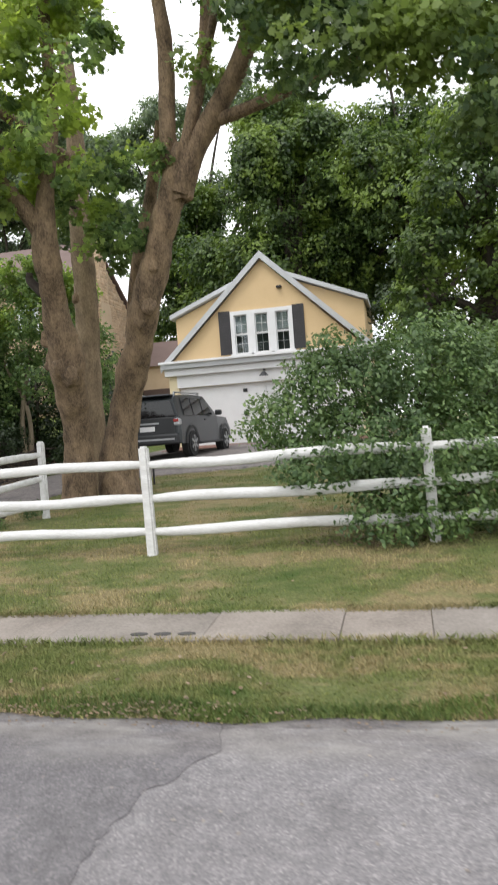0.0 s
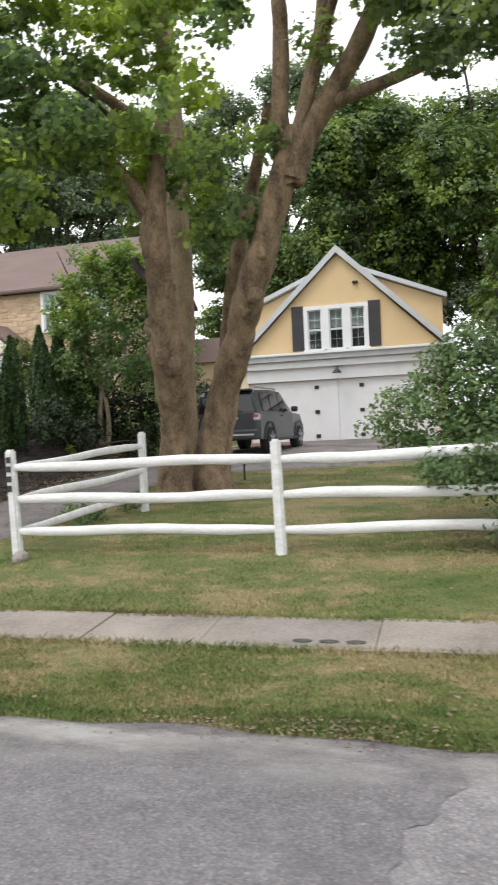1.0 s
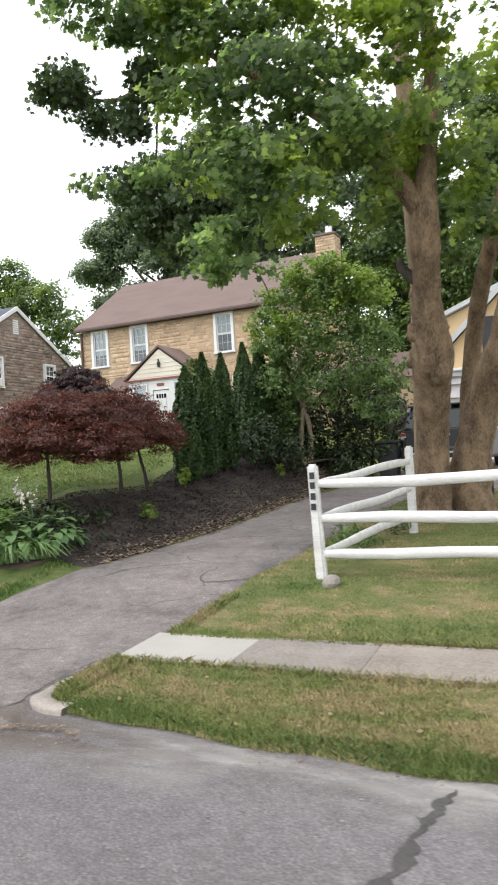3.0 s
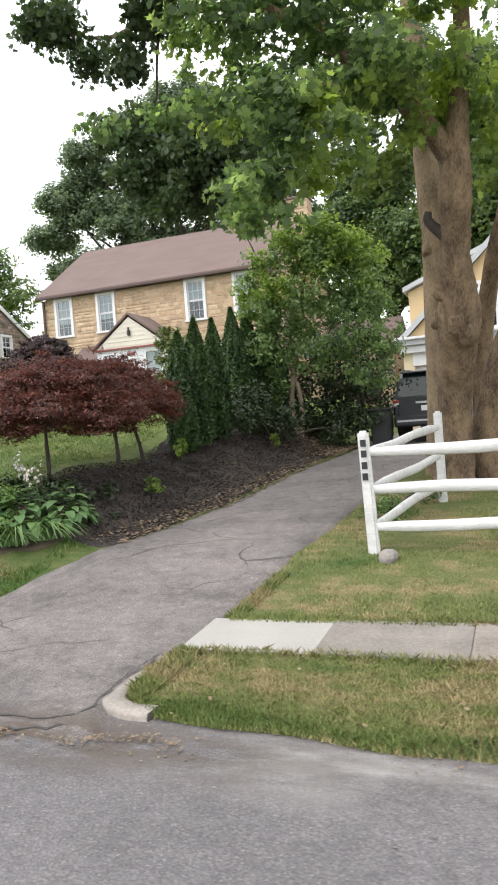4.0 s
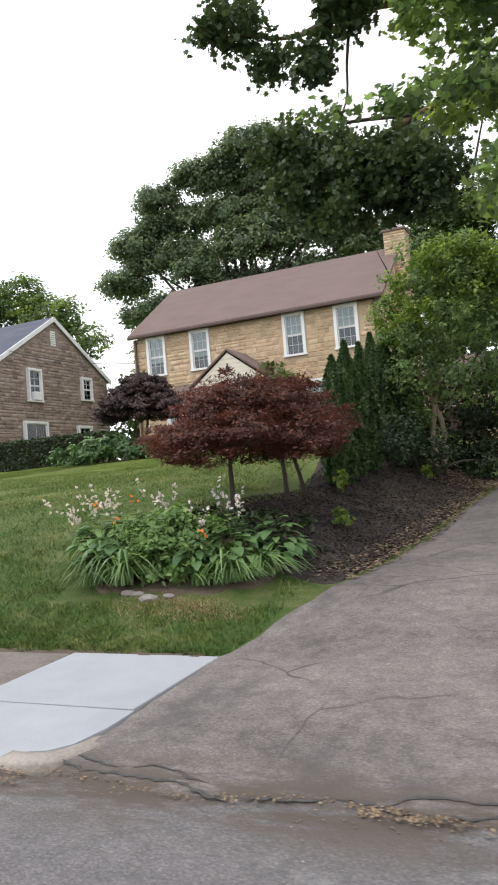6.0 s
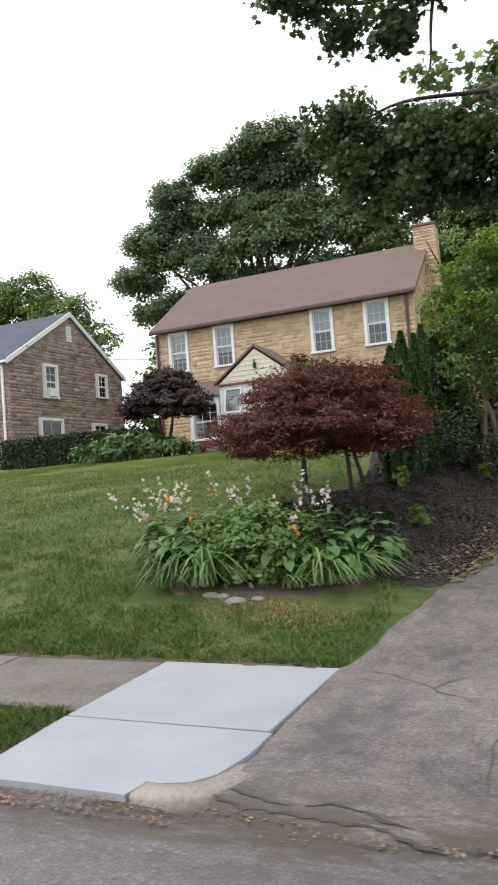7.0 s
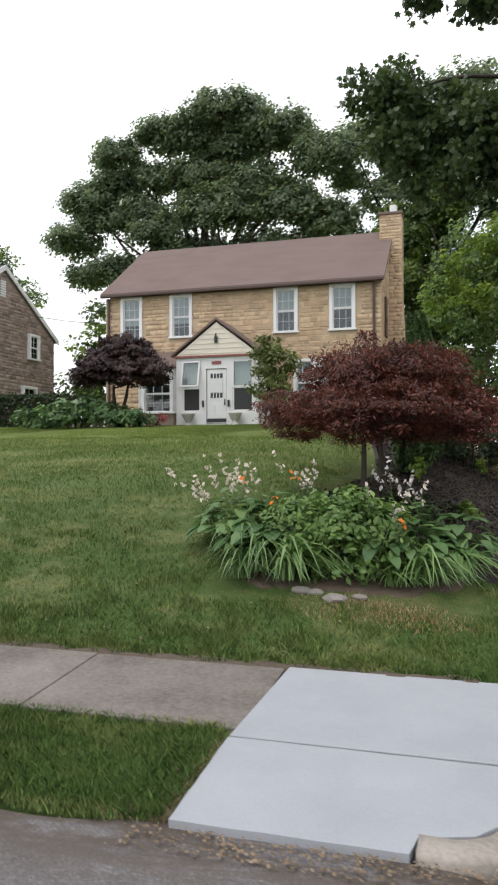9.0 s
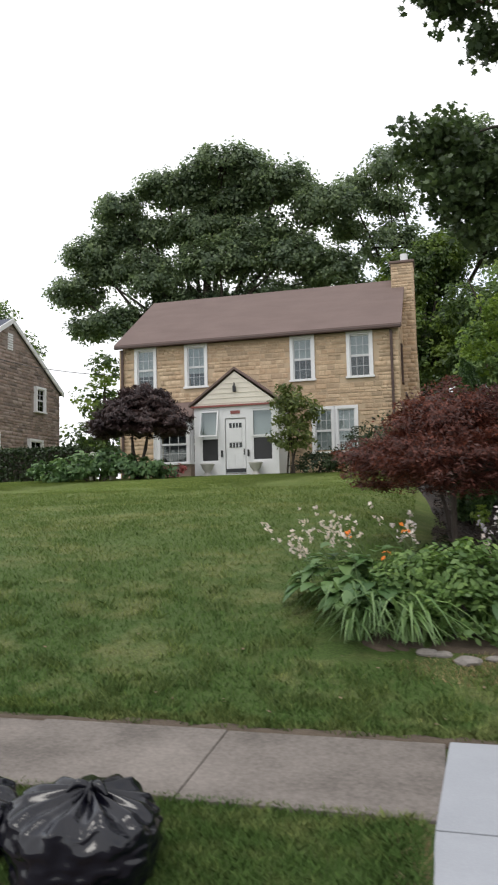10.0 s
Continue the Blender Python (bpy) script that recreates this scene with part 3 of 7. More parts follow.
outline_patch("worn_asphalt", [(-0.95, -3.0), (5.5, -3.0), (5.5, 4.54), (-0.6, 4.54), (-0.6, 4.3), (-0.9, 3.2)], 0.004, ROAD_PALE, road, 0.05, "paler worn asphalt")
outline_patch("asphalt_patch", [(-3.55, -3.0), (-0.75, -3.0), (-0.76, 3.2), (-0.7, 3.75), (-0.45, 4.2), (-0.5, 4.58), (-3.52, 4.58), (-3.56, 3.4)], 0.008, ROAD_PATCH, road, 0.05, "darker asphalt repair")
crack("tar_seam", [(-3.57, -3.0), (-3.55, 0.5), (-3.52, 2.2), (-3.56, 2.7), (-3.5, 3.1), (-3.58, 3.5), (-3.5, 3.9), (-3.42, 4.5)], 0.11, 0.012, TAR, road, 0.05, 2, "dark filled crack")

dy = np.concatenate([np.linspace(4.42, 16.5, 90), np.linspace(16.7, 25.3, 40)])


def drive_x(y):
    a, b = drive_left(y), drive_right(y)
    w = 0.05 * noise.noise(Vector((0, y * 2.2, 0))) + 0.03 * noise.noise(Vector((0, y * 7, 0)))
    return np.linspace(a + w - (0.08 if y < 6.65 else 0.0), b + (0.12 if 5.7 < y < 6.7 else 0.0) + 0.04 * noise.noise(Vector((5, y * 2.6, 0))), 30)


def drive_z(x, y):
    a, b = drive_left(y), drive_right(y)
    f = np.clip((x - a) / (b - a), 0, 1)
    return np.interp(y, *RISE_R) + 0.03 * np.sin(f * np.pi) * np.clip((y - 4.5) / 2, 0, 1) - 0.008 * np.clip((4.7 - y) / 0.25, 0, 1) + 0.006 * np.clip((y - 4.6) / 0.3, 0, 1) + np.array([0.008 * noise.noise(Vector((p * 1.5, q * 1.5, 0))) for p, q in zip(x, y)])


drive = tagged(sheet("driveway", drive_x, dy, drive_z, DRIVE, None, 0.016, 0.06), "cracked and patched grey asphalt driveway", "driveway", kind="structure")

# broken edge where the driveway meets the street
edge_line = [(-9.1, 4.7), (-8.85, 4.62), (-8.6, 4.61), (-8.2, 4.56), (-7.83, 4.53), (-7.4, 4.55), (-7.1, 4.52), (-6.75, 4.58), (-6.5, 4.66)]
on_drive = lambda x, y: float(drive_z(np.array([x]), np.array([y]))[0]) + 0.021
crack("edge_crack", edge_line, 0.035, on_drive, TAR, drive, 0.06, 5, "dark broken edge")
crack("edge_crack", [(-9.05, 4.78), (-8.7, 4.7), (-8.45, 4.72), (-8.1, 4.64)], 0.022, on_drive, TAR, drive, 0.05, 8)
crack("edge_crack", [(-7.2, 4.58), (-7.0, 4.68), (-6.7, 4.7), (-6.5, 4.85), (-6.52, 5.3), (-6.5, 5.8)], 0.025, on_drive, TAR, drive, 0.03, 9)

# sidewalk slabs
sidewalk = tagged(new("pavement"), "old grey concrete sidewalk of separate slabs", "sidewalk", kind="structure")
ROOTS[sidewalk] = Vector((0, 0, 0))


def slab(x0, x1, y0, y1, material, label="", lift=0.03, skew=0.0):
    bm = bmesh.new()
    hexa(bm, [(x0, y0, gz(-7, y0) - 0.1), (x1, y0, gz(-7, y0) - 0.1), (x1 + skew, y1, gz(-7, y1) - 0.1), (x0 + skew, y1, gz(-7, y1) - 0.1),
              (x0, y0, gz(-7, y0) + lift), (x1, y0, gz(-7, y0) + lift), (x1 + skew, y1, gz(-7, y1) + lift), (x0 + skew, y1, gz(-7, y1) + lift)], 0.005, 1)
    return part("slab", bm, material, sidewalk, label)


xs = [-6.4, -5.36, -4.3, -3.35, -2.36, -1.02, 0.05, 0.74, 1.9, 3.1, 4.3, 5.5]
for i, (a, b) in enumerate(zip(xs, xs[1:])):
    slab(a + 0.002, b - 0.002, 5.91, 6.62 + 0.02 * (i % 2), PALECON if i == 0 else CONCRETE, "pale concrete slab" if i == 0 else "", 0.022 + 0.006 * ((i * 7) % 3))
xs = [-25.0, -23.0, -21.4, -19.8, -18.2, -16.6, -15.0, -13.35, -11.95, -10.5]
for i, (a, b) in enumerate(zip(xs, xs[1:])):
    slab(a + 0.002, b - 0.002, 5.56, 6.6, BROWNCON, "weathered brown-grey slab", 0.02 + 0.006 * ((i * 5) % 3))
slab(-10.555, -9.11, 5.462, 6.62, NEWCON, "fresh white concrete slab", 0.031, 0.08)

# apron of fresh concrete beside the driveway, notched round the kerb end
apron = outline_patch("concrete_apron", [(-10.56, 4.58), (-9.53, 4.58), (-9.5, 4.71), (-9.38, 4.74), (-9.27, 4.77), (-9.17, 4.88), (-9.1, 5.12), (-9.08, 5.43), (-10.555, 5.44)], lambda x, y: gz(-7, y) + 0.03, NEWCON, None, 0.004)
mod = apron.modifiers.new("depth", "SOLIDIFY"); mod.thickness, mod.offset = 0.1, -1
tagged(apron, "fresh white concrete apron beside the driveway", "pavement", kind="structure")


def kerb_end(pts, width, top, label):
    """A curved kerb return: a band that follows an arc, rounded on top."""
    line = smooth_line([(*p, 0) for p in pts], 6)
    d = np.gradient(line, axis=0); d /= np.linalg.norm(d, axis=1)[:, None]
    side = np.stack([-d[:, 1], d[:, 0], 0 * d[:, 0]], -1)
    prof = [(-0.5, -0.12), (-0.5, top - 0.02), (-0.42, top), (0.42, top), (0.5, top - 0.02), (0.5, -0.12)]
    v = np.array([[c + side[i] * width * a + np.array((0, 0, z)) for a, z in prof] for i, c in enumerate(line)])
    n, k = v.shape[:2]
    idx = np.arange(n * k).reshape(n, k)
    f = np.stack([idx[:-1, :-1], idx[:-1, 1:], idx[1:, 1:], idx[1:, :-1]], -1).reshape(-1, 4)
    caps = np.array([[idx[e, a] for a in q] for e in (0, -1) for q in ((0, 1, 4, 5), (1, 2, 3, 4))])
    return tagged(raw("kerb_return", v.reshape(-1, 3), np.vstack([f, caps]), CONCRETE, None), label, "kerb", kind="structure")


kerb_end([(-6.08, 4.9), (-6.25, 4.91), (-6.41, 5.0), (-6.48, 5.16), (-6.49, 5.42), (-6.47, 5.66)], 0.16, 0.045, "curved pale concrete kerb end beside the grass verge")
kerb_end([(-9.5, 4.66), (-9.32, 4.66), (-9.16, 4.75), (-9.07, 4.92), (-9.05, 5.05)], 0.17, 0.046, "short curved tan kerb end beside the driveway")

# three oval cover marks on the sidewalk
for i in range(3):
    cov = thing("utility_cover", "small oval dark iron cover set in the sidewalk", "utility cover", (-1.57 + 0.2 * i, 6.06, gz(-1.5, 6.06) + 0.027), "covers in the sidewalk")
    bm = bmesh.new(); disc(bm, (0, 0, 0), 0.075, 0.012, "Z", 20)
    bmesh.ops.scale(bm, vec=(1, 0.55, 1), verts=bm.verts)
    mesh = bpy.data.meshes.new("lid"); bm.to_mesh(mesh); bm.free(); mesh.materials.append(TAR)
    o = new("lid", mesh); o.parent = cov

# mulch slope and planting soil
by = np.linspace(8.45, 19.0, 50)


def bed_x(y):
    left = np.interp(y, [8.4, 8.9, 9.5, 10, 11.5, 13, 15, 19], [-8.9, -9.5, -10.1, -10.5, -10.45, -10.5, -10.9, -11.6])
    return np.linspace(left, drive_left(y) - 0.02 + 0.05 * noise.noise(Vector((3, y * 2, 0))), 26)


def bed_z(x, y):
    return ground_z(x, y) + np.array([0.03 * noise.noise(Vector((p * 2.5, q * 2.5, 0))) + 0.02 * noise.noise(Vector((p * 9, q * 9, 0))) for p, q in zip(x, y)])


tagged(sheet("mulch_bed", bed_x, by, bed_z, MULCH, None, 0.025, 0.1), "dark brown mulch slope beside the driveway", "mulch", kind="structure")
sy = np.linspace(7.72, 9.35, 20)
tagged(sheet("soil", lambda y: np.linspace(-10.35 - 1.15 * math.sqrt(max(0.02, 1 - ((y - 8.55) / 0.95) ** 2)) + 0.06 * noise.noise(Vector((0, y * 5, 0))), -10.3 + 1.15 * math.sqrt(max(0.02, 1 - ((y - 8.55) / 0.95) ** 2)), 22), sy, bed_z, SOIL, None, 0.012, 0.08), "bare soil under the flower bed", "soil", kind="structure")

ey = np.linspace(6.56, 6.74, 6)
tagged(sheet("soil_edge", np.linspace(-24, -9.15, 260), ey, lambda x, y: ground_z(x, y) + np.array([0.018 + 0.022 * noise.noise(Vector((p * 6, q * 12, 0))) for p, q in zip(x, y)]), SOIL, None, 0.008, 0.06), "bare soil edge between the lawn and the sidewalk", "soil", kind="structure")

# brick apron before the garage doors
bricks = tagged(new("brick_apron"), "reddish brick paving before the garage", "paving", kind="structure")
ROOTS[bricks] = Vector((0, 0, 0))
bm = bmesh.new()
for i in range(20):
    for j in range(12):
        x, y = -7.0 + i * 0.34 + (j % 2) * 0.17, 22.7 + j * 0.19
        box(bm, x, x + 0.325, y, y + 0.178, gz(-4, y), gz(-4, y) + 0.05)
tagged(part("brick_field", bm, BRICKPAVE, bricks), kind="stuff")


# ---------------- fence ----------------
fence = thing("rail_fence", "white-painted split-rail fence with three rails", "fence", (-2.19, 8.2, 0.35))
POSTS = {"a": (-5.33, 8.2, -0.04), "b": (-2.19, 8.2, -0.02), "d": (0.87, 8.36, -0.03), "e": (4.0, 8.5, 0.02), "c": (-4.93, 10.98, 0.0)}


def post(key, h=1.21):
    x, y, lean = POSTS[key]
    z = gz(x, y)
    bm = bmesh.new()
    w, d = 0.057, 0.05
    hexa(bm, [(x - w, y - d, z - 0.15), (x + w, y - d, z - 0.15), (x + w, y + d, z - 0.15), (x - w, y + d, z - 0.15),
              (x - w * 0.92 + lean, y - d, z + h), (x + w * 0.92 + lean, y - d, z + h), (x + w * 0.92 + lean, y + d, z + h), (x - w * 0.92 + lean, y + d, z + h)], 0.022, 2)
    return part("post", bm, FENCE, fence)


made = {k: post(k) for k in POSTS}
for n, (h, hh) in enumerate(((1.09, 0.1), (0.985, 0.1), (0.87, 0.1), (0.76, 0.1))):
    bm = bmesh.new(); zz = gz(-5.33, 8.2)
    box(bm, -5.39, -5.335, 8.135, 8.143, zz + h - 0.035, zz + h + 0.035)
    part("marking", bm, BLACK, made["a"], "dark plain bar")


def rail(a, b, h0, h1, r):
    (xa, ya, _), (xb, yb, _) = POSTS[a], POSTS[b]
    za, zb = gz(xa, ya) + h0, gz(xb, yb) + h1
    rnd = random.Random(int((xa + xb + h0) * 100))
    along_y = abs(xb - xa) < abs(yb - ya)
    prof = ((-0.42, -0.8), (0.05, -1.0), (0.45, -0.72), (0.5, 0.62), (0.12, 1.0), (-0.46, 0.84))
    rows = []
    for i in range(13):
        q = i / 12
        size = r * (0.7 if i in (0, 12) else 0.92 if i in (1, 11) else rnd.uniform(0.97, 1.08))
        cx, cy = xa + (xb - xa) * q, ya + (yb - ya) * q + rnd.uniform(-0.006, 0.006)
        cz = za + (zb - za) * q + 0.018 * math.sin(q * math.pi * 2 + r * 50 + h0 * 7) * math.sin(q * math.pi) + rnd.uniform(-0.003, 0.003)
        for a_, b_ in prof:
            w_, h_ = a_ * size * rnd.uniform(0.94, 1.06), b_ * size * rnd.uniform(0.95, 1.05)
            rows.append((cx + (w_ if along_y else 0), cy + (0 if along_y else w_), cz + h_))
    v = np.array(rows)
    idx = np.arange(13 * 6).reshape(13, 6)
    f = np.stack([idx[:-1], np.roll(idx[:-1], -1, 1), np.roll(idx[1:], -1, 1), idx[1:]], -1).reshape(-1, 4)
    raw("rail", v, f, FENCE, fence)


for a, b in (("a", "b"), ("b", "d"), ("d", "e")):
    for h in (1.0, 0.625, 0.255):
        rail(a, b, h, h + 0.01, 0.057)
for h in (1.0, 0.625, 0.255):
    rail("a", "c", h, h, 0.052)

stone = thing("field_stone", "small bluish-grey stone lying by the fence post", "stone", (-5.16, 7.98, gz(-5.16, 7.98)))
bm = bmesh.new(); bmesh.ops.create_icosphere(bm, subdivisions=2, radius=0.09, matrix=Matrix.Translation((-5.16, 7.98, gz(-5.16, 7.98) + 0.03)))
for v in bm.verts:
    v.co += v.normal * 0.025 * noise.noise(v.co * 9)
part("rock", bm, ROCK, stone)


# ---------------- houses ----------------
def wall_with_openings(bm, u0, u1, z0, z1, holes, put):
    """Boxes that fill a wall round its openings; put(a, b, c, d) lays one box over a..b along and c..d up."""
    us = sorted({u0, u1, *(h[0] for h in holes), *(h[1] for h in holes)})
    for a, b in zip(us, us[1:]):
        cut = sorted((h[2], h[3]) for h in holes if h[0] < (a + b) / 2 < h[1])
        z = z0
        for lo, hi in cut:
            if lo > z:
                put(bm, a, b, z, lo)
            z = hi
        if z < z1:
            put(bm, a, b, z, z1)


def window(parent, m, w, h, cols, rows, blind=0.0, sash=True, label="white double-hung window with small panes", trim=0.11, blindmat=None, name="window", solid=False):
    """A window in a wall, its face at local y = 0 and its lower left corner at the origin of m; w and h with the trim."""
    if solid:
        m = m @ pose(0, -0.09, 0)
    def bx(bm, *a, **k):
        return box(bm, *a, m=m, **k)
    bm = bmesh.new()
    bx(bm, 0, trim, -0.06, 0.1, 0.06, h); bx(bm, w - trim, w, -0.06, 0.1, 0.06, h)
    bx(bm, trim, w - trim, -0.06, 0.1, h - trim, h)
    frame_ob = part(name, bm, WHITE, parent, label)
    bm = bmesh.new(); bx(bm, -0.04, w + 0.04, -0.09, 0.1, 0, 0.06)
    part("sill", bm, WHITE, frame_ob)
    x0, x1, z0, z1 = trim, w - trim, 0.06, h - trim
    mid = (z0 + z1) / 2
    bm = bmesh.new()
    for a, b, yy in ((z0, mid, 0.03), (mid, z1, 0.015)) if sash else ((z0, z1, 0.02),):
        bx(bm, x0, x0 + 0.035, yy, yy + 0.03, a, b); bx(bm, x1 - 0.035, x1, yy, yy + 0.03, a, b)
        bx(bm, x0 + 0.035, x1 - 0.035, yy, yy + 0.03, a, a + 0.035); bx(bm, x0 + 0.035, x1 - 0.035, yy, yy + 0.03, b - 0.035, b)
        for i in range(1, cols):
            xx = x0 + (x1 - x0) * i / cols
            bx(bm, xx - 0.007, xx + 0.007, yy + 0.004, yy + 0.026, a + 0.035, b - 0.035)
        for j in range(1, rows):
            zz = a + (b - a) * j / rows
            bx(bm, x0 + 0.035, x1 - 0.035, yy + 0.006, yy + 0.024, zz - 0.007, zz + 0.007)
    part("sash", bm, WHITE, frame_ob)
    for a, b in ((z0, mid), (mid, z1)) if sash else ((z0, z1),):
        bm = bmesh.new(); bx(bm, x0 + 0.03, x1 - 0.03, 0.034, 0.038, a + 0.03, b - 0.03)
        part("pane", bm, GLASS, frame_ob).visible_shadow = False
    if blind:
        bm = bmesh.new(); bx(bm, x0, x1, 0.075, 0.08, z1 - (z1 - z0) * blind, z1)
        part("blind", bm, blindmat or BLIND, frame_ob, "pale drawn blind")
    bm = bmesh.new(); bx(bm, x0 - 0.02, x1 + 0.02, 0.083 if solid else 0.3, 0.088 if solid else 0.32, z0 - 0.02, z1 + 0.02)
    part("dark_room", bm, INNER, frame_ob)
    return frame_ob


def stone_mesh(name, seed, material):
    """A rough squared stone of unit length and height, with a worn, uneven face towards -y."""
    r = random.Random(seed)
    bm = bmesh.new()
    back = [(x * r.uniform(0.93, 1.0), 0, z * r.uniform(0.82, 1.0)) for x, z in ((-0.5, -0.5), (0.5, -0.5), (0.5, 0.5), (-0.5, 0.5))]
    front = [(x * r.uniform(0.9, 0.97), -r.uniform(0.6, 1.0), z * r.uniform(0.8, 0.93)) for x, _, z in back]
    b, f = [bm.verts.new(p) for p in back], [bm.verts.new(p) for p in front]
    mid = bm.verts.new((r.uniform(-0.15, 0.15), -r.uniform(0.9, 1.3), r.uniform(-0.15, 0.15)))
    for i in range(4):
        j = (i + 1) % 4
        bm.faces.new((b[i], b[j], f[j], f[i])); bm.faces.new((f[i], f[j], mid))
    bmesh.ops.recalc_face_normals(bm, faces=bm.faces[:])
    mesh = bpy.data.meshes.new(name); bm.to_mesh(mesh); bm.free(); mesh.materials.append(material)
    return mesh


def courses(u0, u1, z0, z1, inside, hmin, hmax, lmin, lmax, seed):
    """Stones in uneven courses: (middle, height of middle, length, height), left out where an opening is."""
    r = random.Random(seed)
    z = z0
    while z < z1 - 0.05:
        h = min(r.uniform(hmin, hmax), z1 - z)
        u = u0 - r.uniform(0, lmin)
        while u < u1:
            ln = r.uniform(lmin, lmax)
            a, b = max(u, u0), min(u + ln, u1)
            if b - a > 0.08 and inside((a + b) / 2, z + h / 2, (b - a) / 2, h / 2):
                yield (a + b) / 2, z + h / 2, b - a - 0.012, h - 0.012
            u += ln
        z += h


def joined_stones(name, items, meshes, m, proud, material, parent):
    items = list(items)
    if not items:
        return None
    vs, fs, s, r = [], [], 0, random.Random(5)
    datas = []
    for me in meshes:
        me.calc_loop_triangles()
        co = np.array([v.co[:] for v in me.vertices]); tri = np.array([t.vertices[:] for t in me.loop_triangles])
        datas.append((co, tri))
    mm = np.array(m)
    for u, z, ln, h in items:
        co, tri = datas[r.randrange(len(datas))]
        p = co * np.array((ln, proud * r.uniform(0.5, 1.2), h)) + np.array((u, 0, z))
        p = p @ mm[:3, :3].T + mm[:3, 3]
        vs.append(p); fs.append(tri + s); s += len(co)
    return tagged(raw(name, np.vstack(vs), np.vstack(fs), material, parent), kind="stuff")


FY, GZ = 25.84, 2.45
HX0, HX1, EAVE, RIDGE_Y, RIDGE = -21.65, -11.65, 7.25, 29.5, 9.85
brick_house = thing("stone_house", "two-storey tan stone house with a brown shingle roof", "house", (-16.8, 29.5, GZ))
upper = [(-21.05, -20.2), (-19.13, -18.28), (-15.31, -14.46), (-13.38, -12.5)]
holes = [(a + 0.1, b - 0.1, 5.75, 7.15) for a, b in upper] + [(-14.6, -13.1, 3.3, 4.7), (-19.9, -18.7, 3.4, 4.3), (-17.3, -16.5, 2.5, 4.4)]
bm = bmesh.new()
wall_with_openings(bm, HX0, HX1, GZ - 0.6, EAVE, holes, lambda b, a, c, d, e: box(b, a, c, FY, FY + 0.3, d, e))
bmesh.ops.remove_doubles(bm, verts=bm.verts[:], dist=0.001)
wall = part("wall", bm, MORTAR, brick_house, "tan stone front wall")
bm = bmesh.new()
extrude_poly(bm, [(HX1 - 0.3, FY + 0.3, GZ - 0.6), (HX1 - 0.3, 33.1, GZ - 0.6), (HX1 - 0.3, 33.1, EAVE), (HX1 - 0.3, RIDGE_Y, RIDGE - 0.1), (HX1 - 0.3, FY + 0.3, EAVE + 0.1)], (0.3, 0, 0))
extrude_poly(bm, [(HX0, FY + 0.3, GZ - 0.6), (HX0, 33.1, GZ - 0.6), (HX0, 33.1, EAVE), (HX0, RIDGE_Y, RIDGE - 0.1), (HX0, FY + 0.3, EAVE + 0.1)], (0.3, 0, 0))
box(bm, HX0 + 0.3, HX1 - 0.3, 32.8, 33.1, GZ - 0.6, EAVE)
endwall = part("end_wall", bm, MORTAR, brick_house)
bm = bmesh.new()
for sgn in (1, -1):
    ye, yr = RIDGE_Y - sgn * (RIDGE_Y - FY + 0.22), RIDGE_Y
    extrude_poly(bm, [(HX0 - 0.12, ye, EAVE + 0.02), (HX0 - 0.12, yr, RIDGE), (HX0 - 0.12, yr, RIDGE + 0.12), (HX0 - 0.12, ye, EAVE + 0.14)], (HX1 - HX0 + 0.24, 0, 0))
roof = part("roof", bm, SHINGLE, brick_house, "brown asphalt shingle roof")
bm = bmesh.new(); box(bm, HX0 - 0.1, HX1 + 0.1, FY - 0.3, FY - 0.19, EAVE - 0.02, EAVE + 0.09, 0.02)
part("gutter", bm, BROWNTRIM, roof, "brown gutter")
for x in (HX0 + 0.1, HX1 - 0.28):
    bm = bmesh.new(); box(bm, x, x + 0.09, FY - 0.12, FY - 0.05, GZ + 0.1, EAVE - 0.02, 0.015)
    part("downspout", bm, BROWNTRIM, brick_house, "brown downspout")
for i, (a, b) in enumerate(upper):
    window(brick_house, pose(a, FY, 5.68), b - a, 1.57, 3, 2, (0.66 if i < 2 else 0.5))
window(brick_house, pose(-14.62, FY, 3.2), 0.79, 1.58, 3, 2, 0.95)
window(brick_house, pose(-13.85, FY, 3.2), 0.79, 1.58, 3, 2, 0.95)

# bay window with its stone base and lean-to roof
bm = bmesh.new()
bay = [(-20.3, FY, 0), (-19.95, 25.2, 0), (-18.75, 25.2, 0), (-18.4, FY, 0)]
extrude_poly(bm, [(x, y, GZ - 0.4) for x, y, _ in bay], (0, 0, 0.92))
baybase = part("bay_base", bm, GREYSTONE, brick_house, "low stone base of the bay")
bm = bmesh.new()
extrude_poly(bm, [(x, y, 4.42) for x, y, _ in bay], (0, 0, 0.14))
baytop = part("bay", bm, WHITE, brick_house, "white bay window")
bm = bmesh.new()
for (xa, ya, _), (xb, yb, _) in zip(bay, bay[1:]):
    ln, ang = math.hypot(xb - xa, yb - ya), math.degrees(math.atan2(yb - ya, xb - xa))
    window(brick_house, pose(xa, ya, GZ + 0.52, 0, 0, ang), ln, 4.42 - GZ - 0.52, 3 if ln > 1 else 1, 2, 0.0, True, "white window of the bay", 0.12)
vs = [(-20.45, FY, 4.56), (-20.05, 25.05, 4.56), (-18.65, 25.05, 4.56), (-18.25, FY, 4.56), (-19.9, FY, 5.2), (-18.8, FY, 5.2)]
bm = bmesh.new(); v = [bm.verts.new(p) for p in vs]
for f in ((0, 1, 4), (1, 2, 5, 4), (2, 3, 5), (3, 2, 1, 0), (0, 4, 5, 3)):
    bm.faces.new([v[i] for i in f])
part("bay_roof", bm, SHINGLE, baytop, "small brown shingle roof")

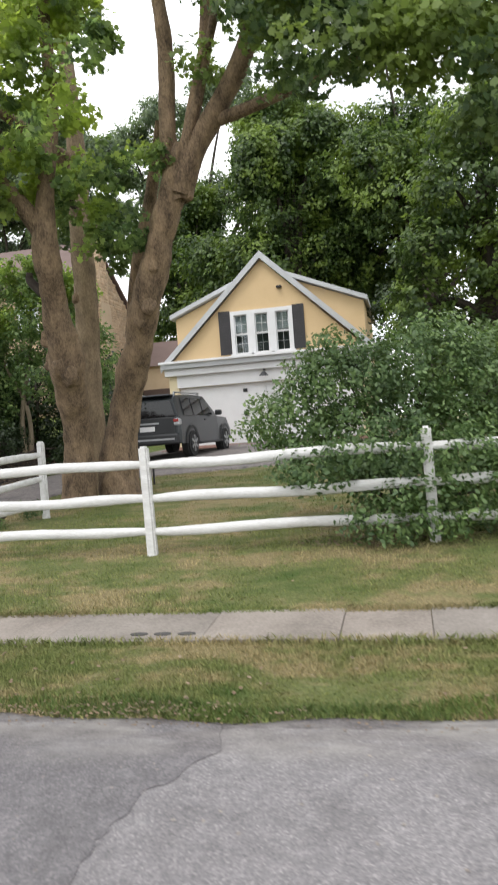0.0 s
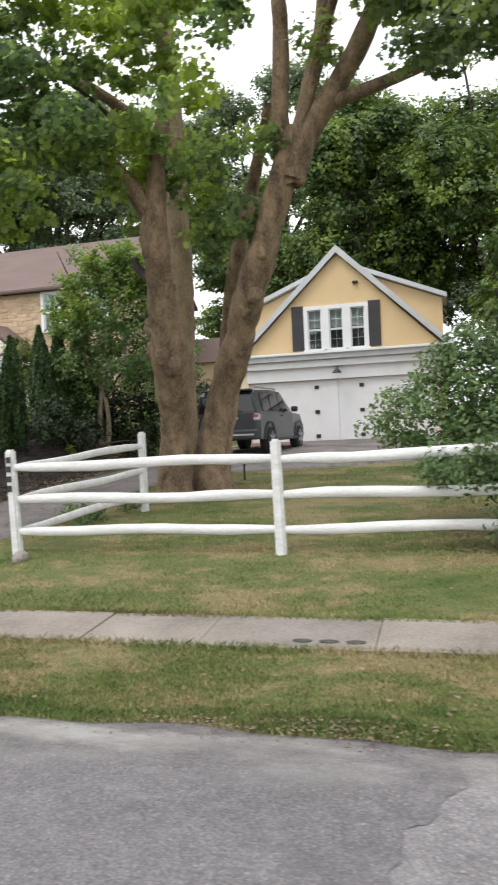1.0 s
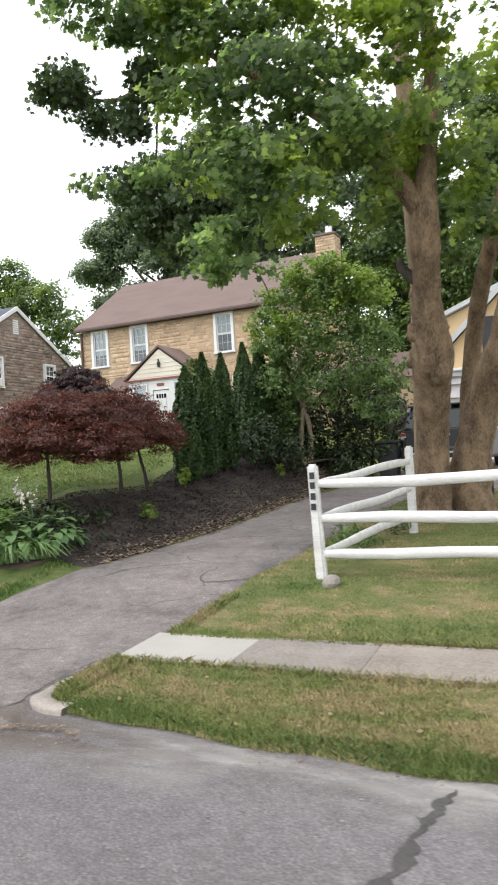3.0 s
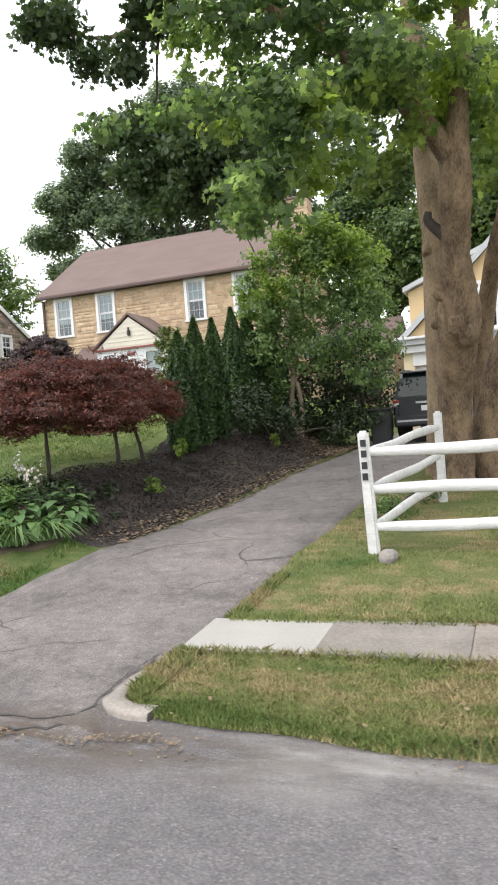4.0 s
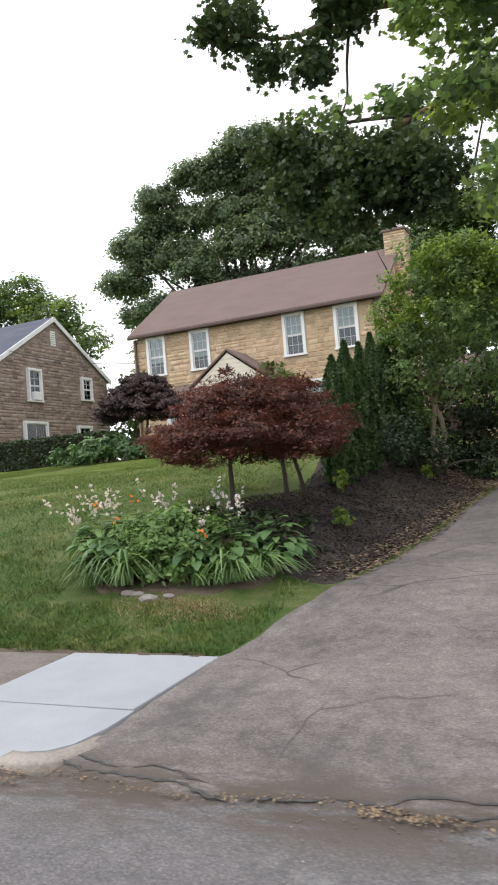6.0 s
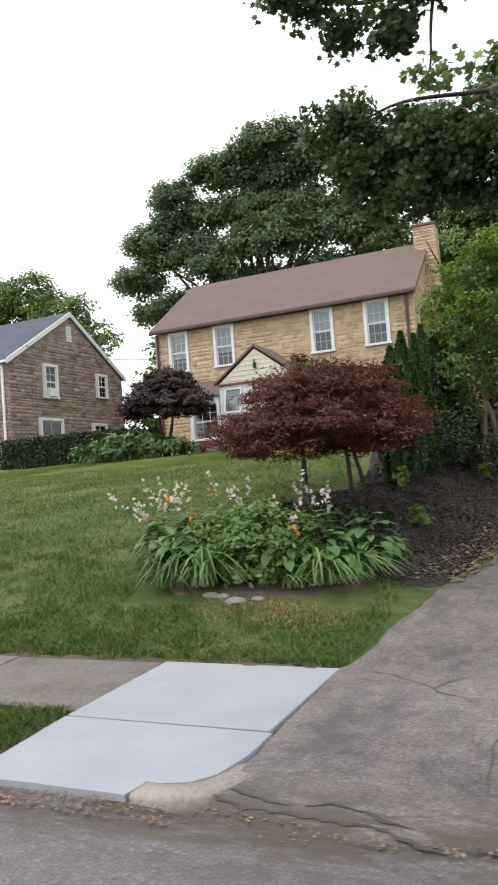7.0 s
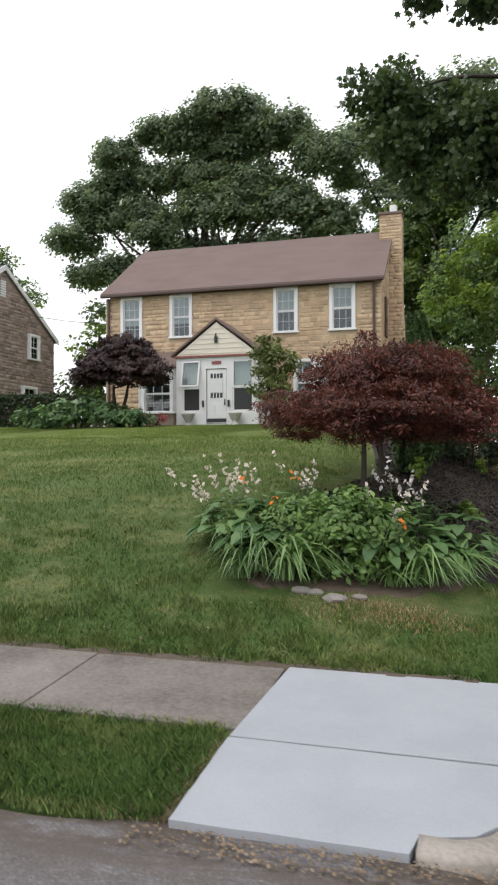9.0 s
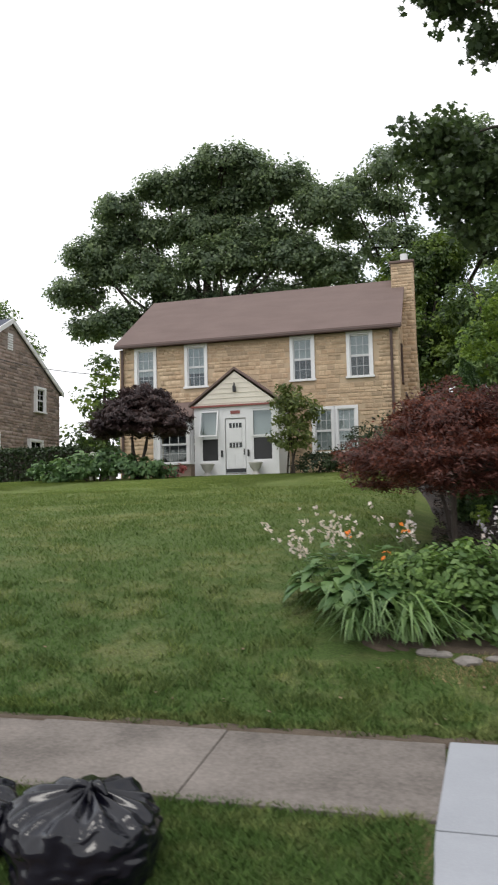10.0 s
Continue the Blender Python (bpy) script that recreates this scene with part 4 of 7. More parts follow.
# enclosed porch
PY, PX0, PX1 = 24.2, -18.25, -15.42
porch = part("porch", box(bmesh.new(), PX0, PX1, PY + 0.12, FY, GZ - 0.35, GZ + 0.02), STONEURN, brick_house, "white enclosed entrance porch")
phole = [(-18.03, -17.4, 2.95, 4.64), (-17.2, -16.5, 2.55, 4.36), (-16.3, -15.6, 2.95, 4.64)]
bm = bmesh.new()
wall_with_openings(bm, PX0, PX1, GZ - 0.1, 4.8, phole, lambda b, a, c, d, e: box(b, a, c, PY, PY + 0.12, d, e))
for x in (PX0, PX1 - 0.1):
    box(bm, x, x + 0.1, PY + 0.12, FY, GZ - 0.1, 4.8)
part("porch_wall", bm, WHITE, porch)
bm = bmesh.new()
extrude_poly(bm, [(PX0, PY - 0.03, 4.8), (PX1, PY - 0.03, 4.8), ((PX0 + PX1) / 2, PY - 0.03, 5.88)], (0, 0.1, 0))
part("gable_board", bm, SIDING, porch, "cream siding gable")
bm = bmesh.new()
for i in range(6):
    z = 4.86 + i * 0.16
    hw = (PX1 - PX0) / 2 * (5.88 - z) / 1.08 - 0.02
    c = (PX0 + PX1) / 2
    box(bm, c - hw, c + hw, PY - 0.045, PY - 0.028, z, z + 0.012)
part("siding_lap", bm, SIDING, porch)
bm = bmesh.new(); box(bm, PX0 - 0.08, PX1 + 0.08, PY - 0.08, PY - 0.032, 4.74, 4.8)
part("fascia", bm, REDTRIM, porch, "dark red trim")
bm = bmesh.new()
c = (PX0 + PX1) / 2
for s in (-1, 1):
    e = c + s * (1.42 + 0.16)
    extrude_poly(bm, [(c, PY - 0.09, 5.95), (e, PY - 0.09, 4.78), (e, PY - 0.09, 4.85), (c, PY - 0.09, 6.03)], (0, FY - PY + 0.07, 0))
part("porch_roof", bm, SHINGLE, porch, "brown shingle porch roof")
# door and side lights
bm = bmesh.new(); box(bm, -17.18, -16.52, PY + 0.03, PY + 0.08, 2.57, 4.34, 0.01)
for a, b, z0, z1 in ((-17.1, -16.88, 2.75, 3.2), (-16.82, -16.6, 2.75, 3.2)):
    box(bm, a, b, PY + 0.02, PY + 0.03, z0, z1, 0.008)
door = part("door", bm, WHITE, porch, "white panelled front door")
bm = bmesh.new(); box(bm, -17.06, -16.64, PY + 0.022, PY + 0.028, 3.4, 4.2); part("pane", bm, DARKGLASS, door)
bm = bmesh.new()
for i in range(1, 4):
    xx = -17.06 + 0.42 * i / 4; box(bm, xx - 0.012, xx + 0.012, PY + 0.012, PY + 0.021, 3.4, 4.2)
for zz in (3.57, 4.03):
    box(bm, -17.06, -16.64, PY + 0.012, PY + 0.02, zz - 0.012, zz + 0.012)
box(bm, -17.06, -16.64, PY + 0.004, PY + 0.0205, 3.585, 4.015)
part("door_grille", bm, WHITE, door)
bm = bmesh.new(); box(bm, -16.58, -16.55, PY - 0.01, PY + 0.03, 3.15, 3.35); part("door_handle", bm, BLACK, door)
bm = bmesh.new(); box(bm, -17.18, -16.52, PY + 0.01, PY + 0.028, 2.6, 2.72); part("kick_plate", bm, CARDARK, door)
for a, b in ((-18.03, -17.4), (-16.3, -15.6)):
    bm = bmesh.new()
    for x in (a, b - 0.05):
        box(bm, x, x + 0.05, PY + 0.02, PY + 0.09, 2.95, 4.64)
    for z in (2.95, 3.7, 4.59):
        box(bm, a + 0.05, b - 0.05, PY + 0.02, PY + 0.09, z, z + 0.05)
    fr = part("side_window", bm, WHITE, porch)
    bm = bmesh.new(); box(bm, a + 0.04, b - 0.04, PY + 0.05, PY + 0.055, 3.0, 3.7); part("screen", bm, BLACK, fr, "dark insect screen")
    tilt = pose(a, PY + 0.0, 4.6, -14, 0, 0) if a < -17 else pose(a, PY + 0.03, 4.6, 0, 0, 0)
    bm = bmesh.new(); box(bm, 0.02, b - a - 0.02, -0.01, 0.0, -0.84, 0.0, m=tilt); part("pane", bm, GLASS, fr).visible_shadow = False
    bm = bmesh.new()
    for x in (0.0, b - a - 0.05):
        box(bm, x, x + 0.05, -0.03, 0.01, -0.86, 0.02, m=tilt)
    for z in (-0.86, -0.03):
        box(bm, 0.05, b - a - 0.05, -0.03, 0.01, z, z + 0.05, m=tilt)
    part("sash", bm, WHITE, fr, "white awning sash" if a > -17 else "white awning sash propped open")
    bm = bmesh.new(); box(bm, a, b, PY + 0.1, PY + 0.115, 3.76, 4.6); part("curtain", bm, BLIND, fr)
bm = bmesh.new(); box(bm, -17.0, -16.68, PY - 0.02, PY - 0.004, 4.5, 4.6); part("name_plate", bm, REDTRIM, porch, "small red plaque")
for x in (-17.3, -16.42):
    bm = bmesh.new(); box(bm, x - 0.03, x + 0.03, PY - 0.08, PY - 0.005, 3.1, 3.32, 0.012); part("lantern", bm, BLACK, porch, "black wall lantern")
bm = bmesh.new(); box(bm, c - 0.05, c + 0.05, PY - 0.14, PY - 0.04, 5.2, 5.4, 0.02); disc(bm, (c, PY - 0.09, 5.45), 0.025, 0.1); part("lamp", bm, BLACK, porch, "black lantern in the gable")
# chimney on the end wall
bm = bmesh.new()
hexa(bm, [(-12.0, 28.2, GZ - 0.4), (-11.0, 28.2, GZ - 0.4), (-11.0, 29.9, GZ - 0.4), (-12.0, 29.9, GZ - 0.4), (-12.0, 28.6, 7.2), (-11.16, 28.6, 7.2), (-11.16, 29.6, 7.2), (-12.0, 29.6, 7.2)])
box(bm, -11.98, -11.17, 28.72, 29.5, 7.2, 10.35)
chim = part("chimney", bm, MORTAR, brick_house, "tall tan stone chimney")
bm = bmesh.new(); box(bm, -12.04, -11.12, 28.66, 29.56, 10.35, 10.45, 0.02); part("cap", bm, SHINGLE, chim)
bm = bmesh.new(); disc(bm, (-11.5, 29.1, 10.62), 0.14, 0.34, "Z", 12); part("flue", bm, WHITE, chim, "pale clay flue")
bm = bmesh.new(); box(bm, -11.65, -11.58, 26.9, 27.45, 5.6, 6.95); sidewin = part("side_window", bm, BROWNTRIM, brick_house, "narrow window in the end wall")
bm = bmesh.new(); box(bm, -11.6, -11.575, 26.98, 27.37, 5.68, 6.87); part("pane", bm, DARKGLASS, sidewin)

# two urns by the porch door
for x in (-17.72, -16.12):
    z = gz(x, PY - 0.35)
    urn = thing("garden_urn", "weathered pale stone urn beside the porch door", "urn", (x, PY - 0.3, z), "urns by the porch")
    bm = bmesh.new()
    prof = [(0.16, 0), (0.16, 0.05), (0.08, 0.1), (0.09, 0.16), (0.17, 0.26), (0.2, 0.36), (0.24, 0.4), (0.22, 0.42)]
    rings = [[bm.verts.new((x + r * math.cos(a * math.pi / 8), PY - 0.3 + r * math.sin(a * math.pi / 8), z + h)) for a in range(16)] for r, h in prof]
    for p, q in zip(rings, rings[1:]):
        for i in range(16):
            bm.faces.new((p[i], p[(i + 1) % 16], q[(i + 1) % 16], q[i]))
    bm.faces.new(rings[-1])
    part("bowl", bm, STONEURN, urn, smooth=True)

# stone neighbour
NX, NY0, NY1, NEAVE, NR, NG = -29.1, 26.0, 34.7, 7.3, 10.0, 2.2
nb = thing("neighbour_house", "brown-grey stone house with a slate-blue gable roof", "house", (-35, 30.3, NG))
ridge_y = (NY0 + NY1) / 2
bm = bmesh.new()
extrude_poly(bm, [(NX, NY0, NG - 0.8), (NX, NY1, NG - 0.8), (NX, NY1, NEAVE), (NX, ridge_y, NR), (NX, NY0, NEAVE)], (-0.3, 0, 0))
nwall = part("gable_wall", bm, GREYMORTAR, nb, "coursed brown-grey stone gable wall")
bm = bmesh.new()
box(bm, -44, NX - 0.3, NY0, NY0 + 0.3, NG - 0.8, NEAVE); box(bm, -44, NX - 0.3, NY1 - 0.3, NY1, NG - 0.8, NEAVE); box(bm, -44, -43.7, NY0 + 0.3, NY1 - 0.3, NG - 0.8, NEAVE)
nfront = part("front_wall", bm, GREYMORTAR, nb)
bm = bmesh.new()
for s in (-1, 1):
    ye = ridge_y + s * ((NY1 - NY0) / 2 + 0.2)
    extrude_poly(bm, [(-44.2, ye, NEAVE - 0.08), (-44.2, ridge_y, NR + 0.02), (-44.2, ridge_y, NR + 0.16), (-44.2, ye, NEAVE + 0.06)], (44.2 + NX + 0.1, 0, 0))
nroof = part("roof", bm, SLATE, nb, "slate-blue shingle roof")
bm = bmesh.new()
for s in (-1, 1):
    ye = ridge_y + s * ((NY1 - NY0) / 2 + 0.22)
    extrude_poly(bm, [(NX + 0.1, ye, NEAVE - 0.16), (NX + 0.1, ridge_y, NR - 0.06), (NX + 0.1, ridge_y, NR + 0.17), (NX + 0.1, ye, NEAVE + 0.07)], (0.06, 0, 0))
part("rake_board", bm, WHITE, nroof, "white rake board")
bm = bmesh.new(); box(bm, -44, NX + 0.1, NY0 - 0.32, NY0 - 0.2, NEAVE - 0.12, NEAVE, 0.02); part("gutter", bm, WHITE, nroof)
bm = bmesh.new(); box(bm, NX - 0.35, NX - 0.23, NY0 - 0.12, NY0 - 0.02, NG, NEAVE - 0.1, 0.02); part("downspout", bm, WHITE, nb, "white downspout")
east = lambda y, z: pose(NX, y, z, 0, 0, 90)
window(nb, east(28.2, 5.82), 0.98, 1.6, 2, 2, 0.3, solid=True)
window(nb, east(32.3, 6.1), 0.9, 1.25, 2, 2, 0.0, solid=True)
window(nb, east(27.75, 3.85), 1.65, 1.05, 2, 1, 0.5, False, "low white double window", solid=True)
window(nb, east(31.75, 3.8), 1.2, 1.0, 2, 1, 0.0, False, "low white window", solid=True)
window(nb, pose(-31.2, NY0, 5.2), 1.25, 1.95, 3, 2, 0.6, solid=True)
window(nb, pose(-31.5, NY0, 3.0), 1.3, 1.95, 2, 2, 0.3, solid=True)
window(nb, pose(-34.5, NY0, 5.2), 1.25, 1.95, 3, 2, 0.6, solid=True)
bm = bmesh.new()
for i in range(7):
    box(bm, NX - 0.02, NX + 0.03, 30.13, 30.52, 8.72 + i * 0.11, 8.8 + i * 0.11)
part("gable_vent", bm, WHITE, nb, "white louvred gable vent")
bm = bmesh.new(); box(bm, NX - 0.1, NX + 0.25, 28.45, 28.95, 5.9, 6.3, 0.02); part("air_conditioner", bm, WHITE, nb, "white window air conditioner")
bm = bmesh.new(); extrude_poly(bm, [(-32.6, NY0, 5.15), (-30.0, NY0, 5.15), (-30.0, NY0 - 0.9, 4.9), (-32.6, NY0 - 0.9, 4.9)], (0, 0, 0.08)); hexa(bm, [(-32.6, NY0 - 0.9, 4.98), (-30.0, NY0 - 0.9, 4.98), (-30.0, NY0, 5.23), (-32.6, NY0, 5.23), (-32.3, NY0 - 0.2, 5.6), (-30.3, NY0 - 0.2, 5.6), (-30.4, NY0, 5.8), (-32.2, NY0, 5.8)])
part("hood", bm, SLATE, nb, "small slate hood over the lower window")

# yellow garage
AY, AX0, AX1, AC, AG = 25.1, -7.35, -0.35, -3.8, 1.1
gar = thing("garage", "yellow stucco two-car garage with a steep gable", "garage", (AC, 29, AG))
bm = bmesh.new()
wall_with_openings(bm, AX0, AX1, AG - 0.3, 3.75, [(-7.0, -0.7, AG - 0.3, 3.2)], lambda b, a, c2, d, e: box(b, a, c2, AY, AY + 0.3, d, e))
box(bm, AX0, AX0 + 0.3, AY + 0.3, 33, AG - 0.3, 3.75); box(bm, AX1 - 0.3, AX1, AY + 0.3, 33, AG - 0.3, 3.75); box(bm, AX0 + 0.3, AX1 - 0.3, 32.7, 33, AG - 0.3, 3.75)
part("wall", bm, CREAM, gar, "cream lower wall")
bm = bmesh.new()
extrude_poly(bm, [(AX0 + 0.1, AY + 0.02, 4.05), (AC, AY + 0.02, 7.35), (AX1 - 0.1, AY + 0.02, 4.05), (-2.9, AY + 0.02, 4.05), (-2.9, AY + 0.02, 5.58), (-4.94, AY + 0.02, 5.58), (-4.94, AY + 0.02, 4.05)], (0, 0.28, 0))
part("gable", bm, STUCCO, gar, "yellow stucco gable")
# wide dormer body behind the gable
bm = bmesh.new()
for s in (-1, 1):
    xw, xi = AC + s * 3.35, AC + s * 0.9
    extrude_poly(bm, [(xw, AY + 0.7, 3.75), (xi, AY + 0.7, 3.75), (xi, AY + 0.7, 6.7), (xw, AY + 0.7, 5.7)], (0, 7, 0))
part("dormer", bm, STUCCO, gar, "yellow dormer side")
bm = bmesh.new()
for s in (-1, 1):
    xo, xi = AC + s * 3.5, AC + s * 0.75
    extrude_poly(bm, [(xo, AY + 0.45, 5.68), (xi, AY + 0.45, 6.8), (xi, AY + 0.45, 6.95), (xo, AY + 0.45, 5.83)], (0, 7.4, 0))
part("dormer_roof", bm, GREYTRIM, gar, "pale low dormer roof")
bm = bmesh.new()
for s in (-1, 1):
    e = AC + s * 3.75
    extrude_poly(bm, [(AC, AY - 0.12, 7.42), (e, AY - 0.12, 3.86), (e, AY - 0.12, 4.02), (AC, AY - 0.12, 7.62)], (0, 0.95, 0))
roof_g = part("roof", bm, GREYTRIM, gar, "steep grey-white gable roof")
bm = bmesh.new()
for s in (-1, 1):
    e = AC + s * 3.78
    extrude_poly(bm, [(AC, AY - 0.17, 7.36), (e, AY - 0.17, 3.76), (e, AY - 0.17, 4.0), (AC, AY - 0.17, 7.6)], (0, 0.045, 0))
part("rake_board", bm, GREYTRIM, roof_g, "weathered pale rake board")
bm = bmesh.new()
box(bm, AX0 - 0.2, AX1 + 0.2, AY - 0.28, AY + 0.0, 3.86, 4.04, 0.01); part("eave_band", bm, GREYTRIM, gar, "grey-white eave band")
bm = bmesh.new(); box(bm, AX0 - 0.25, AX1 + 0.25, AY - 0.36, AY - 0.285, 4.04, 4.12, 0.01); box(bm, AX0 - 0.1, AX1 + 0.1, AY - 0.16, AY - 0.003, 3.62, 3.855, 0.01)
part("cornice", bm, WHITE, gar, "white cornice")
bm = bmesh.new(); box(bm, -7.05, -0.65, AY - 0.03, AY - 0.004, 3.2, 3.615); part("header_board", bm, WHITE, gar)
for n, (a, b) in enumerate(((-7.0, -3.93), (-3.925, -0.7))):
    bm = bmesh.new(); box(bm, a + 0.002, b - 0.002, AY + 0.1, AY + 0.16, AG - 0.02, 3.19, 0.01)
    for zz in (1.62, 2.15, 2.68):
        box(bm, a + 0.04, b - 0.04, AY + 0.094, AY + 0.1, zz, zz + 0.02)
    dr = part("garage_door", bm, WHITE, gar, "white boarded garage door")
    x = -4.66 if n == 0 else -3.15
    for zz in (1.3, 2.12, 2.95):
        bm = bmesh.new(); box(bm, x - 0.07, x + 0.08, AY + 0.07, AY + 0.09, zz - 0.06, zz + 0.06); part("hinge", bm, BLACK, dr, "black iron hinge")
for a in (-4.98, -4.26, -3.54):
    window(gar, pose(a, AY + 0.0, 4.14), 0.72, 1.52, 2, 2, 0.45, True, "white gable window with small panes", 0.13)
for x in (-5.4, -2.83):
    bm = bmesh.new(); box(bm, x, x + 0.4, AY - 0.03, AY + 0.018, 4.2, 5.7, 0.008)
    shutter = part("shutter", bm, SHUTTER, gar, "charcoal louvred shutter")
    for i in range(14):
        bm = bmesh.new(); box(bm, x + 0.05, x + 0.35, AY - 0.04, AY - 0.031, 4.28 + i * 0.1, 4.33 + i * 0.1)
        part("slat", bm, SHUTTER, shutter)
bm = bmesh.new()
bmesh.ops.create_cone(bm, cap_ends=True, segments=16, radius1=0.17, radius2=0.03, depth=0.16, matrix=Matrix.Translation((-3.9, AY - 0.3, 3.45)))
box(bm, -3.92, -3.88, AY - 0.3, AY - 0.0, 3.56, 3.6); part("barn_lamp", bm, CARDARK, gar, "dark barn lamp over the doors")
bm = bmesh.new(); box(bm, -3.3, -3.12, AY - 0.12, AY + 0.015, 6.3, 6.38, 0.02); part("bracket", bm, BLACK, gar, "dark bracket in the gable")

# low brick outbuilding behind
out = thing("brick_outbuilding", "small tan brick building with a brown roof behind the trees", "building", (-10, 33, 1.5))
bm = bmesh.new(); box(bm, -12.5, -8.6, 31, 35, 1.2, 4.6); part("wall", bm, MORTAR, out)
bm = bmesh.new(); extrude_poly(bm, [(-8.4, 30.8, 4.6), (-8.4, 35.2, 4.6), (-8.4, 33, 5.9)], (-4.3, 0, 0)); part("roof", bm, SHINGLE, out)
bm = bmesh.new(); box(bm, -10.6, -9.2, 30.95, 31.0, 2.2, 3.6); part("door", bm, BROWNTRIM, out)


# ---------------- vehicle, bins, bags ----------------
def suv(x, y, z, turn):
    """A mid-size off-road estate, its rear towards -y; built at the origin and set down."""
    car = thing("suv", "grey off-road SUV parked before the garage", "car")
    W, L = 0.82, 4.15
    bm = bmesh.new()
    def loft(secs, bulge=1.0):
        rings = []
        for yy, half, z0, z1, hw_top in secs:
            rings.append([bm.verts.new(p) for p in ((-half, yy, z0), (half, yy, z0), (half * bulge + hw_top * (1 - bulge), yy, (z0 + z1) / 2), (hw_top, yy, z1), (-hw_top, yy, z1), (-half * bulge - hw_top * (1 - bulge), yy, (z0 + z1) / 2))])
        for a, b in zip(rings, rings[1:]):
            for i in range(6):
                j = (i + 1) % 6
                bm.faces.new((a[i], a[j], b[j], b[i]))
        bm.faces.new(list(reversed(rings[0]))); bm.faces.new(rings[-1])
        bmesh.ops.recalc_face_normals(bm, faces=bm.faces[:])
    loft([(0.06, 0.76, 0.42, 0.98, 0.74), (0.15, 0.81, 0.36, 1.0, 0.79), (1.2, 0.82, 0.34, 1.0, 0.80), (2.75, 0.82, 0.34, 0.98, 0.79), (3.75, 0.80, 0.36, 0.94, 0.72), (4.08, 0.72, 0.42, 0.82, 0.64)])
    body = part("body", bm, CARGREY, car, "grey metallic paint")
    bm = bmesh.new()
    loft([(0.10, 0.77, 0.97, 1.40, 0.64), (0.30, 0.78, 0.97, 1.50, 0.64), (1.3, 0.78, 0.97, 1.53, 0.65), (2.2, 0.78, 0.97, 1.50, 0.63), (2.95, 0.76, 0.95, 1.02, 0.70)], 0.5)
    part("cabin", bm, CARGREY, car)
    # glass
    def pane(name, pts, label=""):
        b2 = bmesh.new(); b2.faces.new([b2.verts.new(p) for p in pts]); part(name, b2, DARKGLASS, body, label)
    pane("rear_window", [(-0.7, 0.075, 1.0), (0.7, 0.075, 1.0), (0.6, 0.085, 1.37), (-0.6, 0.085, 1.37)], "dark tinted rear window")
    for s in (-1, 1):
        for a, b in ((0.45, 1.05), (1.1, 1.75), (1.8, 2.45)):
            tb = b - (0.28 if b > 2.4 else 0.0)
            pts = [(s * 0.785, a, 1.02), (s * 0.785, b, 1.02), (s * 0.68, tb, 1.44), (s * 0.68, a + 0.03, 1.44)]
            pane("side_window", pts if s > 0 else pts[::-1])
    pane("windscreen", [(0.7, 2.9, 1.06), (-0.7, 2.9, 1.06), (-0.6, 2.3, 1.49), (0.6, 2.3, 1.49)])
    b2 = bmesh.new(); box(b2, -0.78, 0.78, -0.05, 0.14, 0.36, 0.6, 0.04); bumper = part("rear_bumper", b2, CARDARK, car, "dark rear bumper")
    b2 = bmesh.new(); box(b2, -0.7, 0.7, -0.058, -0.05, 0.46, 0.5); part("chrome_strip", b2, RIM, bumper, "bright strip")
    b2 = bmesh.new(); box(b2, -0.7, 0.7, 0.03, 0.075, 0.58, 0.985, 0.02); gate = part("tailgate", b2, CARDARK, car, "dark tailgate trim")
    b2 = bmesh.new(); box(b2, -0.19, 0.19, 0.018, 0.034, 0.68, 0.79); part("plate", b2, WHITE, gate, "plain pale plate")
    b2 = bmesh.new(); box(b2, -0.3, 0.3, 0.015, 0.034, 0.84, 0.88); part("tailgate_bar", b2, RIM, gate, "chrome bar")
    for s in (-1, 1):
        b2 = bmesh.new(); box(b2, s * 0.73 - 0.075, s * 0.73 + 0.085, 0.02, 0.2, 0.78, 0.95, 0.03); lamp = part("tail_light", b2, RIM, car, "red and clear tail light"); b2 = bmesh.new(); box(b2, s * 0.73 - 0.06, s * 0.73 + 0.07, 0.008, 0.03, 0.87, 0.94, 0.008); part("red_lens", b2, REDLAMP, lamp, "red lens")
        b2 = bmesh.new(); box(b2, s * 0.92 - 0.09, s * 0.92 + 0.09, 2.5, 2.6, 1.0, 1.14, 0.03); part("mirror", b2, CARDARK, car, "dark wing mirror")
        b2 = bmesh.new(); box(b2, s * 0.56 - 0.02, s * 0.56 + 0.02, 0.4, 2.1, 1.56, 1.6, 0.015); box(b2, s * 0.56 - 0.02, s * 0.56 + 0.02, 0.4, 0.46, 1.5, 1.56); box(b2, s * 0.56 - 0.02, s * 0.56 + 0.02, 2.0, 2.06, 1.5, 1.56); part("roof_rail", b2, RIM, car, "silver roof rail")
        b2 = bmesh.new(); box(b2, s * 0.86 - 0.05, s * 0.86 + 0.05, 1.15, 2.85, 0.3, 0.36, 0.02); part("running_board", b2, CARDARK, car)
        b2 = bmesh.new(); box(b2, s * 0.8 - 0.025, s * 0.8 + 0.025, 1.75, 1.85, 0.88, 0.92, 0.01); part("door_handle", b2, CARDARK, car)
        for yy in (0.82, 3.25):
            b2 = bmesh.new(); disc(b2, (s * 0.74, yy, 0.34), 0.34, 0.21, "X", 28); bmesh.ops.bevel(b2, geom=[e for e in b2.edges if abs(e.verts[0].co.x - e.verts[1].co.x) < 1e-4], offset=0.04, segments=2, affect="EDGES")
            wh = part("wheel", b2, TYRE, car, "black tyre")
            b2 = bmesh.new(); disc(b2, (s * 0.845, yy, 0.34), 0.21, 0.025, "X", 24)
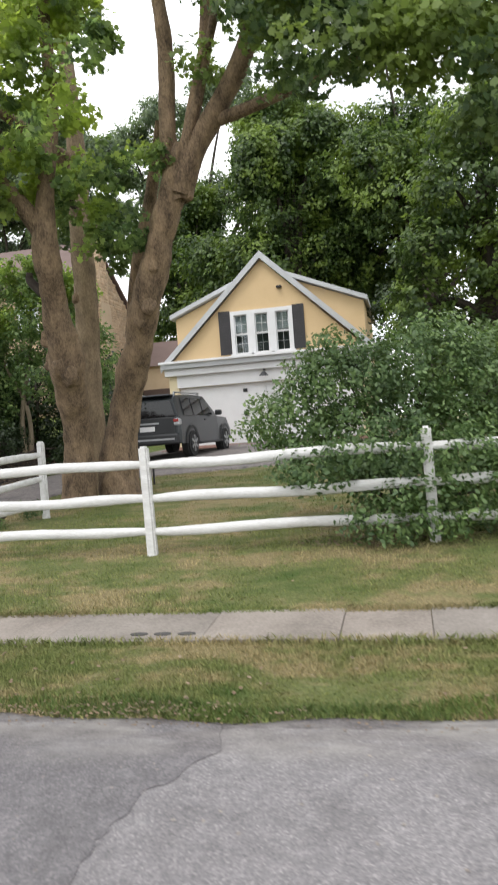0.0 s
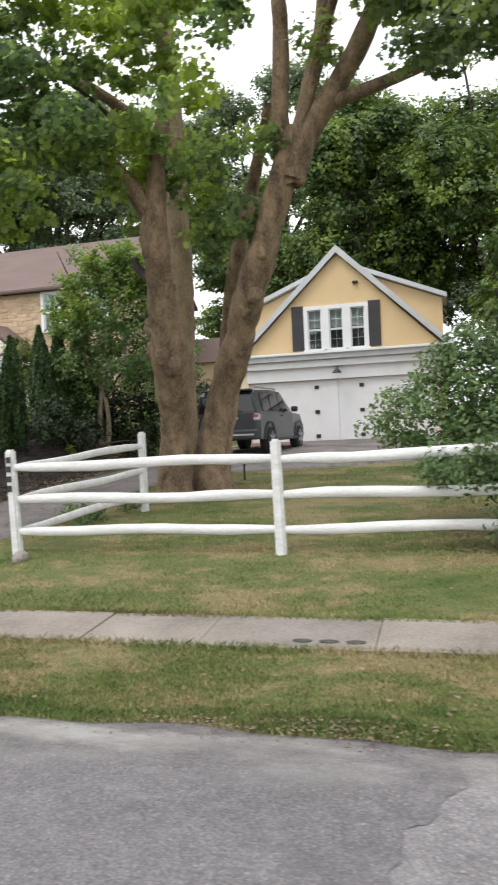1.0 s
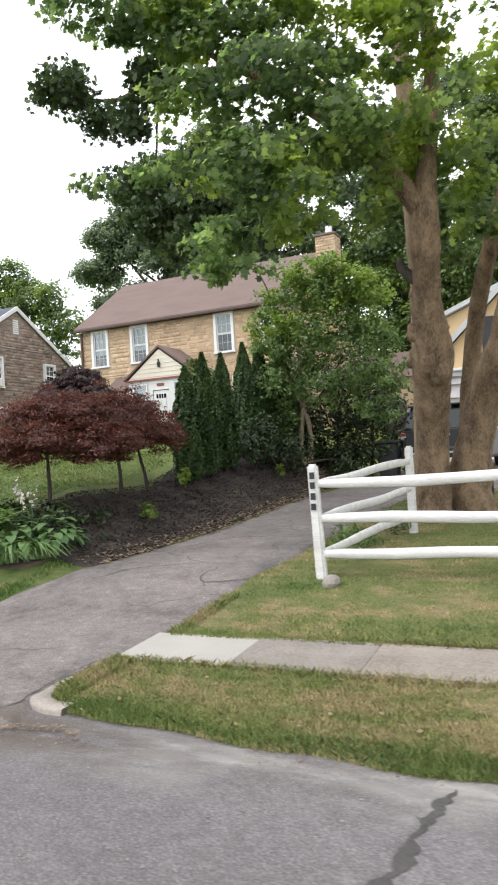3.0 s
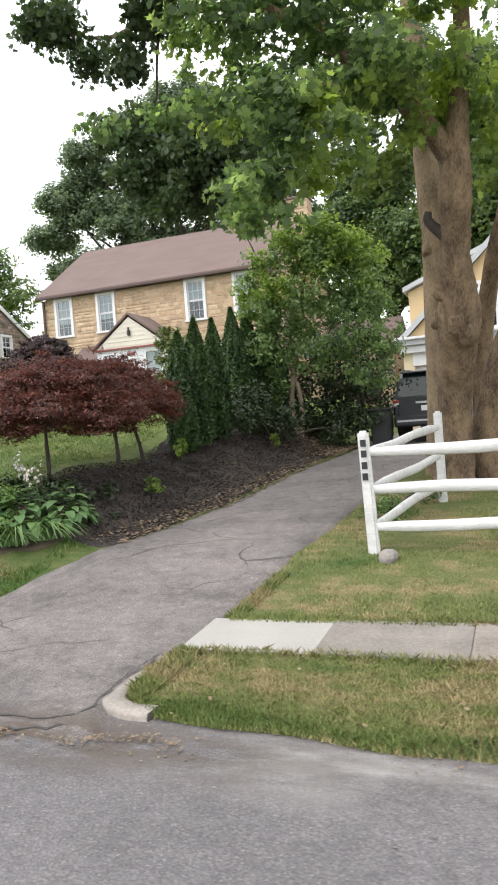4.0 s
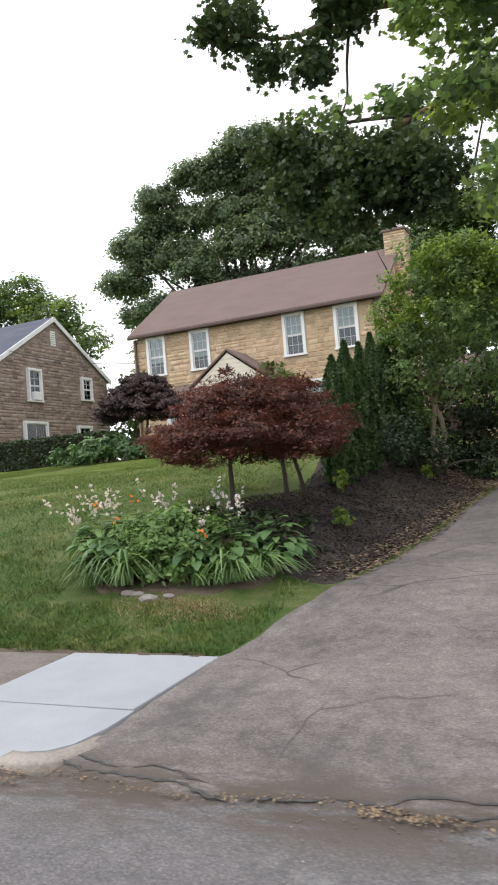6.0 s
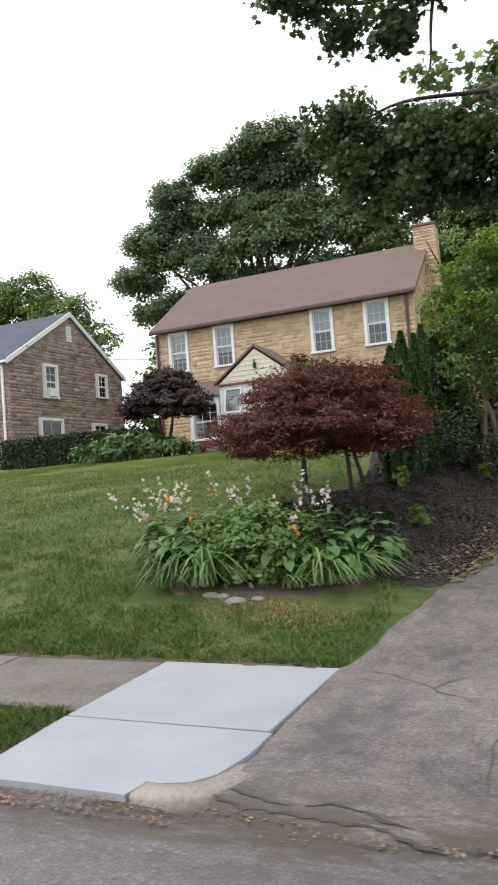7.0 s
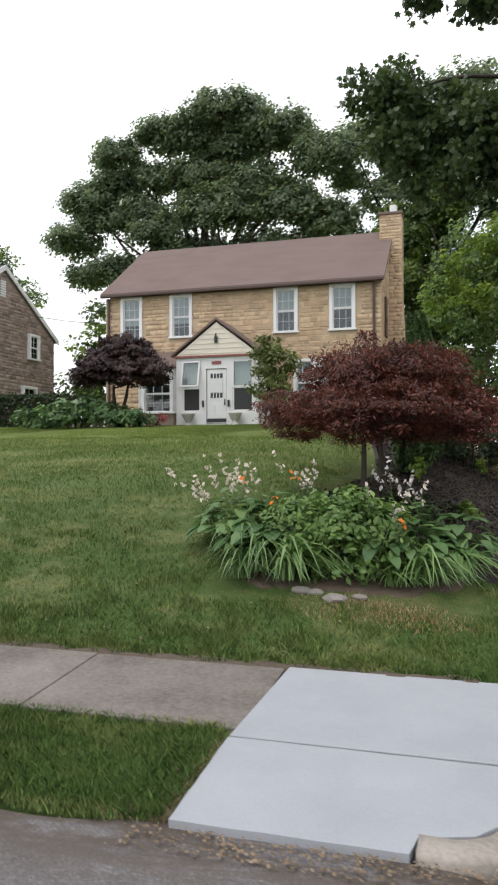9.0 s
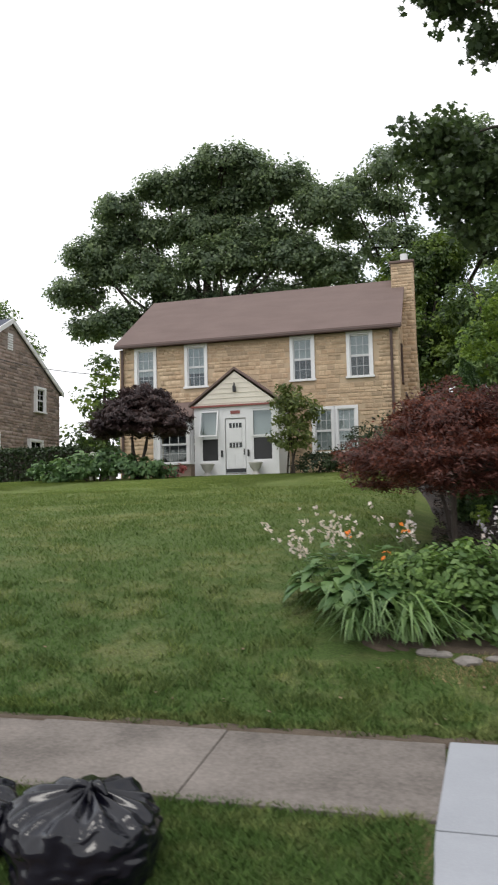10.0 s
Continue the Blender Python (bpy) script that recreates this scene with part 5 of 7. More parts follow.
            part("rim", b2, CARDARK, wh)
            b2 = bmesh.new()
            for i in range(6):
                a = i * math.pi / 3
                box(b2, -0.012, 0.012, -0.025, 0.025, 0.03, 0.2, m=Matrix.Translation((s * 0.862, yy, 0.34)) @ Matrix.Rotation(a, 4, "X"))
            part("spoke_ring", b2, RIM, wh, "bright alloy spokes")
            b2 = bmesh.new()
            ring_o, ring_i = [], []
            for i in range(13):
                a = math.pi * i / 12
                ring_o.append(b2.verts.new((s * 0.835, yy + 0.43 * math.cos(a), 0.36 + 0.42 * math.sin(a)))); ring_i.append(b2.verts.new((s * 0.835, yy + 0.35 * math.cos(a), 0.36 + 0.35 * math.sin(a))))
            for i in range(12):
                b2.faces.new((ring_o[i], ring_o[i + 1], ring_i[i + 1], ring_i[i]))
            part("wheel_arch", b2, CARDARK, car, "dark wheel arch")
    b2 = bmesh.new(); box(b2, -0.6, 0.6, 0.05, 0.3, 1.49, 1.53, 0.015); part("spoiler", b2, CARGREY, car)
    car.matrix_world = pose(x, y, z, 0, 0, turn) @ Matrix.Scale(1.1, 4)
    return car


suv(-5.85, 18.35, gz(-5.5, 19.5) + 0.02, -4.5)

bin_ = thing("wheelie_bin", "black plastic wheeled bin beside the hedge", "bin", (-7.0, 18.4, gz(-7.0, 18.4)))
zb = gz(-7.0, 18.4)
bm = bmesh.new(); hexa(bm, [(-7.2, 18.2, zb), (-6.8, 18.2, zb), (-6.8, 18.6, zb), (-7.2, 18.6, zb), (-7.26, 18.12, zb + 0.85), (-6.74, 18.12, zb + 0.85), (-6.74, 18.68, zb + 0.85), (-7.26, 18.68, zb + 0.85)], 0.03)
part("tub", bm, CARDARK, bin_)
bm = bmesh.new(); box(bm, -7.29, -6.71, 18.08, 18.74, zb + 0.855, zb + 0.92, 0.02); part("lid", bm, BLACK, bin_)


def trash_bag(x, y, r, h, seed, label):
    z = gz(x, y) + 0.02
    bag = thing("trash_bag", label, "trash bag", (x, y, z), "trash bags on the verge")
    n, k = 56, 144
    vs = []
    for i in range(n):
        f = i / (n - 1)
        rad = r * float(np.interp(f, [0, 0.06, 0.3, 0.55, 0.7, 0.82, 0.92, 0.97, 1.0], [0.72, 0.9, 1.0, 1.0, 0.93, 0.72, 0.36, 0.13, 0.09]))
        zz = h * float(np.interp(f, [0, 0.06, 0.55, 0.7, 0.82, 0.92, 1.0], [0, 0.02, 0.62, 0.8, 0.91, 0.955, 1.0]))
        pull = max(0.0, (f - 0.42) / 0.58)
        for j in range(k):
            a = 2 * math.pi * j / k
            fold = pull * (0.07 * abs(math.sin(a * 6.5 + 1.4 * math.sin(a * 2 + seed))) + 0.05 * math.sin(a * 17 + seed + 2.5 * f) + 0.03 * math.sin(a * 29 + 4 * f))
            d = Vector((math.cos(a), math.sin(a), f * 1.5))
            lump = 0.13 * noise.noise(d * 1.4 + Vector((seed, 0, 0))) + 0.07 * noise.noise(d * 3.4 + Vector((seed, 2, 0))) + 0.035 * noise.noise(d * 8 + Vector((seed, 5, 0)))
            rr = rad * (1 + fold * (0.4 + pull) + lump)
            sag = 0.05 * pull * (1 - pull) * 4 * noise.noise(Vector((math.cos(a) * 2.2, math.sin(a) * 2.2, seed + 3)))
            vs.append((x + rr * 1.06 * math.cos(a) + 0.14 * f * f * r, y + rr * 0.92 * math.sin(a), z + zz + sag + 0.02 * pull * math.sin(a * 13 + seed)))
    idx = np.arange(n * k).reshape(n, k)
    f = np.stack([idx[:-1], np.roll(idx[:-1], -1, 1), np.roll(idx[1:], -1, 1), idx[1:]], -1).reshape(-1, 4)
    raw("bag", vs, f, BAG, bag, "", True)
    top = np.array(vs).reshape(n, k, 3)[-1].mean(0)
    tubes("knot", [([(top[0], top[1], top[2] - 0.04), (top[0] + 0.01, top[1], top[2] + 0.01), (top[0] + 0.03, top[1] - 0.01, top[2] + 0.03)], [0.05, 0.028, 0.018])], BAG, bag, "gathered tied neck", 12, 5, 0.5)
    for s in (-1, 1):
        tubes("tie", [([(top[0] + 0.01, top[1], top[2] + 0.01), (top[0] + s * 0.05, top[1] - 0.02, top[2] + 0.035), (top[0] + s * 0.1, top[1] - 0.04, top[2] + 0.0)], [0.012, 0.018, 0.006])], BAG, bag, "", 8, 4, 0.4)
    return bag


trash_bag(-12.1, 4.78, 0.345, 0.365, 1.3, "full black plastic trash bag tied at the top")
trash_bag(-12.85, 4.85, 0.31, 0.3, 4.1, "smaller black plastic trash bag beside the other")

# ---------------- trees ----------------
maple = thing("maple_tree", "old multi-stemmed maple with knotted grey-brown trunks", "tree", (-4.8, 13.2, gz(-4.8, 13.2)))
T0 = 0.55
tubes("trunk", [([(-4.86, 12.1, 0.35), (-4.85, 12.1, 0.62), (-4.84, 12.1, 0.95), (-4.8, 12.05, 1.7), (-4.7, 11.75, 2.4), (-4.62, 11.45, 2.95), (-4.59, 11.25, 3.5), (-4.58, 11.1, 3.95), (-4.5, 10.85, 4.5), (-4.45, 10.75, 5.2)], [0.44, 0.34, 0.275, 0.245, 0.25, 0.275, 0.225, 0.205, 0.2, 0.15])], BARK, maple, "", 40, 12, 0.2)
tubes("trunk", [([(-4.3, 12.52, 0.35), (-4.33, 12.54, 0.62), (-4.36, 12.55, 0.95), (-4.3, 12.6, 1.5), (-4.14, 12.62, 2.2), (-3.72, 12.3, 3.12), (-3.32, 11.98, 4.05), (-2.97, 11.9, 5.0), (-2.64, 11.9, 5.9), (-2.5, 11.88, 6.25)], [0.5, 0.39, 0.33, 0.3, 0.275, 0.245, 0.25, 0.225, 0.215, 0.16])], BARK, maple, "", 40, 12, 0.2)
tubes("trunk", [([(-5.1, 13.4, T0), (-5.1, 13.36, 1.83), (-5.06, 13.33, 3.14), (-5.03, 13.36, 4.5), (-5.1, 13.5, 5.7), (-5.15, 13.7, 7.0), (-5.3, 13.8, 9.5), (-5.6, 13.8, 12)], [0.36, 0.235, 0.22, 0.215, 0.2, 0.17, 0.14, 0.08])], BARK_TAN, maple, "smooth tan trunk", 28, 9, 0.12)
BOUGHS = [
    ([(-2.66, 11.9, 5.38), (-2.76, 11.9, 6.11), (-2.76, 11.9, 6.73), (-2.71, 11.9, 7.58), (-2.71, 11.81, 8.32), (-2.89, 11.63, 10.25)], [0.186, 0.153, 0.135, 0.126, 0.112, 0.065]),
    ([(-2.61, 11.9, 5.56), (-2.52, 11.95, 6.11), (-2.38, 11.99, 6.66), (-2.18, 12.09, 7.49), (-2.09, 12.18, 8.13), (-1.97, 12.27, 10.25)], [0.158, 0.13, 0.116, 0.112, 0.102, 0.056]),
    ([(-2.57, 11.81, 5.74), (-2.34, 11.76, 6.48), (-2.15, 11.72, 6.94), (-1.92, 11.63, 7.67), (-1.74, 11.53, 8.23), (-1.51, 11.26, 9.79)], [0.112, 0.079, 0.074, 0.07, 0.065, 0.037]),
    ([(-2.61, 11.86, 5.47), (-2.34, 11.86, 6.11), (-1.93, 11.81, 6.68), (-1.48, 11.72, 7.28), (-1.17, 11.53, 7.81), (-0.96, 11.35, 8.41), (-0.5, 11.07, 10.25)], [0.205, 0.181, 0.167, 0.158, 0.14, 0.13, 0.065]),
    ([(-1.88, 11.81, 6.54), (-1.35, 11.72, 6.61), (-0.59, 11.53, 6.71), (-0.04, 11.35, 6.8), (0.79, 10.89, 6.85)], [0.102, 0.098, 0.084, 0.074, 0.028]),
    ([(-1.19, 11.53, 7.67), (-0.78, 11.35, 7.95), (-0.13, 11.07, 8.13), (0.6, 10.61, 8.13)], [0.084, 0.074, 0.056, 0.028]),
    ([(-4.48, 10.8, 4.8), (-4.85, 10.6, 5.4), (-5.4, 10.5, 6.0), (-6.3, 10.3, 6.8), (-7.2, 10.0, 7.4)], [0.15, 0.12, 0.1, 0.08, 0.04]),
    ([(-4.47, 10.78, 4.8), (-4.4, 10.8, 5.6), (-4.3, 11.0, 6.8), (-4.4, 11.2, 9.0), (-4.2, 11.4, 11)], [0.17, 0.13, 0.11, 0.09, 0.05]),
    ([(-5.1, 13.5, 6.0), (-5.3, 12.4, 6.5), (-5.6, 11.2, 6.9), (-5.9, 10.2, 7.0)], [0.08, 0.06, 0.035, 0.015]),
    ([(-5.15, 13.7, 6.9), (-6.3, 12.6, 7.8), (-7.3, 11.5, 7.9), (-8.4, 10.7, 7.65), (-9.2, 10.6, 7.5), (-10.0, 10.5, 7.75)], [0.13, 0.1, 0.075, 0.05, 0.03, 0.01]),
    ([(-8.4, 10.7, 7.62), (-8.5, 10.7, 7.0), (-8.55, 10.7, 6.5), (-8.75, 10.7, 6.1)], [0.028, 0.02, 0.014, 0.005]),
    ([(-5.2, 14.0, 7.0), (-7.0, 13.6, 7.5), (-8.6, 13.2, 7.0), (-9.4, 13.1, 6.2)], [0.11, 0.08, 0.05, 0.015]),
    ([(-8.0, 13.3, 7.25), (-9.3, 13.0, 7.3), (-10.2, 13.0, 7.1)], [0.04, 0.025, 0.008]),
    ([(-4.45, 13.3, 0.5), (-4.46, 13.6, 1.9), (-4.37, 13.75, 3.0), (-4.2, 13.6, 3.9), (-3.91, 13.25, 4.8), (-3.55, 13.2, 6.0), (-3.1, 12.6, 7.0)], [0.18, 0.16, 0.15, 0.145, 0.135, 0.12, 0.08]),
]
for pts, rad in BOUGHS:
    tubes("limb", [(pts, rad)], BARK_TAN if rad[0] > 0.215 and pts[0][2] < 1 else BARK if rad[0] > 0.1 else DARKBARK, maple, "", 12, 5, 0.12)
for c, r in (((-4.84, 11.35, 2.95), 0.12), ((-4.78, 11.15, 3.3), 0.11), ((-4.5, 11.2, 2.72), 0.12), ((-4.42, 11.25, 3.35), 0.08), ((-4.62, 11.12, 2.85), 0.1), ((-4.44, 10.95, 3.95), 0.07), ((-5.12, 13.1, 4.3), 0.09), ((-3.95, 12.28, 2.75), 0.09), ((-3.66, 12.1, 2.95), 0.08), ((-3.5, 11.85, 3.55), 0.1), ((-3.28, 11.7, 3.75), 0.1), ((-3.12, 11.65, 4.35), 0.08), ((-2.8, 11.68, 5.5), 0.11), ((-2.5, 11.75, 5.45), 0.09)):
    bm = bmesh.new(); bmesh.ops.create_icosphere(bm, subdivisions=3, radius=r * 1.15, matrix=Matrix.Translation((c[0], c[1] + 0.1, c[2])) @ Matrix.Diagonal((1, 0.9, 1.25, 1)))
    for v in bm.verts:
        v.co += v.normal * r * (0.5 * noise.noise(v.co * 7) + 0.3 * noise.noise(v.co * 17))
    part("knot", bm, BARK, maple, smooth=True)
# the broken stub beside the second stem
tubes("stub", [([(-4.7, 11.02, 4.0), (-4.88, 10.98, 4.2), (-4.87, 10.96, 4.32)], [0.09, 0.07, 0.045])], DARKBARK, maple, "broken dark stub", 10, 3, 0.2)

crown_front = [((-4.35, 10.4, 6.0), (0.5, 0.4, 0.4)), ((-3.65, 10.5, 5.45), (0.35, 0.35, 0.25)), ((-8.4, 9.2, 8.05), (0.7, 0.7, 0.4)), ((-7.9, 9.7, 7.9), (0.6, 0.6, 0.4)), ((-9.2, 9.4, 9.0), (0.8, 0.8, 0.5)), ((-4.5, 10.4, 7.6), (0.7, 0.5, 0.45)), ((-4.85, 10.4, 5.25), (0.35, 0.35, 0.25)), ((-7.45, 9.8, 7.7), (0.6, 0.7, 0.5)), ((-6.9, 10, 7.3), (0.9, 0.8, 0.6)), ((-8.0, 8.6, 5.25), (0.35, 0.3, 0.14)), ((-7.5, 8.8, 5.35), (0.4, 0.4, 0.2)), ((-7.05, 8.9, 5.5), (0.4, 0.4, 0.3)), ((-6.65, 8.7, 4.3), (0.3, 0.35, 0.3)),
               ((-6.3, 9.0, 5.2), (0.75, 0.7, 0.55)), ((-5.8, 9.0, 4.75), (0.6, 0.6, 0.5)), ((-6.5, 8.5, 4.15), (0.4, 0.4, 0.45)), ((-6.2, 8.1, 3.85), (0.35, 0.3, 0.3)), ((-5.2, 9.6, 5.7), (0.7, 0.7, 0.5)), ((-7.0, 9.3, 6.3), (0.7, 0.7, 0.4)), ((-5.9, 9.6, 6.6), (0.9, 0.8, 0.5)),
               ((-5.0, 10.6, 7.2), (1.1, 0.9, 0.6)), ((-4.9, 11.0, 5.6), (0.65, 0.5, 0.4)), ((-4.4, 11.3, 5.9), (0.6, 0.5, 0.6)), ((-3.85, 12.1, 6.1), (0.45, 0.4, 0.7)), ((-3.5, 11.9, 4.9), (0.35, 0.35, 0.55)), ((-2.9, 11.9, 6.2), (0.4, 0.4, 0.35)), ((-5.9, 10.4, 8.2), (1.3, 1.0, 0.6)), ((-7.6, 10.2, 8.7), (1.1, 0.9, 0.6)), ((-4.4, 11.2, 8.4), (1.0, 0.8, 0.6)), ((-3.4, 9.4, 5.92), (0.4, 0.4, 0.45)), ((-3.1, 9.5, 6.7), (0.45, 0.4, 0.45)), ((-5.5, 10.2, 5.9), (0.8, 0.6, 0.5)), ((-6.6, 9.6, 5.6), (0.8, 0.6, 0.5)), ((-4.1, 11.6, 5.1), (0.4, 0.4, 0.5)), ((-7.3, 9.9, 8.2), (1.2, 0.8, 0.5))]
# First four masses are unseen overhead foliage, added to shade the leaves below.
crown_mid = [((0.3, 9.2, 10.4), (2.0, 1.6, 0.7)), ((2.6, 9.0, 9.9), (1.8, 1.6, 0.8)), ((-1.4, 10.5, 10.6), (1.8, 1.4, 0.7)), ((1.4, 11.2, 10.6), (2.0, 1.4, 0.8)), ((-4.6, 14.2, 5.6), (0.7, 0.6, 0.8)), ((-5.9, 14.2, 6.4), (0.9, 0.7, 1.0)), ((-2.0, 11.6, 7.3), (0.4, 0.35, 0.35)), ((0.4, 9.4, 6.2), (1.0, 0.9, 0.5)), ((1.4, 9.4, 5.9), (1.0, 0.9, 0.6)), ((0.9, 10, 7.2), (1.2, 1.0, 0.6)),
             ((-0.2, 11, 7.9), (1.0, 0.9, 0.5)), ((2.4, 10, 6.7), (1.2, 1.0, 0.9)), ((0.2, 12, 8.6), (1.4, 1.0, 0.7)), ((1.9, 11, 7.9), (1.3, 1.0, 0.7)), ((-4.8, 11.6, 9.2), (1.5, 1.2, 0.7)), ((1.2, 12, 9.0), (1.7, 1.4, 0.8)), ((2.2, 9.6, 5.2), (0.8, 0.8, 0.5)), ((-1.2, 10.6, 8.9), (1.2, 0.9, 0.5)), ((0.6, 9.2, 8.6), (1.3, 0.9, 0.5)), ((2.4, 9.4, 8.0), (1.2, 0.9, 0.6)), ((0.9, 9.8, 6.6), (1.0, 0.7, 0.5)), ((-0.1, 10.2, 7.0), (0.7, 0.6, 0.4)), ((1.8, 9.6, 6.9), (1.0, 0.7, 0.6)), ((3.0, 9.6, 6.0), (0.9, 0.8, 0.8)), ((-0.7, 10.5, 7.25), (0.75, 0.7, 0.50)), ((-1.26, 10.8, 8.0), (0.70, 0.7, 0.40)), ((-0.53, 10.3, 6.31), (0.50, 0.7, 0.30)), ((-0.95, 10.5, 8.36), (0.90, 0.7, 0.50))]
crown_hang = [((-10.06, 10.5, 7.86), (0.58, 0.5, 0.35)), ((-9.65, 10.75, 7.37), (0.33, 0.33, 0.25)), ((-9.0, 10.66, 7.12), (0.37, 0.33, 0.37)), ((-8.33, 10.58, 7.62), (0.57, 0.4, 0.33)), ((-10.4, 13.0, 7.2), (0.65, 0.5, 0.45)), ((-10.0, 13.0, 6.4), (0.75, 0.6, 0.5)), ((-9.4, 13.1, 5.95), (0.85, 0.7, 0.5)),
              ((-8.9, 13.1, 6.5), (0.9, 0.7, 0.55)), ((-9.6, 13.2, 6.9), (0.5, 0.4, 0.4)), ((-8.2, 13.2, 6.2), (0.9, 0.7, 0.8))]
p, d = crown_points(crown_front, 920, 28, 0.27, 0.25, 0.5)
leaves("crown", p, rng.uniform(0.065, 0.14, len(p)), MAPLE_LEAF, L_MAPLE, maple, "", 0.3, d * 0.8 + np.array((0, -0.5, 0)))
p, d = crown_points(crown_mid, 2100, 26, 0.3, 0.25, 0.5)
leaves("crown", p, rng.uniform(0.065, 0.14, len(p)), MAPLE_LEAF, L_SHADE, maple, "", 0.3, d * 0.8 + np.array((0, -0.5, 0)))
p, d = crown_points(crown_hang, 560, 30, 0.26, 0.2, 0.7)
leaves("hanging_foliage", p, rng.uniform(0.065, 0.13, len(p)), MAPLE_LEAF, L_BACKLIT, maple, "hanging foliage coloured dark as if backlit", 0.4)


def broad_tree(name, label, x, y, z, height, masses, sprigs, per, size, sprig_r, lmat, bark=DARKBARK, trunk_r=0.4, shape=TUFT, group=""):
    """A tree with a tapered trunk, limbs that reach into each mass of its crown, and single leaf tufts."""
    tr = thing(name, label, "tree", (x, y, z), group)
    tubes("trunk", [([(x, y, z - 0.2), (x + 0.1, y, z + height * 0.25), (x - 0.1, y, z + height * 0.5), (x, y, z + height * 0.8)], [trunk_r * 1.25, trunk_r, trunk_r * 0.7, trunk_r * 0.25])], bark, tr, "", 12, 4, 0.12)
    lines = []
    for i, (c, r) in enumerate(masses):
        f = 0.3 + 0.35 * ((i * 37) % 10) / 10
        s = np.array((x, y, z + height * f)); e = np.array(c)
        mid = (s + e) / 2 + np.array((0, 0, 0.12 * height * 0.3))
        lines.append(([s, mid, e], [trunk_r * 0.45, trunk_r * 0.28, trunk_r * 0.08]))
    for ln in lines:
        tubes("limb", [ln], bark, tr, "", 6, 4)
    p, d = crown_points(masses, sprigs, per, sprig_r, 0.5, 0.6)
    leaves("crown", p, rng.uniform(size * 0.7, size * 1.3, len(p)), shape, lmat, tr, "", 0.45, d)
    return tr


def pads(masses, per_mass, leaf_count, pad_r, seed):
    """Leaf centres in many small flat pads over the outer side of each mass, with gaps between the pads."""
    g = np.random.default_rng(seed)
    out, ways, tips = [], [], []
    for c, r in masses:
        c, r = np.array(c), np.array(r)
        for k in range(max(4, int(per_mass * (r[0] / 2.4) ** 1.6))):
            d = g.normal(size=3); d[2] = abs(d[2]) * 1.1 - 0.45; d /= np.linalg.norm(d)
            q = pad_r * g.uniform(0.55, 1.15)
            o = c + d * (r * np.array((1.04, 1.05, 1.1)) - q * 0.5) * g.uniform(0.35, 1.0) ** 0.7
            p = g.normal(size=(leaf_count, 3)); p /= np.linalg.norm(p, axis=1)[:, None]
            p *= (g.random(leaf_count) ** 0.62)[:, None] * np.array((q, q, q * 0.8))
            p[:, 2] -= 0.3 * (p[:, 0] ** 2 + p[:, 1] ** 2) / q
            out.append(o + p); ways.append(np.broadcast_to(d, p.shape))
            if k % 3 == 0:
                tips.append((c, o))
    return np.vstack(out), np.vstack(ways), tips


def oak(label, x, y, z, height, masses, per_mass, leaf_count, seed, trunk_r):
    """A spreading old tree: forked limbs that show between separate pads of leaves."""
    tr = thing("oak_tree", label, "tree", (x, y, z))
    tubes("trunk", [([(x, y, z - 0.2), (x + 0.1, y, z + height * 0.25), (x - 0.1, y, z + height * 0.5), (x, y, z + height * 0.8)], [trunk_r * 1.25, trunk_r, trunk_r * 0.7, trunk_r * 0.25])], DARKBARK, tr, "", 12, 4, 0.12)
    p, d, tips = pads(masses, per_mass, leaf_count, 0.78, seed)
    for i, (c, r) in enumerate(masses):
        a = np.array((x, y, z + height * (0.3 + 0.04 * (i % 8)))); e = np.array(c)
        side = np.cross(e - a, (0, 1, 0)); side /= np.linalg.norm(side) + 1e-6
        mid = (a + e) / 2 + side * 0.5 * math.sin(i * 2.1) + np.array((0, 0, 0.5))
        tubes("limb", [([a, mid, e], [trunk_r * 0.4, trunk_r * 0.22, trunk_r * 0.08])], DARKBARK, tr, "", 7, 5, 0.1)
    tagged(tubes("twig", [([c, (c + o) / 2 + np.array((0, 0, 0.15)), o], [0.05, 0.035, 0.015]) for c, o in tips], DARKBARK, tr, "", 5, 3), kind="stuff")
    leaves("crown", p, rng.uniform(0.15, 0.27, len(p)), TUFT, L_OAK, tr, "", 0.45, d)
    return tr


def fill(cx, cy, cz, rx, ry, rz, n, r, seed):
    """Crown masses scattered over the shell of a larger ellipsoid."""
    g = np.random.default_rng(seed)
    d = g.normal(size=(n, 3)); d[:, 2] = np.abs(d[:, 2]) * 0.9 - 0.35; d /= np.linalg.norm(d, axis=1)[:, None]
    c = np.array((cx, cy, cz)) + d * np.array((rx, ry, rz)) * g.uniform(0.45, 0.85, n)[:, None]
    return [(tuple(q), (r * g.uniform(0.7, 1.25), r * g.uniform(0.7, 1.2), r * g.uniform(0.5, 0.85))) for q in c]


# wood behind the garage
WOOD = [(-5.2, 37, 10, 5.0, 4, 10, 26, 1.9, 1), (2.2, 36, 10.5, 5.6, 4, 11.5, 30, 2.0, 2), (-1.5, 39, 8, 6, 3, 9, 18, 2.0, 9), (-11, 41, 9.0, 4.5, 3.5, 7.0, 14, 1.6, 4), (8.5, 30, 8, 4.5, 4, 9, 16, 1.7, 6), (-4.0, 35, 14.5, 2.2, 2, 4.5, 10, 1.5, 12)]
for cx, cy, cz, rx, ry, rz, n, r, sd in WOOD:
    broad_tree("shade_tree", "tall dense green shade tree behind the garage", cx, cy, 1.1, cz + rz * 0.6, fill(cx, cy, cz, rx, ry, rz, n, r, sd), 1700, 28, 0.2, 0.6, L_WOOD, group="wood behind the garage")
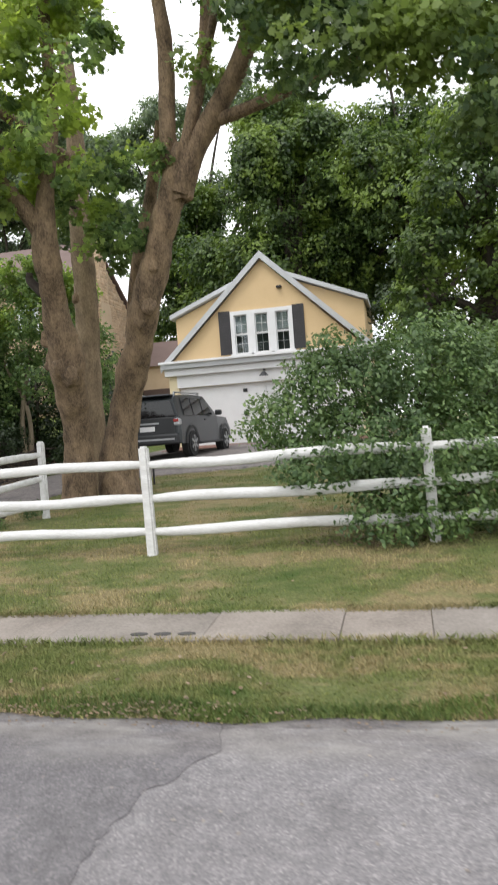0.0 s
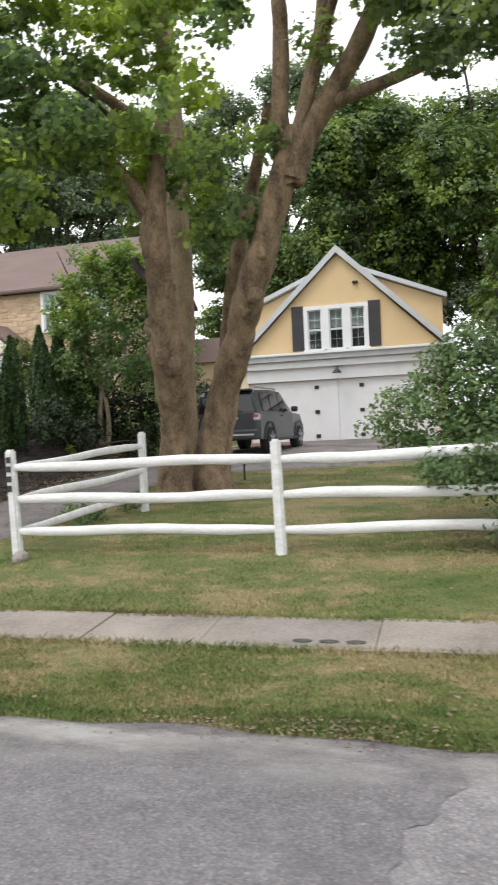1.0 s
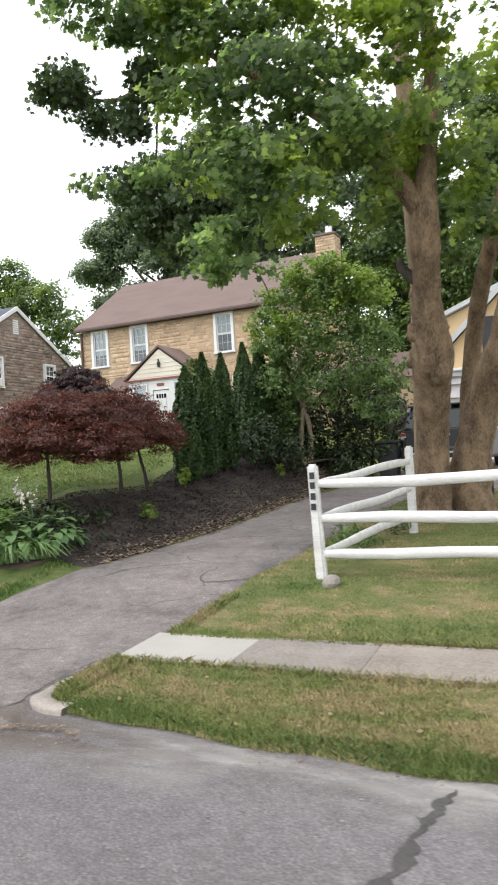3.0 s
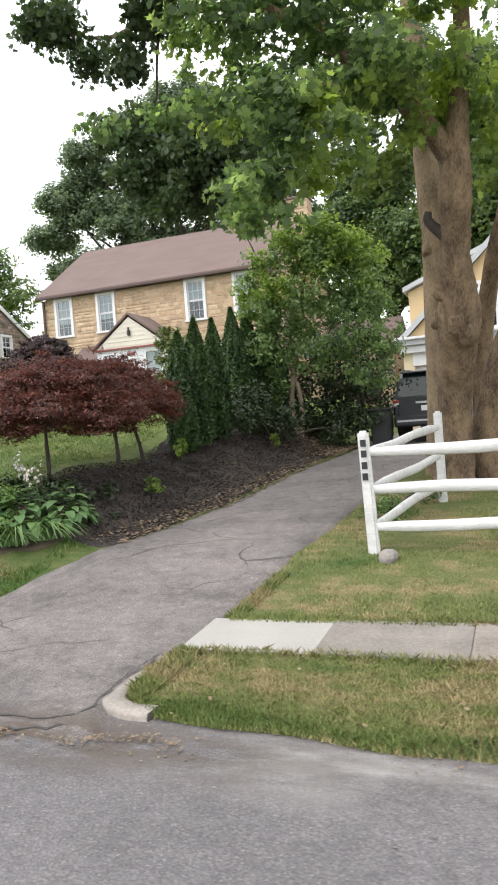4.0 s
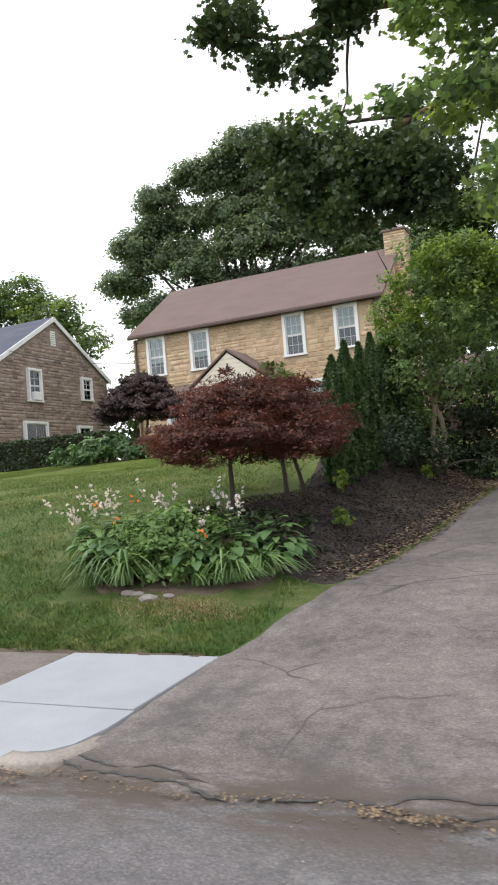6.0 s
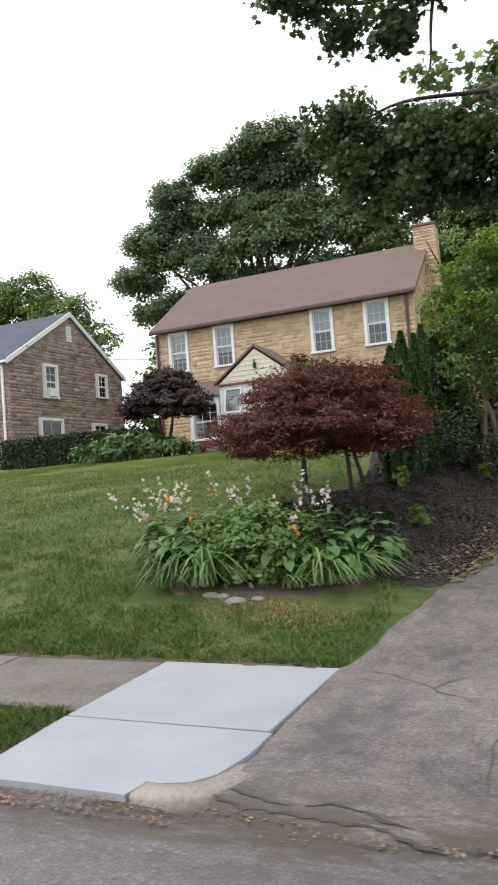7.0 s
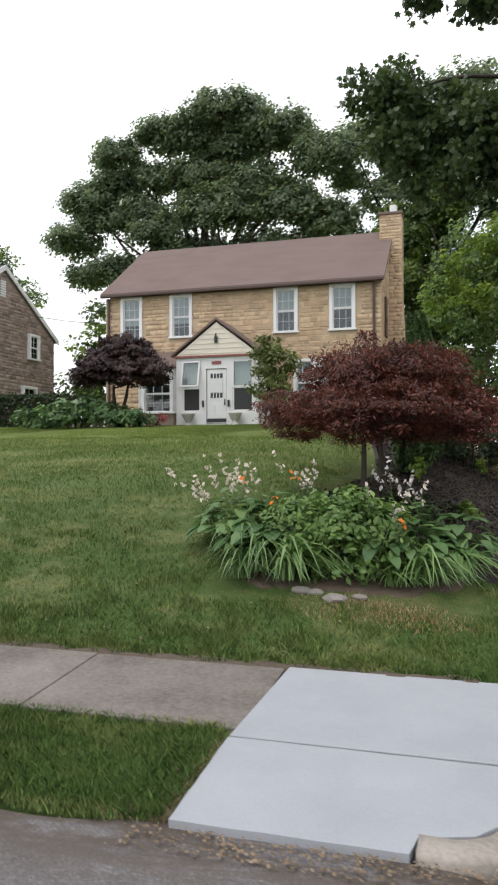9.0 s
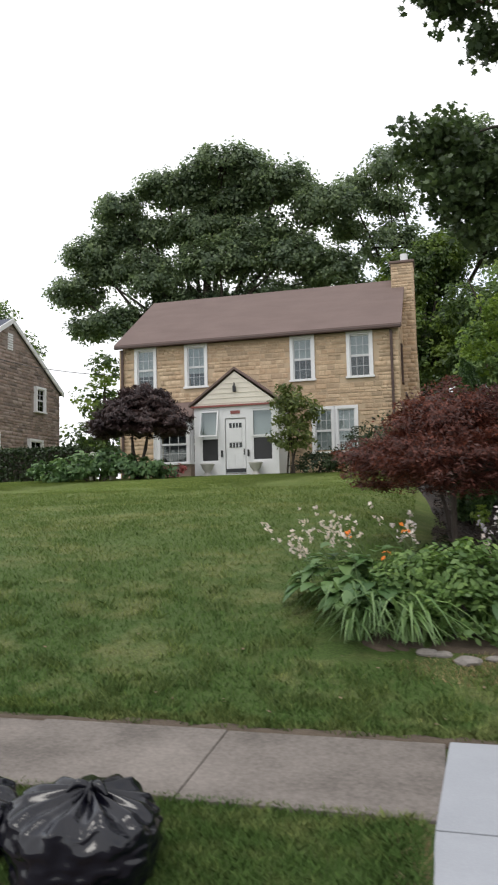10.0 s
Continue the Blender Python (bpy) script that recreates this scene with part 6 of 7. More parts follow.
broad_tree("shade_tree", "leafy tree beside the garage, pale green at its edge", 3.2, 21.5, 1.05, 10, [((1.2, 21, 4.6), (0.9, 0.9, 0.9)), ((1.6, 21, 6.2), (1.0, 1, 0.9)), ((2.4, 21, 7.6), (1.3, 1, 1.0)), ((3.6, 21, 5.6), (1.4, 1.2, 1.2)), ((3.2, 21, 9.2), (1.4, 1.1, 1.0)), ((4.6, 20.5, 7.6), (1.5, 1.2, 1.2)), ((2.4, 21.2, 3.6), (1.3, 1, 0.9)), ((4.4, 21, 10.4), (1.5, 1.2, 1.0)), ((3.4, 20.8, 2.4), (1.5, 1, 0.9))], 900, 26, 0.15, 0.42, L_WOOD)
# oak behind the stone house
oak("large old oak with an uneven domed crown behind the house", -23.5, 42, 2.4, 16, [((-32.0, 42, 14.6), (2.0, 2, 1.2)), ((-30.9, 42, 17.0), (2.0, 2, 1.3)), ((-29.0, 42, 19.5), (1.9, 2, 1.3)), ((-26.0, 42, 20.6), (2.0, 2, 1.2)), ((-22.3, 42, 21.3), (3.0, 2.4, 1.5)), ((-19.0, 42, 20.0), (2.4, 2, 1.5)), ((-16.2, 42, 18.2), (2.4, 2, 1.6)), ((-27.5, 42.5, 16.0), (2.4, 2, 1.5)), ((-24, 42.5, 18.0), (2.8, 2, 1.5)), ((-20.3, 42.5, 17.2), (2.6, 2, 1.5)), ((-29, 42, 12.6), (2.2, 2, 1.2)), ((-24.6, 42.8, 13.4), (3.2, 2, 1.5)), ((-20.0, 42.8, 13.2), (3, 2, 1.5)), ((-16.2, 42.5, 14.6), (2.4, 2, 1.5)), ((-31.2, 42, 12.4), (1.6, 1.5, 0.9)), ((-29.8, 42.3, 18.0), (1.7, 1.5, 1.2)), ((-27.0, 42.5, 18.2), (2.0, 1.6, 1.3)), ((-30.4, 42.3, 15.7), (1.8, 1.5, 1.2)), ((-24.6, 42.5, 20.2), (2.0, 1.6, 1.2)), ((-21.6, 42.5, 19.4), (2.4, 1.6, 1.4)), ((-22.4, 41.2, 15.4), (3.0, 1.6, 1.9)), ((-18.4, 41.4, 15.4), (2.4, 1.6, 1.7)), ((-26.4, 41.4, 14.6), (1.8, 1.4, 1.2))], 104, 56, 5, 0.5)
oak("tall leafy tree beyond the chimney", -10.5, 44, 2.0, 17, [((-15.0, 44, 19.6), (1.8, 1.6, 1.4)), ((-12.8, 44, 18.8), (1.7, 1.6, 1.0)), ((-15.2, 44, 17.6), (1.5, 1.4, 0.9)), ((-12.4, 44, 20.8), (2.4, 2, 1.5)), ((-8.6, 44, 21.8), (2.6, 2, 1.8)), ((-5.2, 44, 20), (2.6, 2, 1.8)), ((-12.8, 44, 16.2), (2.4, 2, 2)), ((-8.6, 44, 15.4), (3, 2, 2)), ((-5, 44, 15), (2.6, 2, 2)), ((-13.8, 44, 13), (2.2, 2, 1.6)), ((-9.5, 44, 11.6), (3.2, 2, 1.6))], 66, 54, 6, 0.45)
broad_tree("far_tree", "green tree behind the neighbouring house", -48, 52, 2, 17, [((-54, 52, 18.5), (3.4, 2.5, 2.4)), ((-49.5, 52, 18.6), (3.2, 2.5, 2.2)), ((-46, 52, 16.6), (3, 2.5, 2)), ((-43.2, 52, 14), (2.2, 2, 1.6)), ((-51, 52, 14), (4, 3, 3)), ((-58, 52, 17), (4, 3, 3)), ((-44.5, 52, 11.5), (2.2, 2, 1.4))], 1300, 20, 0.3, 0.8, L_WOOD, DARKBARK, 0.5)
broad_tree("far_tree", "slim green tree between the two houses", -27.2, 36, 2.3, 7, [((-27.2, 36, 8.6), (0.8, 0.8, 0.9)), ((-27.6, 36, 7.0), (1.2, 1, 0.9)), ((-26.6, 36, 6.2), (1.2, 1, 0.9)), ((-28.2, 36, 5.0), (1.5, 1, 1.0)), ((-26.4, 36, 4.4), (1.6, 1, 1.0)), ((-28.8, 36.4, 3.6), (1.5, 1, 1.0))], 240, 18, 0.24, 0.5, L_WOOD, DARKBARK, 0.15)

# lilac and vine
lil = thing("lilac_tree", "tall lilac shrub with pale twin stems and a bright vine", "shrub", (-8.9, 17.7, gz(-8.9, 17.7)))
zl = gz(-8.9, 17.7)
tubes("stem", [([(-8.95, 17.7, zl - 0.05), (-8.98, 17.7, zl + 0.8), (-8.85, 17.7, zl + 1.6), (-8.6, 17.7, zl + 2.6), (-8.5, 17.7, zl + 3.6)], [0.085, 0.07, 0.06, 0.045, 0.02])], PALEBARK, lil, "", 10, 4, 0.15)
tubes("stem", [([(-8.82, 17.75, zl - 0.05), (-8.75, 17.7, zl + 0.8), (-8.9, 17.7, zl + 1.5), (-9.3, 17.6, zl + 2.4), (-9.5, 17.6, zl + 3.4)], [0.075, 0.06, 0.05, 0.035, 0.015])], PALEBARK, lil, "", 10, 4, 0.15)
tubes("twig", [([(-8.8, 17.7, zl + 1.3), (-8.2, 17.5, zl + 1.9), (-7.7, 17.4, zl + 2.6)], [0.035, 0.028, 0.01]), ([(-8.9, 17.7, zl + 1.0), (-9.5, 17.4, zl + 1.3), (-9.9, 17.2, zl + 1.4)], [0.02, 0.015, 0.006]), ([(-9.2, 17.6, zl + 3), (-9.5, 17.5, zl + 4.2), (-9.8, 17.4, zl + 5.0)], [0.03, 0.025, 0.008]), ([(-8.6, 17.6, zl + 3), (-8.3, 17.5, zl + 4), (-8.2, 17.4, zl + 4.7)], [0.03, 0.02, 0.006])], DARKBARK, lil, "", 6, 4)
p, d = crown_points([((-8.9, 17.5, 4.4), (1.0, 0.9, 0.8)), ((-8.1, 17.5, 4.7), (1.0, 0.9, 0.8)), ((-7.4, 17.6, 4.0), (0.9, 0.8, 0.9)), ((-9.2, 17.5, 3.5), (0.8, 0.8, 0.6)), ((-8.3, 17.7, 3.4), (1.0, 0.8, 0.7)), ((-7.1, 17.8, 3.0), (0.7, 0.7, 0.8)), ((-8.6, 17.5, 5.4), (0.8, 0.7, 0.5)), ((-9.3, 17.3, 2.4), (0.4, 0.3, 0.4)), ((-8.0, 17.3, 5.5), (0.9, 0.7, 0.5)), ((-7.0, 17.5, 4.7), (0.7, 0.7, 0.7)), ((-6.75, 17.8, 3.6), (0.5, 0.6, 0.8)), ((-9.5, 17.4, 4.5), (0.6, 0.6, 0.8)), ((-9.6, 17.4, 3.5), (0.5, 0.5, 0.5)), ((-9.7, 17.3, 5.4), (0.2, 0.2, 0.5)), ((-9.1, 17.3, 6.1), (0.22, 0.2, 0.45)), ((-8.0, 17.3, 6.2), (0.3, 0.25, 0.4))], 560, 24, 0.25, 0.4, 0.8)
leaves("foliage", p, rng.uniform(0.08, 0.14, len(p)), OVAL_LEAF, L_LILAC, lil, "", 0.35, d)
p, d = crown_points([((-8.6, 17.3, 5.7), (0.75, 0.5, 0.35)), ((-7.9, 17.3, 5.2), (0.7, 0.5, 0.35)), ((-9.4, 17.2, 5.3), (0.35, 0.3, 0.5)), ((-7.2, 17.3, 4.6), (0.5, 0.4, 0.3)), ((-8.2, 17.1, 5.9), (0.8, 0.5, 0.4)), ((-7.5, 17.2, 5.7), (0.6, 0.5, 0.4)), ((-8.9, 17.0, 4.7), (0.5, 0.4, 0.4)), ((-9.7, 17.2, 4.6), (0.3, 0.3, 0.6)), ((-6.9, 17.3, 5.3), (0.5, 0.4, 0.4))], 300, 22, 0.2, 0.3, 0.8)
leaves("vine", p, rng.uniform(0.08, 0.14, len(p)), OVAL_LEAF, L_VINE, lil, "bright yellow-green vine leaves", 0.5)
# dark shrubs closing the bank
p, d = crown_points([((-7.6, 18.6, 1.9), (0.9, 0.7, 0.9)), ((-7.9, 18.9, 3.0), (1.0, 0.7, 0.9)), ((-8.8, 19.2, 2.2), (1.2, 0.7, 1.0)), ((-10.0, 19.5, 2.6), (1.2, 0.7, 1.0)), ((-11.2, 20, 2.9), (1.3, 0.8, 1.0)), ((-9.6, 20, 3.8), (1.3, 0.7, 0.8)), ((-7.5, 20.5, 2.2), (0.9, 0.6, 1.1)), ((-8.3, 20.8, 3.6), (1.0, 0.6, 0.9))], 520, 22, 0.36, 0.35, 0.8)
sh = thing("evergreen_shrubs", "dense dark evergreen shrubs closing the bank", "shrub", (-9.3, 19.3, gz(-9.3, 19.3)))
leaves("foliage", p, rng.uniform(0.09, 0.15, len(p)), OVAL_LEAF, L_HEDGE, sh, "", 0.3, d)
tubes("undergrowth", [([(x, 19.2, gz(x, 19.2) - 0.1), (x + 0.1, 19.2, gz(x, 19.2) + 1.2), (x - 0.1, 19.3, gz(x, 19.2) + 2)], [0.05, 0.04, 0.02]) for x in (-7.7, -8.6, -9.4, -10.3, -11.1)], DARKBARK, sh)


def arborvitae(x, y, h, r, seed):
    z = gz(x, y)
    a = thing("arborvitae", "slender dark green arborvitae in the hedge row", "tree", (x, y, z), "row of arborvitae")
    tubes("trunk", [([(x, y, z - 0.1), (x, y, z + h * 0.5), (x, y, z + h * 0.9)], [0.06, 0.04, 0.01])], DARKBARK, a, "", 6, 2)
    g = np.random.default_rng(seed)
    n = 9000
    f = g.random(n) ** 0.85
    prof = np.interp(f, [0, 0.08, 0.3, 0.6, 0.85, 1.0], [0.72, 0.9, 0.95, 0.78, 0.42, 0.03])
    ang = g.random(n) * 2 * np.pi
    lob = 1 + 0.16 * np.sin(ang * 5 + f * 9 + seed) + 0.14 * np.sin(ang * 9 - f * 14)
    rad = r * prof * lob * (0.6 + 0.45 * g.random(n) ** 0.5)
    c = np.stack([x + rad * np.cos(ang), y + rad * np.sin(ang), z + 0.08 + h * f], -1)
    out = np.stack([np.cos(ang), np.sin(ang), 0.25 + 0 * ang], -1)
    leaves("foliage", c, g.uniform(0.05, 0.1, n), SLIM * np.array((2.2, 1.3, 1)), L_ARB, a, "", 0.05, out * 1.6)


ARB = [(-10.02, 13.85, 2.3, 0.3), (-9.95, 14.5, 2.55, 0.29), (-9.85, 15.2, 2.5, 0.28), (-9.95, 16.6, 2.55, 0.29), (-9.85, 17.3, 2.5, 0.28), (-9.7, 17.9, 2.25, 0.3), (-9.6, 18.5, 2.0, 0.33), (-10.3, 18.9, 1.9, 0.36)]
for i, (x, y, h, r) in enumerate(ARB):
    arborvitae(x, y, h, r, 20 + i)


def weeping_maple(x, y, z, h, masses, sprigs, lmat, label, lean=0.0, tr=0.035, group="", stems=1, per=64, size=0.05):
    t = thing("japanese_maple", label, "tree", (x, y, z), group)
    for k in range(stems):
        dx = (k - (stems - 1) / 2) * 0.5
        tubes("trunk", [([(x + 0.15 * dx, y, z - 0.1), (x + lean * 0.4 + dx * 0.4, y + 0.02, z + h * 0.35), (x + lean * 0.7 + dx * 0.8, y, z + h * 0.6), (x + lean + dx, y, z + h * 0.9)], [tr * 1.3, tr, tr * 0.9, tr * 0.5])], DARKBARK, t, "", 10, 5, 0.2)
    lines = [([(x + lean * 0.95, y, z + h * 0.86), ((x + lean + c[0]) / 2, (y + c[1]) / 2, c[2]), c], [tr * 0.6, tr * 0.4, 0.006]) for c, r in masses]
    for ln in lines:
        tubes("branch", [ln], DARKBARK, t, "", 6, 4)
    p, d = crown_points(masses, sprigs, per, 0.19, 0.35, 0.4)
    leaves("crown", p, rng.uniform(size * 0.6, size * 1.4, len(p)), SLIM * np.array((1.5, 1.2, 1)), lmat, t, "", 0.55, d * np.array((1, 1, -0.4)))
    return t


def dome(cx, cy, top, rx, ry, h, seed):
    g = np.random.default_rng(seed)
    out = [((cx, cy, top - h * 0.26), (rx * 0.5, ry * 0.5, h * 0.26))]
    for ring, (f, k) in enumerate(((0.5, 6), (0.82, 10))):
        for i in range(k):
            a = 2 * math.pi * (i + g.random() * 0.6) / k
            z = top - h * (0.4 if ring == 0 else 0.76) + g.uniform(-0.06, 0.06) * h
            out.append(((cx + rx * f * math.cos(a), cy + ry * f * math.sin(a), z), (rx * 0.36, ry * 0.36, h * 0.26)))
    return out


zA = gz(-10.35, 9.9)
weeping_maple(-10.35, 9.9, zA, 1.0, dome(-10.15, 9.95, 2.95, 1.2, 1.0, 1.2, 1), 760, L_RED, "small weeping red-leaved maple on a thin dark trunk", 0.02, 0.035, "red maples above the driveway")
weeping_maple(-10.3, 11.8, gz(-10.3, 11.8), 1.1, dome(-10.3, 11.7, 3.15, 1.05, 0.9, 1.25, 2), 360, L_RED, "small weeping red-leaved maple in the mulch", -0.05, 0.035, "red maples above the driveway")
weeping_maple(-10.33, 12.75, gz(-10.33, 12.75), 1.0, dome(-10.4, 12.7, 2.95, 0.8, 0.7, 1.1, 3), 240, L_RED, "small crooked red-leaved maple beside the arborvitae", -0.2, 0.035, "red maples above the driveway")
weeping_maple(-19.5, 22.4, gz(-19.5, 22.4), 1.5, dome(-19.4, 22.4, 5.35, 1.4, 1.2, 1.65, 4), 1300, L_PURPLE, "dark purple-leaved maple before the bay window", 0.1, 0.06, "", 2, 34, 0.1)


# ---------------- shrubs and beds ----------------
def shrub(name, label, masses, sprigs, per, size, sprig_r, lmat, at, shape=OVAL_LEAF, up=0.35, stems=4):
    x, y = at
    z = gz(x, y)
    s = thing(name, label, "shrub", (x, y, z))
    lines = []
    for i in range(stems):
        c = masses[i % len(masses)][0]
        lines.append(([(x + 0.08 * i - 0.15, y + 0.05 * (i % 3), z - 0.08), ((x + c[0]) / 2, (y + c[1]) / 2, (z + c[2]) / 2 + 0.1), c], [0.035, 0.025, 0.008]))
    for ln in lines:
        tubes("stem", [ln], DARKBARK, s, "", 6, 4)
    p, d = crown_points(masses, sprigs, per, sprig_r, 0.45, 0.75)
    leaves("foliage", p, rng.uniform(size * 0.7, size * 1.3, len(p)), shape, lmat, s, "", up, d)
    return s


shrub("burning_bush", "big loose green bush growing through the fence", [((-0.7, 9.6, 1.75), (0.75, 0.6, 0.45)), ((0.0, 9.6, 2.15), (0.9, 0.7, 0.55)), ((0.9, 9.6, 2.35), (0.9, 0.7, 0.55)), ((1.7, 9.6, 2.0), (0.9, 0.7, 0.7)), ((0.3, 9.3, 1.5), (0.9, 0.6, 0.5)), ((1.3, 9.4, 1.4), (1.0, 0.6, 0.6)), ((-0.3, 9.0, 1.2), (0.6, 0.45, 0.3)), ((0.5, 8.9, 0.95), (0.65, 0.45, 0.4)), ((1.4, 9.0, 0.8), (0.9, 0.5, 0.45)), ((0.4, 8.2, 0.62), (0.5, 0.25, 0.25)), ((-0.35, 8.25, 1.15), (0.4, 0.22, 0.25)), ((0.15, 8.2, 1.35), (0.45, 0.2, 0.2)), ((1.1, 8.3, 1.25), (0.6, 0.22, 0.35)), ((0.9, 8.2, 0.75), (0.6, 0.25, 0.3)), ((1.8, 8.3, 0.9), (0.5, 0.22, 0.4)), ((2.4, 9.3, 1.3), (1.0, 0.6, 0.9)), ((-0.1, 9.5, 2.55), (0.35, 0.3, 0.3))], 1900, 22, 0.066, 0.2, L_BUSH, (0.6, 9.3), OVAL_LEAF, 0.35, 9)
shrub("understory_shrub", "dark leafy undergrowth beside the garage", [((1.0, 26.0, 2.2), (1.2, 0.9, 1.2)), ((2.6, 26.3, 2.4), (1.4, 1.0, 1.3)), ((4.4, 26.0, 2.4), (1.5, 1.0, 1.3)), ((6.2, 25.5, 2.6), (1.5, 1.0, 1.5)), ((1.6, 27.0, 4.2), (1.2, 0.9, 1.1)), ((3.6, 27.0, 4.4), (1.5, 0.9, 1.2)), ((0.5, 28.0, 5.6), (0.9, 0.8, 1.0)), ((5.6, 27.0, 4.6), (1.4, 0.9, 1.2))], 620, 22, 0.14, 0.36, L_HEDGE, (2.5, 26.2), OVAL_LEAF, 0.35, 8)
cable = thing("utility_cable", "thin dark cable strung between the houses", "cable", (-21.6, 27.0, 6.5))
tubes("wire", [([(-21.62, 27.0, 6.5), (-24.0, 27.0, 6.78), (-26.5, 27.0, 7.3), (-29.1, 27.0, 8.1)], [0.014, 0.014, 0.014, 0.014])], BLACK, cable, "", 5, 4)
shrub("rhododendron", "olive-green rhododendron beside the porch", [((-15.0, 23.5, 4.5), (0.55, 0.5, 0.6)), ((-14.5, 23.5, 4.3), (0.5, 0.5, 0.55)), ((-14.8, 23.5, 3.6), (0.65, 0.5, 0.5)), ((-14.9, 23.4, 5.0), (0.35, 0.3, 0.25))], 130, 22, 0.14, 0.22, L_RHODO, (-14.9, 23.6), SLIM * np.array((1.8, 1.2, 1)))
shrub("round_shrub", "low dark green shrub under the front window", [((-14.2, 23.9, 2.75), (0.75, 0.5, 0.4)), ((-13.5, 24.0, 2.8), (0.6, 0.5, 0.45))], 110, 22, 0.09, 0.2, L_HEDGE, (-14, 24))
shrub("round_shrub", "clipped rounded evergreen at the house corner", [((-12.6, 24.3, 3.5), (0.75, 0.6, 0.5)), ((-12.6, 24.3, 2.9), (0.7, 0.6, 0.5))], 120, 22, 0.09, 0.18, L_HEDGE, (-12.6, 24.3))
shrub("hydrangea_bed", "wide bed of broad green leaves before the house", [((-22.0, 21.8, 2.65), (0.8, 0.6, 0.3)), ((-21.0, 21.8, 2.85), (0.8, 0.6, 0.4)), ((-20.2, 21.8, 2.95), (0.7, 0.6, 0.4)), ((-19.3, 21.9, 2.75), (0.7, 0.6, 0.3)), ((-18.6, 22, 2.7), (0.5, 0.5, 0.25))], 190, 20, 0.17, 0.25, L_HOSTA, (-20.6, 21.9), OVAL_LEAF, 0.5)
shrub("pink_flowers", "small pink flowering plants by the porch", [((-18.5, 23.4, 2.7), (0.3, 0.25, 0.18)), ((-18.9, 23.4, 2.65), (0.3, 0.25, 0.15))], 26, 14, 0.09, 0.12, PINK, (-18.6, 23.5), OVAL_LEAF, 0.5, 2)
hedge = thing("clipped_hedge", "long dark clipped hedge beside the neighbouring house", "hedge", (-26.2, 26, 2.4))
n = 9000
c = np.stack([rng.uniform(-28.6, -22.6, n), 0 * np.arange(n), 0 * np.arange(n)], -1)
f = rng.random(n)
c[:, 1] = np.where(f < 0.5, 24.6 + rng.normal(0, 0.06, n), rng.uniform(24.6, 25.7, n)); c[:, 2] = np.where(f < 0.5, rng.uniform(2.3, 3.65, n), 3.65 + rng.normal(0, 0.05, n))
leaves("foliage", c, rng.uniform(0.08, 0.15, n), OVAL_LEAF, L_HEDGE, hedge, "", 0.3)
bm = bmesh.new(); box(bm, -28.5, -22.7, 24.68, 25.65, 2.2, 3.58); part("core", bm, DARKBARK, hedge)
shrub("foundation_plants", "low grey-green plants along the neighbouring wall", [((-28.6, 24.3, 2.35), (0.8, 0.4, 0.25)), ((-30.2, 24.4, 2.35), (0.9, 0.4, 0.3)), ((-31.8, 24.2, 2.9), (0.8, 0.6, 0.9))], 90, 18, 0.1, 0.2, L_HEDGE, (-29.5, 24.4))
walkslab = tagged(new("garden_path"), "pale concrete garden path before the neighbouring house", "path", kind="structure"); ROOTS[walkslab] = Vector((0, 0, 0))
bm = bmesh.new(); hexa(bm, [(-29.0, 21.6, 2.2), (-26.2, 22.2, 2.2), (-26.2, 23.0, 2.2), (-29.0, 22.5, 2.2), (-29.0, 21.6, 2.42), (-26.2, 22.2, 2.44), (-26.2, 23.0, 2.47), (-29.0, 22.5, 2.45)]); part("slab", bm, CONCRETE, walkslab)
for i, (x, y) in enumerate(((-22.9, 27.2), (-22.2, 27.0))):
    ch = thing("garden_stone", "pale rounded upright stone behind the bed", "stone", (x, 23.0, 2.45), "pale stones behind the bed")
    bm = bmesh.new(); bmesh.ops.create_icosphere(bm, subdivisions=2, radius=0.2, matrix=Matrix.Translation((x + 1.6, 23.0, 3.15)) @ Matrix.Diagonal((0.8, 0.4, 1.1, 1)))
    box(bm, x + 1.5, x + 1.7, 22.96, 23.04, 2.4, 3.1)
    part("stone", bm, STONEURN, ch, smooth=True)


def strap_clump(name, label, x, y, n, length, seed, lmat=L_STRAP, width=0.02, spread=1.0, cat="plant"):
    """Arching strap leaves from one crown, each a folded ribbon."""
    z = gz(x, y) + 0.04
    t = thing(name, label, cat, (x, y, z), "flower bed plants")
    g = np.random.default_rng(seed)
    vs, fs, s = [], [], 0
    for i in range(n):
        a = g.random() * 2 * np.pi
        ln, up_, w = length * g.uniform(0.6, 1.15), g.uniform(0.5, 1.0), width * g.uniform(0.7, 1.3)
        d = np.array((np.cos(a), np.sin(a), 0)); sd = np.array((-np.sin(a), np.cos(a), 0))
        o = np.array((x, y, z)) + g.normal(0, 0.05, 3) * (1, 1, 0)
        for k in range(7):
            f = k / 6
            out_ = ln * spread * (0.12 * f + 0.62 * f * f); h = ln * up_ * (1.5 * f - 1.25 * f * f - 0.15 * f ** 3)
            c = o + d * out_ + np.array((0, 0, h))
            ww = w * (1 - f ** 2.2) * (0.6 + 0.6 * min(1, f * 4))
            vs += [c - sd * ww, c + sd * ww + np.array((0, 0, 0.004))]
        b = np.arange(6) * 2 + s
        fs.append(np.stack([b, b + 1, b + 3, b + 2], -1)); s += 14
    raw("foliage", np.array(vs), np.vstack(fs), lmat, t)
    return t


